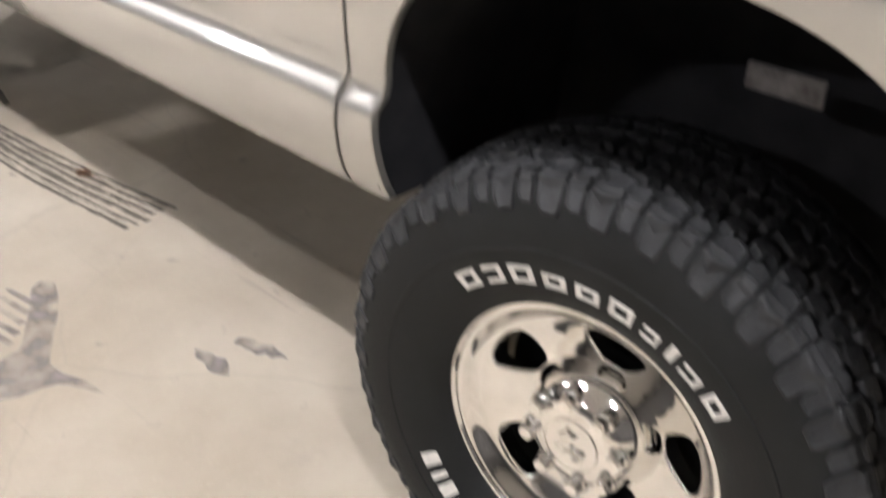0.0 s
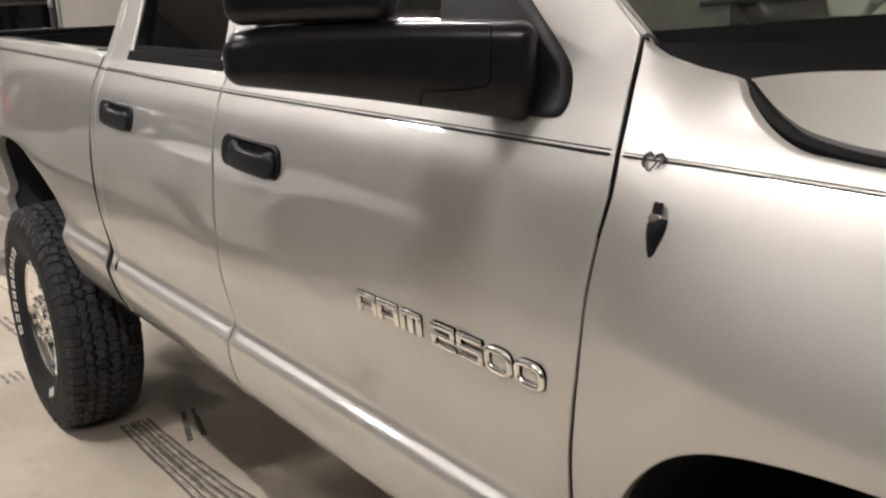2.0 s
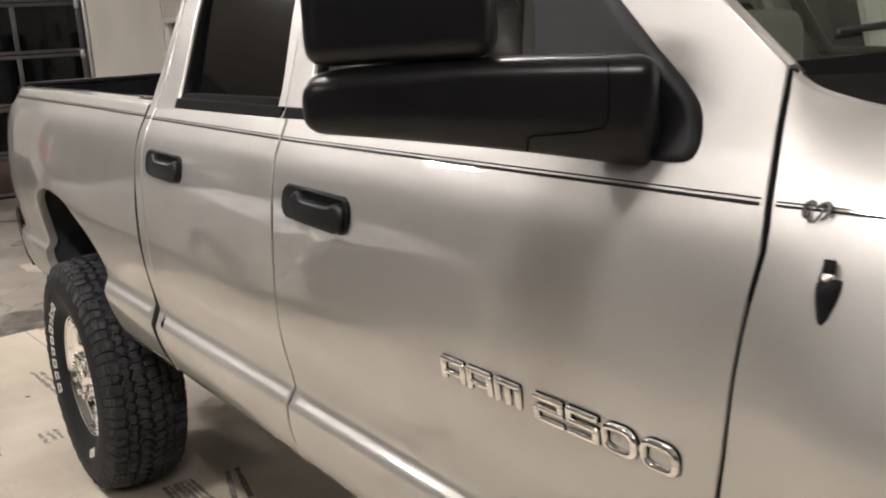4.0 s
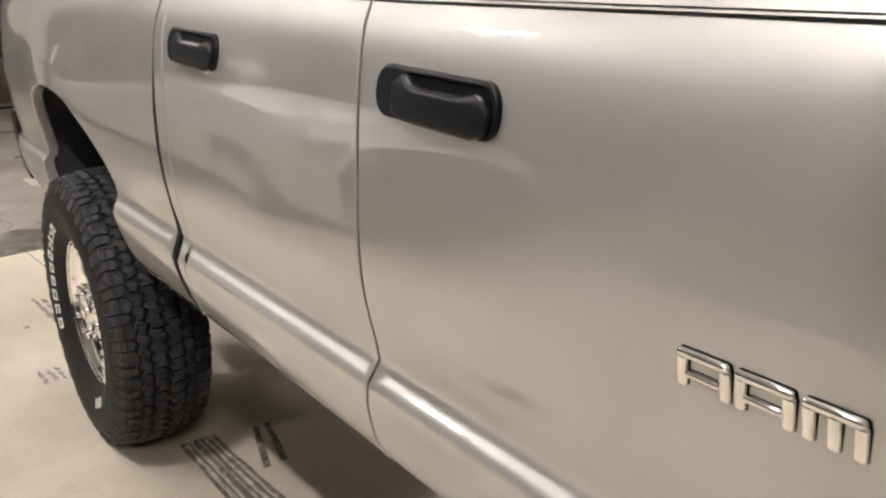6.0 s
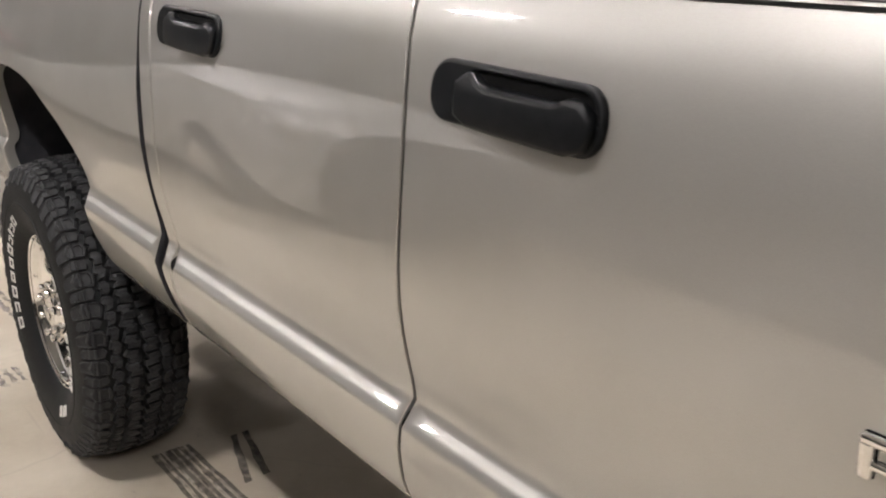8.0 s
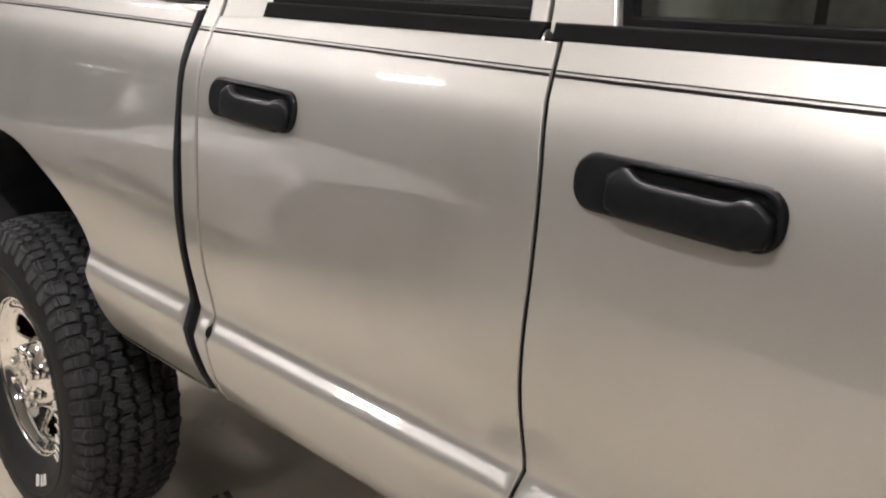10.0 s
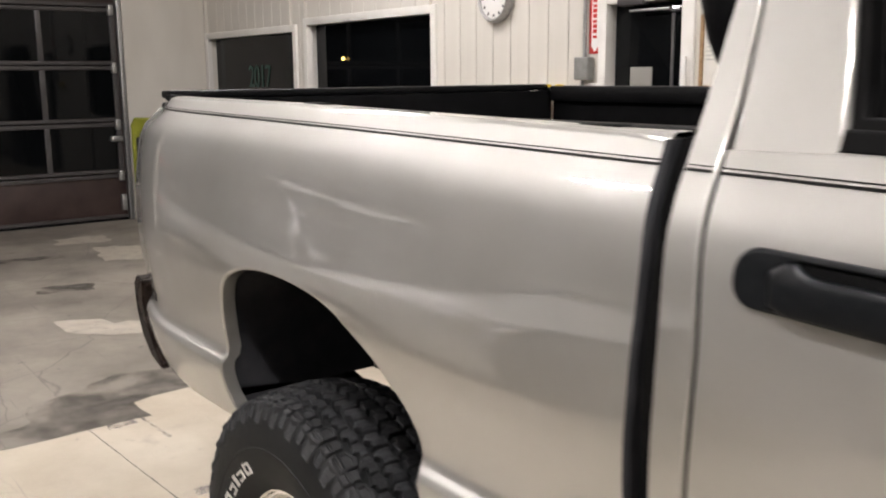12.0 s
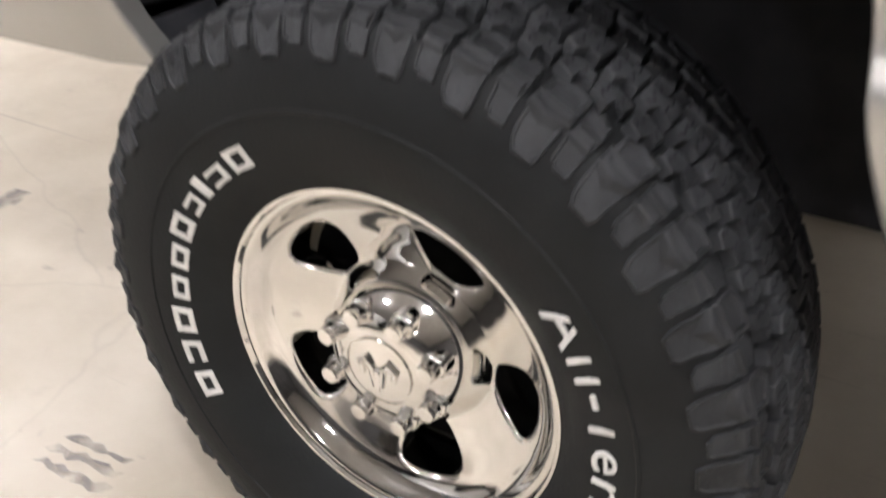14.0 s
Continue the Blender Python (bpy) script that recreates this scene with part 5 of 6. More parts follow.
# wiper
wip = part("wiper", tube(bmesh.new(), [(-0.462, 0.32, 1.676), (-0.41, 0.48, 1.684), (-0.366, 0.63, 1.686), (-0.315, 0.82, 1.685), (-0.29, 0.98, 1.683)], [0.004, 0.008, 0.010, 0.010, 0.006], 8), M_BLACK, truck, "black wiper blade")
part("wiper_arm", tube(bmesh.new(), [(-0.36, 0.64, 1.699), (-0.29, 0.85, 1.698), (-0.20, 1.15, 1.625)], [0.004, 0.006, 0.009], 8), M_BLACK, wip)

# cab back wall with rear glass, floor, dash, seats
bm = bmesh.new()
box(bm, -2.465, -2.44, 0.125, 1.875, 0.85, 1.60)
for k in range(12):
    za, zb = 1.60 + 0.04 * k, 1.64 + 0.04 * k
    ya = float(DOOR(zb)) + 0.02
    box(bm, -2.465, -2.44, ya, max(0.38, ya + 0.02), za, zb)
    box(bm, -2.465, -2.44, min(1.62, 2 * YC - ya - 0.02), 2 * YC - ya, za, zb)
box(bm, -2.465, -2.44, 0.38, 1.62, 2.02, 2.17)
part("cab_back", bm, M_PAINT, truck, "silver cab back panel", False)
rg = part("rear_glass", box(bmesh.new(), -2.458, -2.452, 0.38, 1.62, 1.60, 2.02), M_TINT, truck, "dark rear glass", False)
rg.visible_shadow = False
part("cab_floor", box(bmesh.new(), -2.43, -0.5, 0.06, 1.94, 0.82, 0.86), M_SEAL_SHADE, truck, "dark cab floor", False)
part("dashboard", sheet(np.linspace(-0.95, -0.45, 12), np.linspace(0.16, 1.84, 12), lambda x, y: 1.545 + 0.04 * math.sin((x + 0.85) * 3) - 0.02 * abs(y - 1), 0.5), M_DASH, truck, "dark dashboard")
for x, y in ((-1.25, 0.5), (-1.25, 1.5), (-2.12, 0.55), (-2.12, 1.45)):
    bm = bmesh.new()
    box(bm, -0.28, 0.28, -0.27, 0.27, 1.05, 1.22, 0.05, 3)
    box(bm, -0.36, -0.20, -0.26, 0.26, 1.10, 1.72, 0.06, 3)
    box(bm, -0.36, -0.24, -0.14, 0.14, 1.74, 1.93, 0.05, 3)
    part("seat", bm, M_SEAT, truck, "grey cloth seat", at=pose(x, y, 0))
bm = bmesh.new()
tube(bm, [(-0.80 + 0.06 * math.sin(a), 1.45 + 0.18 * math.cos(a), 1.52 + 0.17 * math.sin(a)) for a in [2 * math.pi * k / 24 for k in range(25)]], 0.014, 8, False)
part("steering_wheel", bm, M_DASH, truck, "black steering wheel")

# cargo bed: rails, liner, tailgate, bumper
liner = part("bed_liner", box(bmesh.new(), -4.58, -2.53, 0.155, 1.845, 1.225, 1.25), M_BEDLINER, truck, "black plastic bed liner", False)
for y0, y1 in ((0.155, 0.185), (1.815, 1.845)):
    part("liner_side", box(bmesh.new(), -4.56, -2.53, y0, y1, 1.25, 1.565), M_BEDLINER, liner, "", False)
part("liner_front", box(bmesh.new(), -2.56, -2.53, 0.185, 1.815, 1.25, 1.555), M_BEDLINER, liner, "", False)
part("liner_back", box(bmesh.new(), -4.598, -4.572, 0.185, 1.815, 1.25, 1.574), M_BEDLINER, liner, "", False)
for s in (0, 1):
    bm = bmesh.new()
    rows = []
    for x in np.linspace(-4.58, -2.515, 40):
        zt = float(np.interp(x, [-4.6, -3.6, -2.6], [1.586, 1.578, 1.560]))
        off = 0.17 * float(ease(-4.1, -4.85, x)) ** 1.6
        row = []
        for u, dz in ((0.02, -0.008), (0.06, -0.001), (0.12, 0.003), (0.5, 0.004), (0.85, 0.002), (0.95, -0.003), (1.0, -0.02)):
            yv = 0.088 + off * (1 - u) + 0.10 * u
            row.append(bm.verts.new((x, yv if s == 0 else 2 * YC - yv, zt + dz)))
        rows.append(row)
    for p, q in zip(rows, rows[1:]):
        for i in range(6):
            bm.faces.new((p[i], q[i], q[i + 1], p[i + 1]))
    rail = part("bed_rail", bm, M_PAINT, truck, "silver bed rail top")
    for xs_ in (-2.68, -3.55, -4.4):
        yv = 0.135 if s == 0 else 2 * YC - 0.135
        zt = float(np.interp(xs_, [-4.6, -3.6, -2.6], [1.586, 1.578, 1.560]))
        part("stake_pocket", box(bmesh.new(), xs_ - 0.045, xs_ + 0.045, yv - 0.014, yv + 0.014, zt - 0.01, zt + 0.0065, 0.004), M_SEAL_SHADE, rail, "dark stake pocket")
    capy = (0.150, 0.21) if s == 0 else (1.79, 1.90)
    capz = (1.532, 1.566) if s == 0 else (1.532, 1.594)
    part("rail_cap", box(bmesh.new(), -4.56, -2.54, capy[0], capy[1], capz[0], capz[1], 0.008), M_BEDLINER, truck, "black liner lip on the bed rail")
tg = part("tailgate", box(bmesh.new(), -4.675, -4.60, 0.245, 1.755, 1.02, 1.575, 0.02, 3), M_PAINT, truck, "closed silver tailgate")
part("tailgate_cap", box(bmesh.new(), -4.665, -4.585, 0.19, 1.81, 1.575, 1.600, 0.008), M_BEDLINER, tg, "black tailgate top cap")
for s in (0.205, 1.795):
    part("tail_lamp", box(bmesh.new(), -4.68, -4.62, s - 0.035, s + 0.035, 1.12, 1.45, 0.015, 3), M_TAIL, truck, "red tail lamp")
bm = bmesh.new()
rows = []
for k in range(29):
    u = k / 28
    y = 0.125 + 1.75 * u
    e = min(u, 1 - u) / 0.09
    xo = -4.72 + 0.10 * (1 - min(1, e)) ** 2
    rows.append([bm.verts.new((xo + dx, y, z)) for dx, z in ((0.06, 0.995), (0.0, 0.985), (-0.015, 0.93), (-0.01, 0.84), (0.03, 0.77), (0.09, 0.76))])
for p, q in zip(rows, rows[1:]):
    for i in range(5):
        bm.faces.new((p[i], q[i], q[i + 1], p[i + 1]))
bump = part("rear_bumper", bm, M_CHROME, truck, "chrome step bumper with dark ends")
END = [(-4.60, 1.005), (-4.66, 1.012), (-4.685, 0.985), (-4.672, 0.90), (-4.63, 0.82), (-4.56, 0.765), (-4.48, 0.742), (-4.455, 0.750), (-4.52, 0.80), (-4.575, 0.87), (-4.605, 0.94)]
end_data = skin(dense(END, 0.02), lambda x, z: 0.066 + 0.0 * x, xcols(-4.7, -4.4, 0.03), np.linspace(0.74, 1.0, 8), 0.008, 0.06)
for far in (False, True):
    add_skin("bumper_end", end_data, M_BUMPER_END, bump, far, "bumper end cap coloured like the dark brown its chrome mirrors")

# nose: plain front of the truck
bm = bmesh.new()
box(bm, 0.80, 0.90, 0.22, 1.78, 0.98, 1.46, 0.05, 3)
part("grille", bm, M_CHROME, truck, "plain chrome grille")
part("front_bumper", box(bmesh.new(), 0.84, 1.02, 0.06, 1.94, 0.72, 0.98, 0.06, 4), M_CHROME, truck, "plain chrome front bumper")

# underbody: frame rails, axles, liners
for y in (0.56, 1.44):
    part("frame_rail", box(bmesh.new(), -4.6, 0.85, y - 0.04, y + 0.04, 0.787, 0.95, 0.01), M_LINER, truck, "black frame rail")
for x in (0.026, -3.475):
    bm = tube(bmesh.new(), [(x, 0.20, 0.45), (x, 1.80, 0.45)], 0.05, 16)
    bmesh.ops.create_uvsphere(bm, u_segments=20, v_segments=12, radius=0.16, matrix=Matrix.Translation((x, 1.0, 0.45)))
    part("axle", bm, M_DARK_METAL, truck, "dark axle with a round differential")
    for y in (0.52, 1.48):
        part("spring", tube(bmesh.new(), [(x - 0.7, y, 0.74), (x, y, 0.56), (x + 0.7, y, 0.74)], 0.03, 8), M_DARK_METAL, truck, "dark leaf spring")
# unseen blocks added to stop far-side light reaching the floor under the truck
part("rear_light_block", box(bmesh.new(), -2.75, -1.55, 0.66, 1.34, 0.36, 0.80, 0.05, 3), M_LINER, truck, "unseen black block under the cab, added to stop light")
part("cab_light_block", box(bmesh.new(), -1.5, -0.62, 0.76, 1.30, 0.34, 0.77, 0.06, 3), M_LINER, truck, "unseen black block under the cab front, added to stop light")
part("underbody", box(bmesh.new(), -2.45, -0.45, 0.45, 1.55, 0.76, 0.82, 0.02), M_LINER, truck, "dark underbody")
part("bed_underside", box(bmesh.new(), -4.55, -2.52, 0.475, 1.525, 0.96, 1.215), M_LINER, truck, "dark bed underside", False)
for s in (0, 1):
    def my(v):
        return v if s == 0 else 2 * YC - v
    for n, cx, pts in (("front_liner", 0.06, [(x * 1.03 - 0.002, z + 0.015) for x, z in ARCH_F]), ("rear_liner", -3.42, [((x + 3.42) * 1.02 - 3.42, z + 0.012) for x, z in ARCH_R[1:]])):
        line = curve_through(pts, 0.04)
        bm = bmesh.new()
        surf = y_fender if n == "front_liner" else y_bed
        yo = [float(surf(np.array(p[0]), np.array(max(0.8, p[1])))) + (0.010 if n == "front_liner" else 0.028) for p in line]
        yi = 0.46 if n == "rear_liner" else 0.50
        a = [bm.verts.new((p[0], my(o), p[1])) for p, o in zip(line, yo)]
        b = [bm.verts.new((p[0], my(yi), p[1])) for p in line]
        for i in range(len(line) - 1):
            if n == "front_liner" or line[i][1] > 0.87 or line[i][0] > -3.4:
                bm.faces.new((a[i], a[i + 1], b[i + 1], b[i]))
            else:
                c0, c1 = bm.verts.new((line[i][0], my(0.17), line[i][1])), bm.verts.new((line[i + 1][0], my(0.17), line[i + 1][1]))
                bm.faces.new((a[i], a[i + 1], c1, c0))
        # inner wall
        low = 0.865 if n == "rear_liner" else 0.50
        lows = [low - (0.30 * float(ease(-3.56, -3.52, p[0])) if n == "rear_liner" else 0.0) for p in line]
        c = [bm.verts.new((p[0], my(yi), min(p[1], q))) for p, q in zip(line, lows)]
        for i in range(len(line) - 1):
            if (line[i][1] > low or line[i + 1][1] > low) and (n == "front_liner" or line[i][0] > -3.85):
                bm.faces.new((b[i], b[i + 1], c[i + 1], c[i]))
        part(n, bm, M_LINER, truck, "black wheel-well liner")
# black sheets added so no lit floor shows past the front wheels
for s in (0, 1):
    fy = sorted((0.34 if s == 0 else 1.66, 0.80 if s == 0 else 1.20))
    part("well_shade_sheet", box(bmesh.new(), -0.48, -0.46, fy[0], fy[1], 0.38, 0.86, 0.006), M_LINER, truck, "black sheet added to keep the wheel well dark")
    gy = sorted((0.15 if s == 0 else 1.85, 0.36 if s == 0 else 1.64))
    wy = sorted((0.072 if s == 0 else 1.928, 0.15 if s == 0 else 1.85))
    part("well_shade_sheet", box(box(bmesh.new(), -0.392, -0.378, gy[0], gy[1], 0.68, 0.82, 0.004), -0.391, -0.379, wy[0], wy[1], 0.742, 0.83), M_LINER, truck, "black sheet added to keep the wheel well dark")
part("liner_label", box(bmesh.new(), 0.082, 0.192, 0.28, 0.29, 1.018, 1.055, 0.003), M_LABEL, truck, "faded grey sticker in the wheel well")
for s in (0.30, 1.70):
    part("mud_flap", box(bmesh.new(), -4.10, -4.04, s - 0.18, s + 0.18, 0.725, 1.02, 0.01), M_LINER, truck, "black bracket behind the rear wheel")

# ---------------------------------------------------------------- wheels
TYRE_R = 0.464
PITCH = 34  # tread pitches round the tyre


def tyre_profile():
    # (radius, y) from inner bead over the tread to the outer bead; outside is -y
    side = [(0.232, 0.105), (0.245, 0.124), (0.285, 0.148), (0.330, 0.159), (0.372, 0.158), (0.408, 0.150), (0.434, 0.136), (0.443, 0.118), (0.446, 0.06)]
    return [(r, y) for r, y in side] + [(0.447, 0.0)] + [(r, -y) for r, y in side[::-1]]


def side_y(r):
    """Half width of the tyre at a radius on the sidewall."""
    return float(np.interp(r, [0.232, 0.245, 0.285, 0.330, 0.372, 0.408, 0.434, 0.446], [0.105, 0.124, 0.148, 0.159, 0.158, 0.150, 0.136, 0.124]))


def tread_blocks():
    """Interlocking tread blocks, framed shoulder lugs and scalloped side lugs around the tyre, in one mesh."""
    verts, faces = [], []
    rnd = random.Random(4)
    da = 2 * math.pi / PITCH

    def rings(layers):
        b, n = len(verts), len(layers[0])
        for lay in layers:
            verts.extend(lay)
        for k in range(len(layers) - 1):
            o = b + k * n
            for i in range(n):
                j = (i + 1) % n
                faces.append((o + i, o + j, o + n + j, o + n + i))
        faces.append(tuple(b + (len(layers) - 1) * n + i for i in range(n)))

    def block(poly, a0, r0, r1, sunk=0.0):
        """poly: (angle, y) corners; raised from r0 to r1, with bevelled edges and, if asked, a sunk middle."""
        poly = [(p[0] + 0.035 * da * rnd.uniform(-1, 1), p[1] + 0.0015 * rnd.uniform(-1, 1)) for p in poly]
        ca = sum(p[0] for p in poly) / len(poly)
        cy = sum(p[1] for p in poly) / len(poly)
        r1 += rnd.uniform(-0.0014, 0.0004)
        steps = [(r0, 1.0), (r1 - 0.0035, 0.97), (r1 - 0.001, 0.93), (r1, 0.86)]
        if sunk:
            steps += [(r1, 0.72), (r1 - sunk, 0.64)]
        out = []
        for rr, k in steps:
            lay = []
            for a, y in poly:
                aa, yv = a0 + ca + (a - ca) * k, cy + (y - cy) * k
                q = rr - 0.017 * (yv / 0.13) ** 2
                lay.append((q * math.cos(aa), yv, q * math.sin(aa)))
            out.append(lay)
        rings(out)

    def lug(a0, s, r_in, width, slant):
        """A low lug that carries a shoulder block down the sidewall to a blunt tip."""
        spine = [(0.452, 0.0, 1.0), (0.436, 0.0, 1.0), (0.418, 0.25, 0.96), (0.5 * (0.418 + r_in), 0.7, 0.92), (r_in + 0.006, 1.0, 0.84), (r_in, 1.1, 0.66)]
        poly = [(r, slant * u + 0.5 * width * q) for r, u, q in spine] + [(r, slant * u - 0.5 * width * q) for r, u, q in spine[::-1]]
        cr, ca = sum(p[0] for p in poly) / len(poly), sum(p[1] for p in poly) / len(poly)
        out = []
        for k, lift in ((1.0, -0.004), (0.975, 0.0015), (0.92, 0.0032), (0.80, 0.0032), (0.74, 0.0016)):
            lay = []
            for r, a in poly:
                rr, aa = cr + (r - cr) * k, a0 + ca + (a - ca) * k
                over = max(0.0, rr - 0.434)
                y = side_y(min(rr, 0.446)) + lift
                lay.append(((rr + 0.3 * lift) * math.cos(aa), s * (y - 0.25 * over), (rr + 0.3 * lift) * math.sin(aa)))
            out.append(lay)
        rings(out)

    for k in range(PITCH):
        a = k * da + 0.006 * rnd.uniform(-1, 1)
        w = da
        for half in (0.0, 0.5):
            h = a + half * w
            # hooked centre blocks, two staggered rows
            block([(-0.24 * w, -0.004), (0.0, -0.002), (0.03 * w, -0.014), (0.22 * w, -0.012), (0.25 * w, -0.040), (0.06 * w, -0.050), (-0.02 * w, -0.036), (-0.22 * w, -0.042)], h, 0.440, TYRE_R + 0.002)
            block([(-0.24 * w, 0.006), (-0.02 * w, 0.003), (0.02 * w, 0.016), (0.22 * w, 0.010), (0.24 * w, 0.046), (0.02 * w, 0.051), (-0.04 * w, 0.038), (-0.22 * w, 0.043)], h + 0.25 * w, 0.440, TYRE_R + 0.002)
        for s in (1, -1):
            sh = a + (0.3 if s > 0 else 0.8) * w
            # narrow hooks beside the shoulder
            for half in (0.0, 0.5):
                block([(-0.23 * w, s * 0.058), (0.06 * w, s * 0.053), (0.23 * w, s * 0.062), (0.22 * w, s * 0.080), (0.0, s * 0.086), (-0.05 * w, s * 0.074), (-0.24 * w, s * 0.078)], sh + half * w + 0.1 * w, 0.440, TYRE_R + 0.001)
            # framed shoulder block and a chevron block between two of them
            block([(-0.30 * w, s * 0.090), (-0.02 * w, s * 0.084), (0.22 * w, s * 0.094), (0.24 * w, s * 0.134), (-0.02 * w, s * 0.142), (-0.28 * w, s * 0.134)], sh, 0.432, TYRE_R, 0.003)
            block([(-0.18 * w, s * 0.098), (0.02 * w, s * 0.090), (0.20 * w, s * 0.100), (0.17 * w, s * 0.136), (-0.15 * w, s * 0.138)], sh + 0.48 * w, 0.432, TYRE_R - 0.002, 0.0)
            lug(sh - 0.02 * w, s, 0.398, 0.50 * w, -0.06 * w)
            lug(sh + 0.48 * w, s, 0.410, 0.34 * w, -0.06 * w)
    bm = bmesh.new()
    vs = [bm.verts.new(v) for v in verts]
    for f in faces:
        bm.faces.new([vs[i] for i in f])
    return bm


def sipes():
    """Fine zigzag cuts across the tread blocks."""
    bm = bmesh.new()
    da = 2 * math.pi / PITCH
    rnd = random.Random(8)
    for k in range(2 * PITCH):
        for a0, y0, y1, sgn in ((0.0, -0.008, -0.044, 1), (0.25, 0.010, 0.046, -1), (0.4, 0.060, 0.082, 1), (0.9, -0.060, -0.082, -1)):
            for off in (-0.09, 0.10):
                pts = []
                for i in range(5):
                    u = i / 4
                    y = y0 + (y1 - y0) * u
                    aa = (0.5 * k + a0 + off + 0.03 * (-1) ** i * sgn + 0.02 * rnd.uniform(-1, 1)) * da
                    pts.append((aa, y, TYRE_R + 0.0026 - 0.017 * (y / 0.13) ** 2))
                lo = [bm.verts.new((r * math.cos(a - 0.0026), y, r * math.sin(a - 0.0026))) for a, y, r in pts]
                hi = [bm.verts.new((r * math.cos(a + 0.0026), y, r * math.sin(a + 0.0026))) for a, y, r in pts]
                for i in range(4):
                    bm.faces.new((lo[i], lo[i + 1], hi[i + 1], hi[i]))
    return bm


# rim face: height over (x, z), outside is -y; measured from the rim lip
RIM_FACE = smooth_line([0.0, 0.045, 0.085, 0.095, 0.110, 0.150, 0.190, 0.205, 0.215, 0.224, 0.232, 0.237],
                       [0.050, 0.050, 0.054, 0.060, 0.062, 0.050, 0.032, 0.025, 0.015, 0.003, 0.000, 0.004])


def y_rim(x, z):
    return RIM_FACE(np.sqrt(x * x + z * z))


def polar(r, a):
    return (r * math.cos(a), r * math.sin(a))


def rim_hole(a0):
    """Rounded trapezoid window, wide at the outside."""
    keys = []
    for r, d in ((0.122, -7), (0.122, 7), (0.135, 12), (0.160, 15.5), (0.180, 15.5), (0.190, 11), (0.192, 0), (0.190, -11), (0.180, -15.5), (0.160, -15.5), (0.135, -12)):
        keys.append(polar(r, a0 + radians(d)))
    return [tuple(p) for p in curve_through(keys + keys[:1], 0.008)[:-1]]


circle = [polar(0.2365, 2 * math.pi * k / 96) for k in range(96)]
rings_r = [0.02, 0.05, 0.08, 0.09, 0.1, 0.11, 0.125, 0.14, 0.155, 0.17, 0.185, 0.198, 0.208, 0.216, 0.222, 0.228, 0.233]
gxy = [polar(r, 2 * math.pi * k / n) for r in rings_r for n in (96 if r > 0.12 else 48,) for k in range(n)]


HOLE_A = [radians(66 + 72 * k) for k in range(5)]
rim_data = skin(circle, y_rim, [0], [0], free=gxy, hem=0.0015, depth=0.02, holes=[rim_hole(a) for a in HOLE_A], hole_hem=0.007, hole_depth=0.028)


def wheel(cx, cy, cz, spin, far, steer=0.0, mount=0.0):
    turn = pose(cx, cy, cz, 0, 0, steer) @ (pose(0, 0, 0, 0, 0, 180) if far else Matrix.Identity(4))
    w = place("wheel", rim_mesh, truck, "chrome five-window wheel", turn @ pose(0, 0.05, 0) @ pose(0, 0, 0, 0, spin, 0) @ Matrix.Diagonal((1.013, 1.0, 1.013, 1.0)))
    for n, me, lab, m in parts_of_wheel:
        place(n, me, w, lab, pose(0, 0, 0, 0, mount, 0) @ m if n.startswith("sidewall") else m)
    return w


rim_mesh = mesh_from("wheel", rim_data[0], rim_data[1], M_CHROME, rim_data[2])
parts_of_wheel = []


def keep_mesh(name, bm, mat, label, m=None, smooth=True):
    ob = part(name, bm, mat, None, "", smooth)
    me = ob.data
    bpy.data.objects.remove(ob)
    parts_of_wheel.append((name, me, label, m if m is not None else Matrix.Identity(4)))
    return me


OFF = 0.113  # rim lip to the tyre's middle plane
keep_mesh("tyre", lathe(bmesh.new(), tyre_profile(), 96), M_RUBBER, "black off-road tyre", pose(0, OFF, 0))
keep_mesh("tread", tread_blocks(), M_TREAD, "deep interlocking tread blocks", pose(0, OFF, 0))
keep_mesh("tread_pattern", sipes(), M_LINER, "fine zigzag cuts across the tread", pose(0, OFF, 0))
keep_mesh("sidewall_ring", lathe(bmesh.new(), [(0.340, -0.1575), (0.342, -0.1605), (0.345, -0.1605), (0.347, -0.1575)], 96), M_RUBBER, "raised ring on the sidewall", pose(0, OFF, 0))
keep_mesh("rim_barrel", lathe(bmesh.new(), [(0.236, 0.006), (0.228, 0.02), (0.215, 0.04), (0.205, 0.10), (0.215, 0.2), (0.232, 0.215)], 64), M_CHROME, "chrome rim barrel")
keep_mesh("rim_lip", lathe(bmesh.new(), [(0.2365, 0.004), (0.2395, 0.001), (0.2405, -0.003), (0.2385, -0.0055), (0.235, -0.005), (0.232, 0.000)], 96), M_CHROME, "rolled chrome rim lip")
# near-black brake: the shade behind the rim windows is in its colour
keep_mesh("brake_shade_disc", lathe(bmesh.new(), [(0.0, 0.115), (0.195, 0.115), (0.195, 0.13), (0.0, 0.13)], 48), M_SEAL_SHADE, "brake disc, near-black for the shade behind the rim")
keep_mesh("hub_cap", lathe(bmesh.new(), [(0.119, 0.080), (0.116, 0.062), (0.112, 0.050), (0.105, 0.034), (0.095, 0.018), (0.083, 0.003), (0.072, -0.005), (0.058, -0.009), (0.049, -0.010), (0.0485, -0.007), (0.046, -0.007), (0.045, -0.011), (0.030, -0.013), (0.0, -0.014)], 64), M_CHROME, "domed chrome hub cap")
bm = bmesh.new()
for s in (-1, 1):
    tube(bm, [(s * 0.005, -0.015, -0.022), (s * 0.008, -0.015, 0.006), (s * 0.016, -0.015, 0.018), (s * 0.026, -0.015, 0.008), (s * 0.022, -0.015, -0.008)], [0.003, 0.005, 0.005, 0.005, 0.003], 8)
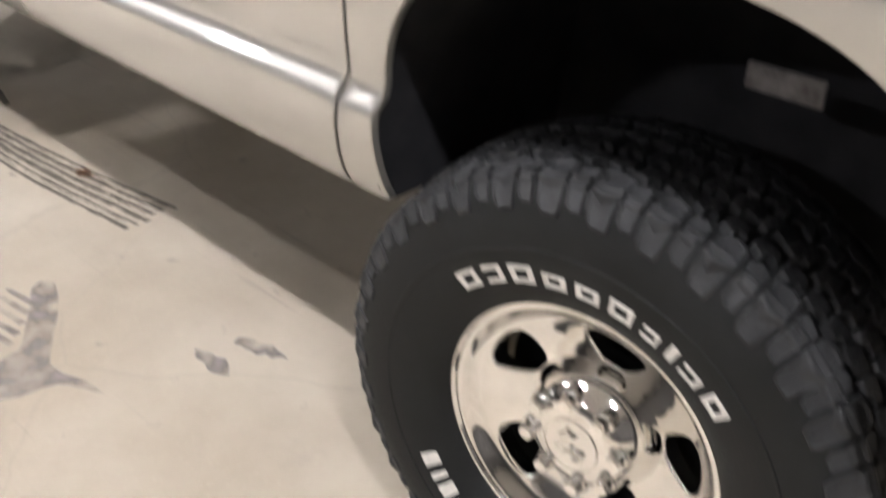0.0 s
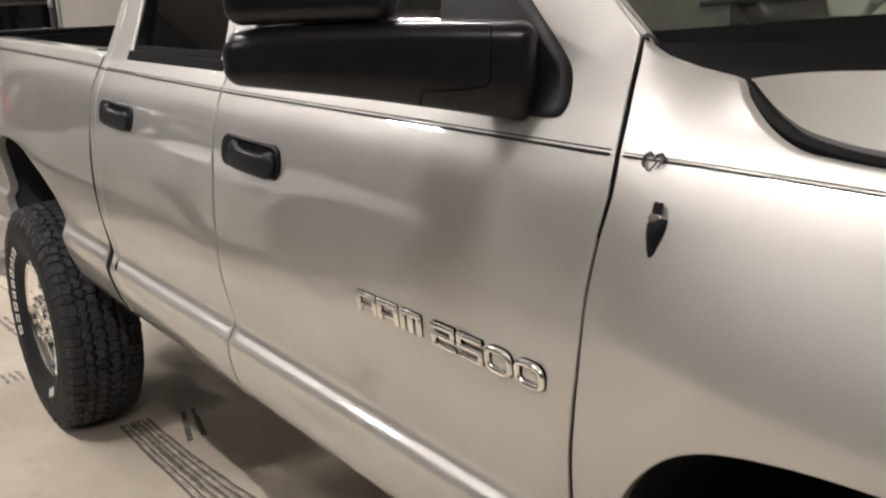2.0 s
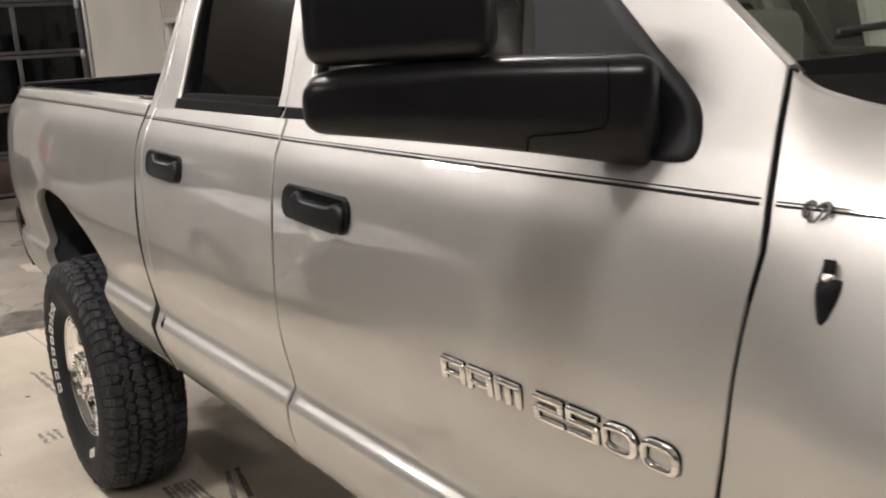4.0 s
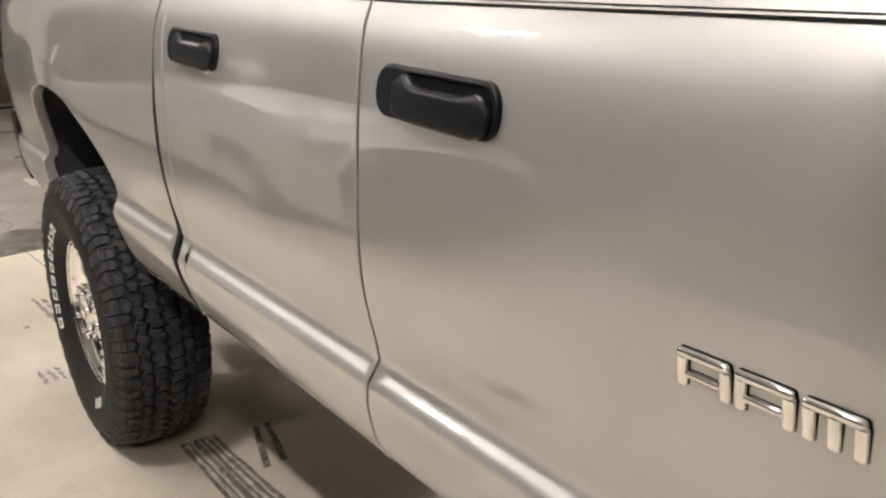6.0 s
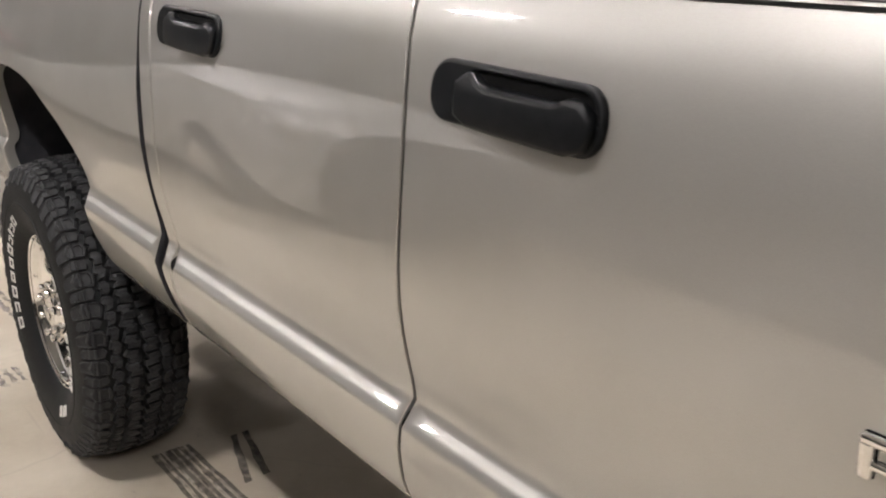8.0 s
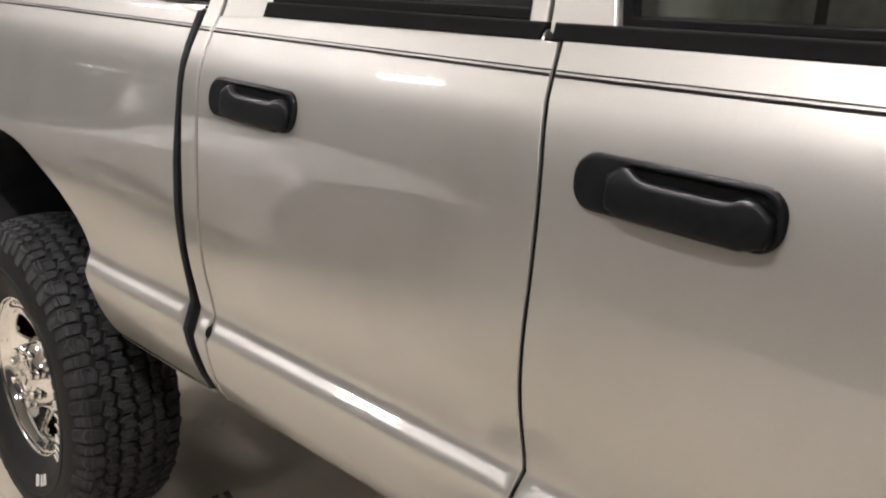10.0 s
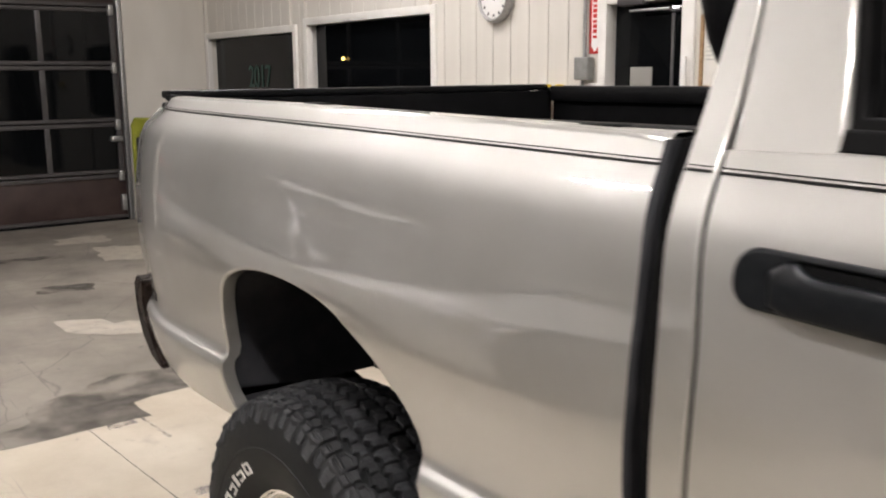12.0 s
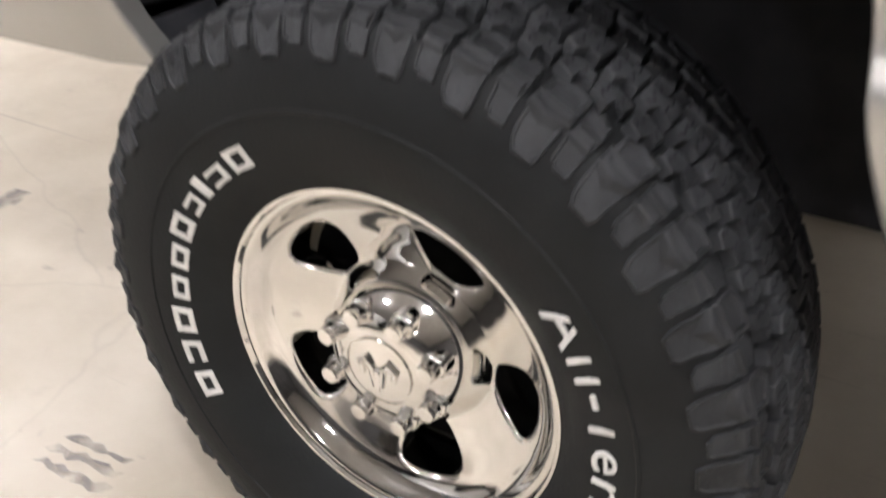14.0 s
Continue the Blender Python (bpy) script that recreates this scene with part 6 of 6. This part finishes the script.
box(bm, -0.005, 0.005, -0.018, -0.012, -0.026, 0.006, 0.002, 1)
keep_mesh("cap_emblem", bm, M_CHROME, "raised emblem shape on the cap")
nut = [(0.0185, 0.033), (0.0180, -0.001), (0.0160, -0.0045), (0.0135, -0.006), (0.0130, -0.017), (0.0110, -0.0225), (0.0, -0.024)]
for k in range(8):
    a = 2 * math.pi * (k + 0.5) / 8
    keep_mesh("lug_nut", lathe(bmesh.new(), nut, 16), M_CHROME, "chrome lug nut", pose(0.0775 * math.cos(a), 0.0, 0.0775 * math.sin(a)))


def sidewall_y(r):
    pr = sorted((q[0], q[1]) for q in tyre_profile() if q[1] < 0)
    return float(np.interp(r, [p[0] for p in pr], [p[1] for p in pr]))


def arc_block(r0, r1, a0, a1, hole=None):
    """A raised white block on the sidewall between two radii and two angles, with an open middle if asked."""
    bm = bmesh.new()

    def quad(ra, rb, aa, ab):
        n = 3
        rows = []
        for i in range(n + 1):
            a = aa + (ab - aa) * i / n
            col = []
            for r, dy in ((ra, 0.002), (ra, -0.0022), (rb, -0.0022), (rb, 0.002)):
                col.append(bm.verts.new((r * math.cos(a), sidewall_y(r) + dy + OFF, r * math.sin(a))))
            rows.append(col)
        for p, q in zip(rows, rows[1:]):
            for k in range(3):
                bm.faces.new((p[k], q[k], q[k + 1], p[k + 1]))
        bm.faces.new(rows[0])
        bm.faces.new(rows[-1][::-1])

    if hole is None:
        quad(r0, r1, a0, a1)
    else:
        dr, da = (r1 - r0) * 0.23, (a1 - a0) * 0.22
        quad(r0, r0 + dr, a0, a1)
        quad(r1 - dr, r1, a0, a1)
        quad(r0 + dr, r1 - dr, a0, a0 + da)
        if hole == "o":
            quad(r0 + dr, r1 - dr, a1 - da, a1)
    return bm


# plain white blocks in the place and size of the maker's name: 10 of them, and 2 further round
NAME = [("o", 6.4, 1.0), ("c", 5.6, 1.0), ("o", 6.6, 1.0), ("o", 6.2, 0.78), ("o", 6.2, 0.78), ("o", 6.2, 1.0), ("c", 4.6, 0.78), (None, 2.2, 1.0), ("c", 5.6, 0.78), ("o", 5.8, 1.0)]
a = radians(206.5)
for kind, w, h in NAME:
    keep_mesh("sidewall_shape", arc_block(0.287, 0.287 + 0.029 * h, a - radians(w * 1.12), a, kind), M_WHITE_RUBBER, "white raised shape on the sidewall")
    a -= radians(w * 1.26 + 2.2)
for a, w in ((radians(303), 4.5), (radians(296), 2.0), (radians(291), 4.5)):
    keep_mesh("sidewall_shape", arc_block(0.284, 0.316, a - radians(w), a, None), M_WHITE_RUBBER, "white raised shape on the sidewall")
# the plain words on the other side of the sidewall
a = radians(40)
for ch in "All-Terrain":
    me = text_mesh(ch, 0.060, 0.0016, 0.0, 1.15)
    me.materials.append(M_WHITE_RUBBER)
    wid = {"l": 3.2, "-": 4.0, "i": 2.8, "r": 4.8, "A": 8.5, "T": 6.4}.get(ch, 6.4)
    am = a - radians(wid / 2)
    r = 0.310
    m = Matrix.Translation((r * math.cos(am), sidewall_y(r) + OFF - 0.001, r * math.sin(am))) @ pose(0, 0, 0, 0, 90 - math.degrees(am), 0) @ pose(0, 0, 0, 90, 0, 0)
    parts_of_wheel.append(("sidewall_letter", me, "white raised letter", m))
    a -= radians(wid + 1.2)

wheel(0.026, 0.026, 0.471, 57, False, 4.6, 18)
wheel(-3.475, -0.050, 0.471, 0, False)
wheel(0.026, 1.974, 0.471, 20, True, 4.6)
wheel(-3.475, 2.050, 0.471, 140, True)

# ---------------------------------------------------------------- things along the wall
def lathe_z(bm, prof, seg=32):
    """Turns (radius, z) pairs about the z axis."""
    lathe(bm, prof, seg)
    for v in bm.verts:
        v.co = Vector((v.co.x, -v.co.z, v.co.y))
    return bm


def bm_mesh_panel(x0, x1, z0, z1, y):
    """Rows of small diamond openings, as short raised lozenges."""
    bm = bmesh.new()
    nx, nz = int((x1 - x0) / 0.022), int((z1 - z0) / 0.018)
    for i in range(nx):
        for j in range(nz):
            cx, cz = x0 + (i + 0.5 * (j % 2)) * 0.022, z0 + j * 0.018
            vs = [bm.verts.new((cx + a, y, cz + b)) for a, b in ((-0.006, 0), (0, -0.005), (0.006, 0), (0, 0.005))]
            ws2 = [bm.verts.new((v.co.x, y + 0.002, v.co.z)) for v in vs]
            bm.faces.new(vs)
            for k in range(4):
                bm.faces.new((vs[k], ws2[k], ws2[(k + 1) % 4], vs[(k + 1) % 4]))
    return bm


clock = thing("wall_clock", "round wall clock with a brushed silver rim", "clock", pose(-7.12, Y1 - 0.012, 2.19))
part("rim", lathe(bmesh.new(), [(0.0, 0.0), (0.165, 0.0), (0.175, -0.02), (0.172, -0.06), (0.160, -0.075), (0.148, -0.07), (0.146, -0.05)], 48), M_STEEL, clock, "brushed silver rim")
part("dial", lathe(bmesh.new(), [(0.148, -0.051), (0.0, -0.052)], 48), M_WHITE, clock, "white dial")
for k in range(12):
    a = 2 * math.pi * k / 12
    part("hour_mark", box(bmesh.new(), -0.007, 0.007, -0.056, -0.053, 0.112, 0.132), M_INK, clock, "dark hour bar", False, pose(0, 0, 0, 0, math.degrees(a), 0))
part("hour_hand", box(bmesh.new(), -0.005, 0.005, -0.058, -0.056, -0.02, 0.07), M_INK, clock, "black hand", False, pose(0, 0, 0, 0, -52, 0))
part("minute_hand", box(bmesh.new(), -0.0035, 0.0035, -0.060, -0.058, -0.02, 0.11), M_INK, clock, "black hand", False, pose(0, 0, 0, 0, -35, 0))

sign = thing("fire_sign", "tall narrow red and white arrow sign on the wall", "sign", pose(-6.135, Y1 - 0.012, 1.77))
part("plate", box(bmesh.new(), -0.055, 0.055, -0.006, 0.0, 0.0, 0.62, 0.002), M_RED, sign, "red plate")
bm = bmesh.new()
vs = [bm.verts.new((x, -0.009, z)) for x, z in ((0, 0.012), (0.040, 0.06), (0.030, 0.06), (0.030, 0.60), (-0.030, 0.60), (-0.030, 0.06), (-0.040, 0.06))]
f = bm.faces.new(vs)
r = bmesh.ops.extrude_face_region(bm, geom=[f])
for e in r["geom"]:
    if isinstance(e, bmesh.types.BMVert):
        e.co.y += 0.002
part("arrow", bm, M_WHITE, sign, "white down arrow", False)
for k in range(15):
    part("bar", box(bmesh.new(), -0.017, 0.017, -0.0115, -0.0095, 0.10 + 0.033 * k, 0.118 + 0.033 * k + (0.006 if k % 3 else 0)), M_RED, sign, "red bar of unreadable writing", False)

jb = thing("junction_box", "grey electrical box with conduit on the wall", "electrical box", pose(-6.21, Y1 - 0.012, 1.60))
part("box", box(bmesh.new(), -0.055, 0.075, -0.075, 0.0, 0.0, 0.15, 0.012, 3), M_GREY_BOX, jb)
part("conduit", tube(bmesh.new(), [(0.0, -0.025, 0.15), (0.0, -0.025, CEIL - 1.62)], 0.014, 12), M_STEEL, jb, "galvanised conduit")
part("conduit", tube(bmesh.new(), [(-0.02, -0.025, 0.0), (-0.02, -0.025, -0.4)], 0.012, 12), M_STEEL, jb, "galvanised conduit")
sw = thing("wall_outlet", "white plastic outlet plate on the wall", "outlet", pose(-6.13, Y1 - 0.012, 1.44))
part("plate", box(bmesh.new(), -0.05, 0.05, -0.02, 0.0, 0.0, 0.14, 0.004), M_WHITE, sw)
part("switch", box(bmesh.new(), -0.012, 0.012, -0.03, -0.02, 0.05, 0.09, 0.003), M_GREY_BOX, sw)

pf = thing("picture_frame", "pale notice sheet in a wooden wall frame", "picture frame", pose(-5.085, Y1 - 0.012, 1.545))
for q in ((-0.19, -0.168, 0, 0.43), (0.168, 0.19, 0, 0.43), (-0.168, 0.168, 0, 0.022), (-0.168, 0.168, 0.408, 0.43)):
    part("frame_side", box(bmesh.new(), q[0], q[1], -0.025, 0.0, q[2], q[3], 0.004), M_WOOD, pf, "oak frame moulding")
part("sheet", box(bmesh.new(), -0.167, 0.167, -0.012, -0.004, 0.023, 0.407), M_PAPER, pf, "pale printed sheet", False)
for k in range(9):
    part("bar", box(bmesh.new(), -0.15, -0.02 + 0.03 * (k % 3), -0.0135, -0.0122, 0.17 + 0.024 * k, 0.173 + 0.024 * k), M_GREY_BOX, pf, "bar of unreadable writing", False)
tm = thing("wall_thermometer", "slim white plastic strip hung on the door frame", "thermometer", pose(-5.375, Y1 - 0.045, 1.50))
part("strip", box(bmesh.new(), -0.02, 0.02, -0.015, 0.0, 0.0, 0.24, 0.005), M_WHITE, tm)
yc = thing("yellow_clamp", "pair of small yellow plastic clips on a ledge", "clamp", pose(-6.50, Y1 - 0.02, 1.495))
for dx in (-0.06, 0.06):
    part("clip", box(bmesh.new(), dx - 0.024, dx + 0.024, -0.05, 0.0, 0.0, 0.075, 0.01, 2), M_YELLOW, yc)
part("ledge", box(bmesh.new(), -0.16, 0.16, -0.07, 0.008, -0.03, 0.0, 0.004), M_TRIM, yc)

# lime stretcher board leaning in the corner, and a pole beside it
bm_out = [(-0.19, 0.0), (0.19, 0.0), (0.20, 0.05), (0.20, 1.12), (0.16, 1.20), (-0.16, 1.20), (-0.20, 1.12), (-0.20, 0.05)]
sl_holes = [rounded(-0.155, -0.085, 0.70, 0.98, 0.03), rounded(0.05, 0.13, 0.55, 1.10, 0.03), rounded(-0.155, -0.085, 0.54, 0.62, 0.03),
            rounded(-0.125, -0.055, 0.36, 0.43, 0.034), rounded(0.055, 0.125, 0.34, 0.45, 0.034), rounded(-0.125, -0.055, 0.09, 0.16, 0.034), rounded(0.055, 0.125, 0.08, 0.18, 0.034)]
bo = thing("lime_board", "lime plastic board with dark holes leaning in the corner", "plastic board", pose(-12.36, 2.88, 0.0) @ pose(0, 0, 0, 0, 0, 66) @ pose(0, 0, 0, 6, 0, 0))
d = skin(dense(bm_out, 0.04), lambda x, z: -0.03 - 0.02 * np.exp(-((x / 0.08) ** 2)) + 0.006 * np.sin(z * 14), xcols(-0.2, 0.2, 0.03), np.linspace(0, 1.2, 30), 0.015, 0.05, [dense(h, 0.02) for h in sl_holes], 0.006, 0.03)
skin_part("panel", d, M_LIME, bo, "lime moulded face")
part("backing", box(bmesh.new(), -0.17, 0.17, 0.004, 0.02, 0.03, 1.15), M_INK, bo, "dark back", False)
po = thing("leaning_pole", "thin grey pole leaning in the corner", "pole", pose(-12.45, 3.30, 0.0))
part("shaft", tube(bmesh.new(), [(0, 0, 0.0), (-0.03, 0.06, 1.45)], 0.014, 10), M_STEEL, po)

part("clip", box(bmesh.new(), -0.10, -0.02, -0.03, 0.0, 0.432, 0.475, 0.008), M_INK, pf, "black clip on top of the frame")
for dx in (-5.165, -5.09):
    dp = thing("wall_dispenser", "small white wall dispenser with a dark front", "dispenser", pose(dx, Y1 - 0.012, 1.46), "dispensers on the wall")
    part("body", box(bmesh.new(), -0.033, 0.033, -0.07, 0.0, 0.0, 0.085, 0.012, 3), M_WHITE, dp)
    part("front", box(bmesh.new(), -0.012, 0.018, -0.074, -0.069, 0.025, 0.06, 0.003), M_INK, dp, "dark square front")

# black rack with a slanted end beside the notice
rk = thing("black_rack", "black metal rack with a slanted end by the wall", "rack", pose(0, 0, 0))
pr = [(-4.94, 0.0), (-4.94, 1.05), (-4.655, 1.50), (-4.51, 1.78), (-4.31, 2.25), (-3.65, 2.25), (-3.65, 0.0)]
bm = bmesh.new()
va = [bm.verts.new((x, Y1 - 0.32, z)) for x, z in pr]
vb = [bm.verts.new((x, Y1 - 0.02, z)) for x, z in pr]
bm.faces.new(va)
bm.faces.new(vb[::-1])
for i in range(len(pr)):
    j = (i + 1) % len(pr)
    bm.faces.new((va[i], vb[i], vb[j], va[j]))
part("body", bm, M_DARK_PANEL, rk, "black sheet metal body", False)
for z in (1.62, 1.80, 1.98):
    part("shelf_edge", box(bmesh.new(), -4.49 + (z - 1.62) * 0.45, -3.66, Y1 - 0.335, Y1 - 0.322, z, z + 0.012, 0.002), M_GFRAME, rk, "grey shelf edge")
part("mesh_panel", bm_mesh_panel(-4.30, -4.06, 1.66, 1.84, Y1 - 0.324), M_STEEL, rk, "pale diamond mesh")
part("mesh_panel", bm_mesh_panel(-4.34, -4.12, 1.56, 1.62, Y1 - 0.324), M_STEEL, rk, "pale diamond mesh")

# black drum standing in the bed behind the cab
dm = thing("black_drum", "tall black plastic drum standing in the truck bed", "drum", pose(-2.675, 0.61, 1.25))
part("shell", lathe_z(bmesh.new(), [(0.0, 0.0), (0.10, 0.0), (0.11, 0.02), (0.11, 0.33), (0.115, 0.37), (0.15, 0.45), (0.168, 0.53), (0.17, 0.80), (0.15, 0.90), (0.10, 0.95), (0.098, 0.96)], 40), M_BEDLINER, dm)
part("lid", lathe_z(bmesh.new(), [(0.0, 0.99), (0.09, 0.99), (0.097, 0.982), (0.097, 0.962), (0.0, 0.962)], 32), M_BLACK, dm, "black screw lid")
for hz in (0.12, 0.26):
    part("hoop", lathe_z(bmesh.new(), [(0.109, hz), (0.115, hz + 0.004), (0.115, hz + 0.016), (0.109, hz + 0.02)], 40), M_BLACK, dm, "moulded hoop")

# red workbench with bottles against the end wall
wb = thing("workbench", "workbench with a red edge and a dark cupboard below", "workbench", pose(X0 + 0.02, -3.3, 0))
part("worktop", box(bmesh.new(), 0.0, 0.6, -1.5, 1.5, 0.95, 1.0, 0.006), M_DARK_PANEL, wb, "dark worktop")
part("edge", box(bmesh.new(), 0.602, 0.625, -1.5, 1.5, 0.93, 1.01, 0.006), M_RED, wb, "red front edge")
part("cupboard", box(bmesh.new(), 0.03, 0.55, -1.45, 1.45, 0.0, 0.945, 0.01), M_DARK_PANEL, wb, "dark cupboard body")
part("back_shelf", box(bmesh.new(), 0.0, 0.25, -1.5, 1.5, 1.60, 1.66, 0.004), M_RED, wb, "red wall shelf")
rb = random.Random(12)
for k in range(9):
    y = -4.6 + 0.32 * k + rb.uniform(-0.06, 0.06)
    up = k % 2 == 0
    h = rb.uniform(0.20, 0.30)
    bt = thing("bottle", "pale plastic bottle standing on the workbench" if not up else "pale plastic bottle standing on the wall shelf", "bottle", pose(X0 + (0.14 if up else 0.35), y, 1.662 if up else 1.002))
    part("body", lathe_z(bmesh.new(), [(0.0, 0.0), (0.05, 0.0), (0.055, 0.01), (0.055, 0.62 * h), (0.045, 0.75 * h), (0.018, 0.86 * h), (0.0, 0.86 * h)], 20), M_WHITE, bt, "pale bottle body")
    part("cap", lathe_z(bmesh.new(), [(0.0, 0.862 * h), (0.02, 0.862 * h), (0.02, h), (0.0, h)], 16), M_RED if k % 3 == 0 else M_YELLOW if k % 3 == 1 else M_INK, bt, "coloured cap")

# ---------------------------------------------------------------- parked car behind the camera, mirrored in the truck's paint
car = thing("parked_car", "tall pale silver car parked nose-on beside the truck", "car", pose(-4.28, -2.12, 0) @ Matrix.Diagonal((1.05, 1.0, 1.12, 1.0)))
CAR_TOP = smooth_line([0.0, 0.10, 0.35, 1.15, 1.25, 1.9, 2.3, 3.0, 3.5, 4.1, 4.4], [0.86, 1.00, 1.08, 1.17, 1.20, 1.64, 1.71, 1.70, 1.66, 1.30, 1.00])
CAR_HOOD = smooth_line([0.0, 0.10, 0.35, 1.15, 2.0, 3.4, 4.1, 4.4], [0.86, 1.00, 1.08, 1.16, 1.17, 1.18, 1.17, 1.00])
CAR_WIDE = smooth_line([0.0, 0.12, 0.45, 1.2, 3.2, 4.1, 4.4], [0.62, 0.78, 0.88, 0.91, 0.91, 0.86, 0.74])


def car_shell(lo, hi, n, grid):
    """A lofted half-open shell: grid(u, v) gives points from one sill over the top to the other."""
    bm = bmesh.new()
    rows = []
    for i in range(n + 1):
        d = lo + (hi - lo) * i / n
        rows.append([bm.verts.new(grid(d, 2 * j / 24 - 1)) for j in range(25)])
    for p, q in zip(rows, rows[1:]):
        for j in range(24):
            bm.faces.new((p[j], p[j + 1], q[j + 1], q[j]))
    return bm


def car_body(d, v):
    w, top = float(CAR_WIDE(d)), float(CAR_HOOD(d))
    a = abs(v)
    if a > 0.6:
        t = (a - 0.6) / 0.4
        y, z = w * (1 - 0.06 * t * t - 0.04 * (1 - t) ** 3), 0.86 * top + (0.24 - 0.86 * top) * t
    else:
        t = a / 0.6
        y, z = w * 0.96 * t, top - 0.14 * top * t**5
    for wx in (0.85, 3.55):
        if a > 0.6 and abs(d - wx) < 0.36:
            z = max(z, 0.32 + math.sqrt(max(0.0, 0.36**2 - (d - wx) ** 2)))
    return (-d, math.copysign(y, v), z)


def car_cabin(d, v):
    w, top, base = float(CAR_WIDE(d)) * 0.93, float(CAR_TOP(d)), float(CAR_HOOD(d)) - 0.03
    a = abs(v)
    t = min(1.0, a / 0.65)
    y = w * (0.74 * t if a < 0.65 else 0.74 + 0.24 * (a - 0.65) / 0.35)
    z = top - 0.05 * t**4 if a < 0.65 else top - 0.05 + (base - top + 0.05) * (a - 0.65) / 0.35
    return (-d, math.copysign(y, v), max(base, z))


M_CAR_GLASS = material("dark_car_glass", (0.006, 0.007, 0.008), 0.32, spec=0.25)
M_CAR = material("pale_silver_paint", (0.56, 0.56, 0.55), 0.45, 0.35, 0.5, 0.22)
vary(M_CAR, (0.53, 0.53, 0.52), (0.59, 0.59, 0.58), 500.0, 2.0)
part("body", car_shell(0.0, 4.4, 44, car_body), M_CAR, car, "pale silver car body")
part("cabin", car_shell(1.15, 4.15, 30, car_cabin), M_CAR_GLASS, car, "dark glazed cabin")
roof_pts = car_shell(1.95, 3.35, 14, lambda d, v: (-d, 0.70 * float(CAR_WIDE(d)) * v, float(CAR_TOP(d)) + 0.012 - 0.05 * abs(v) ** 4))
part("roof", roof_pts, M_CAR, car, "pale silver roof")
# bumper and grille take a black that paints the car front's own shade
part("nose", box(bmesh.new(), -0.14, 0.02, -0.66, 0.66, 0.26, 0.62, 0.05, 4), M_DARK_PANEL, car, "bumper coloured dark for the nose's own shade")
part("grille", box(bmesh.new(), -0.06, 0.03, -0.40, 0.40, 0.66, 0.86, 0.02, 3), M_DARK_PANEL, car, "grille coloured dark for the nose's own shade")
for sy in (-1, 1):
    part("headlight", box(bmesh.new(), -0.30, -0.02, sy * 0.60 - 0.16, sy * 0.60 + 0.16, 0.70, 0.86, 0.04, 4), M_STEEL, car, "bright headlight")
    for wx in (-0.85, -3.55):
        wy = sy * 0.80
        tyre = part("tyre", lathe(bmesh.new(), [(0.20, -0.10), (0.29, -0.11), (0.325, -0.09), (0.33, 0.0), (0.325, 0.09), (0.29, 0.11), (0.20, 0.10)], 40), M_RUBBER, car, "black tyre", at=pose(wx, wy, 0.33))
        part("rim", lathe(bmesh.new(), [(0.0, -0.085), (0.05, -0.09), (0.08, -0.07), (0.17, -0.08), (0.20, -0.10), (0.205, 0.0), (0.20, 0.10), (0.17, 0.08), (0.08, 0.07), (0.05, 0.09), (0.0, 0.085)], 32), M_CHROME, tyre, "chrome rim")
part("underside", box(bmesh.new(), -4.25, -0.15, -0.74, 0.74, 0.20, 0.30, 0.02), M_LINER, car, "dark underside")
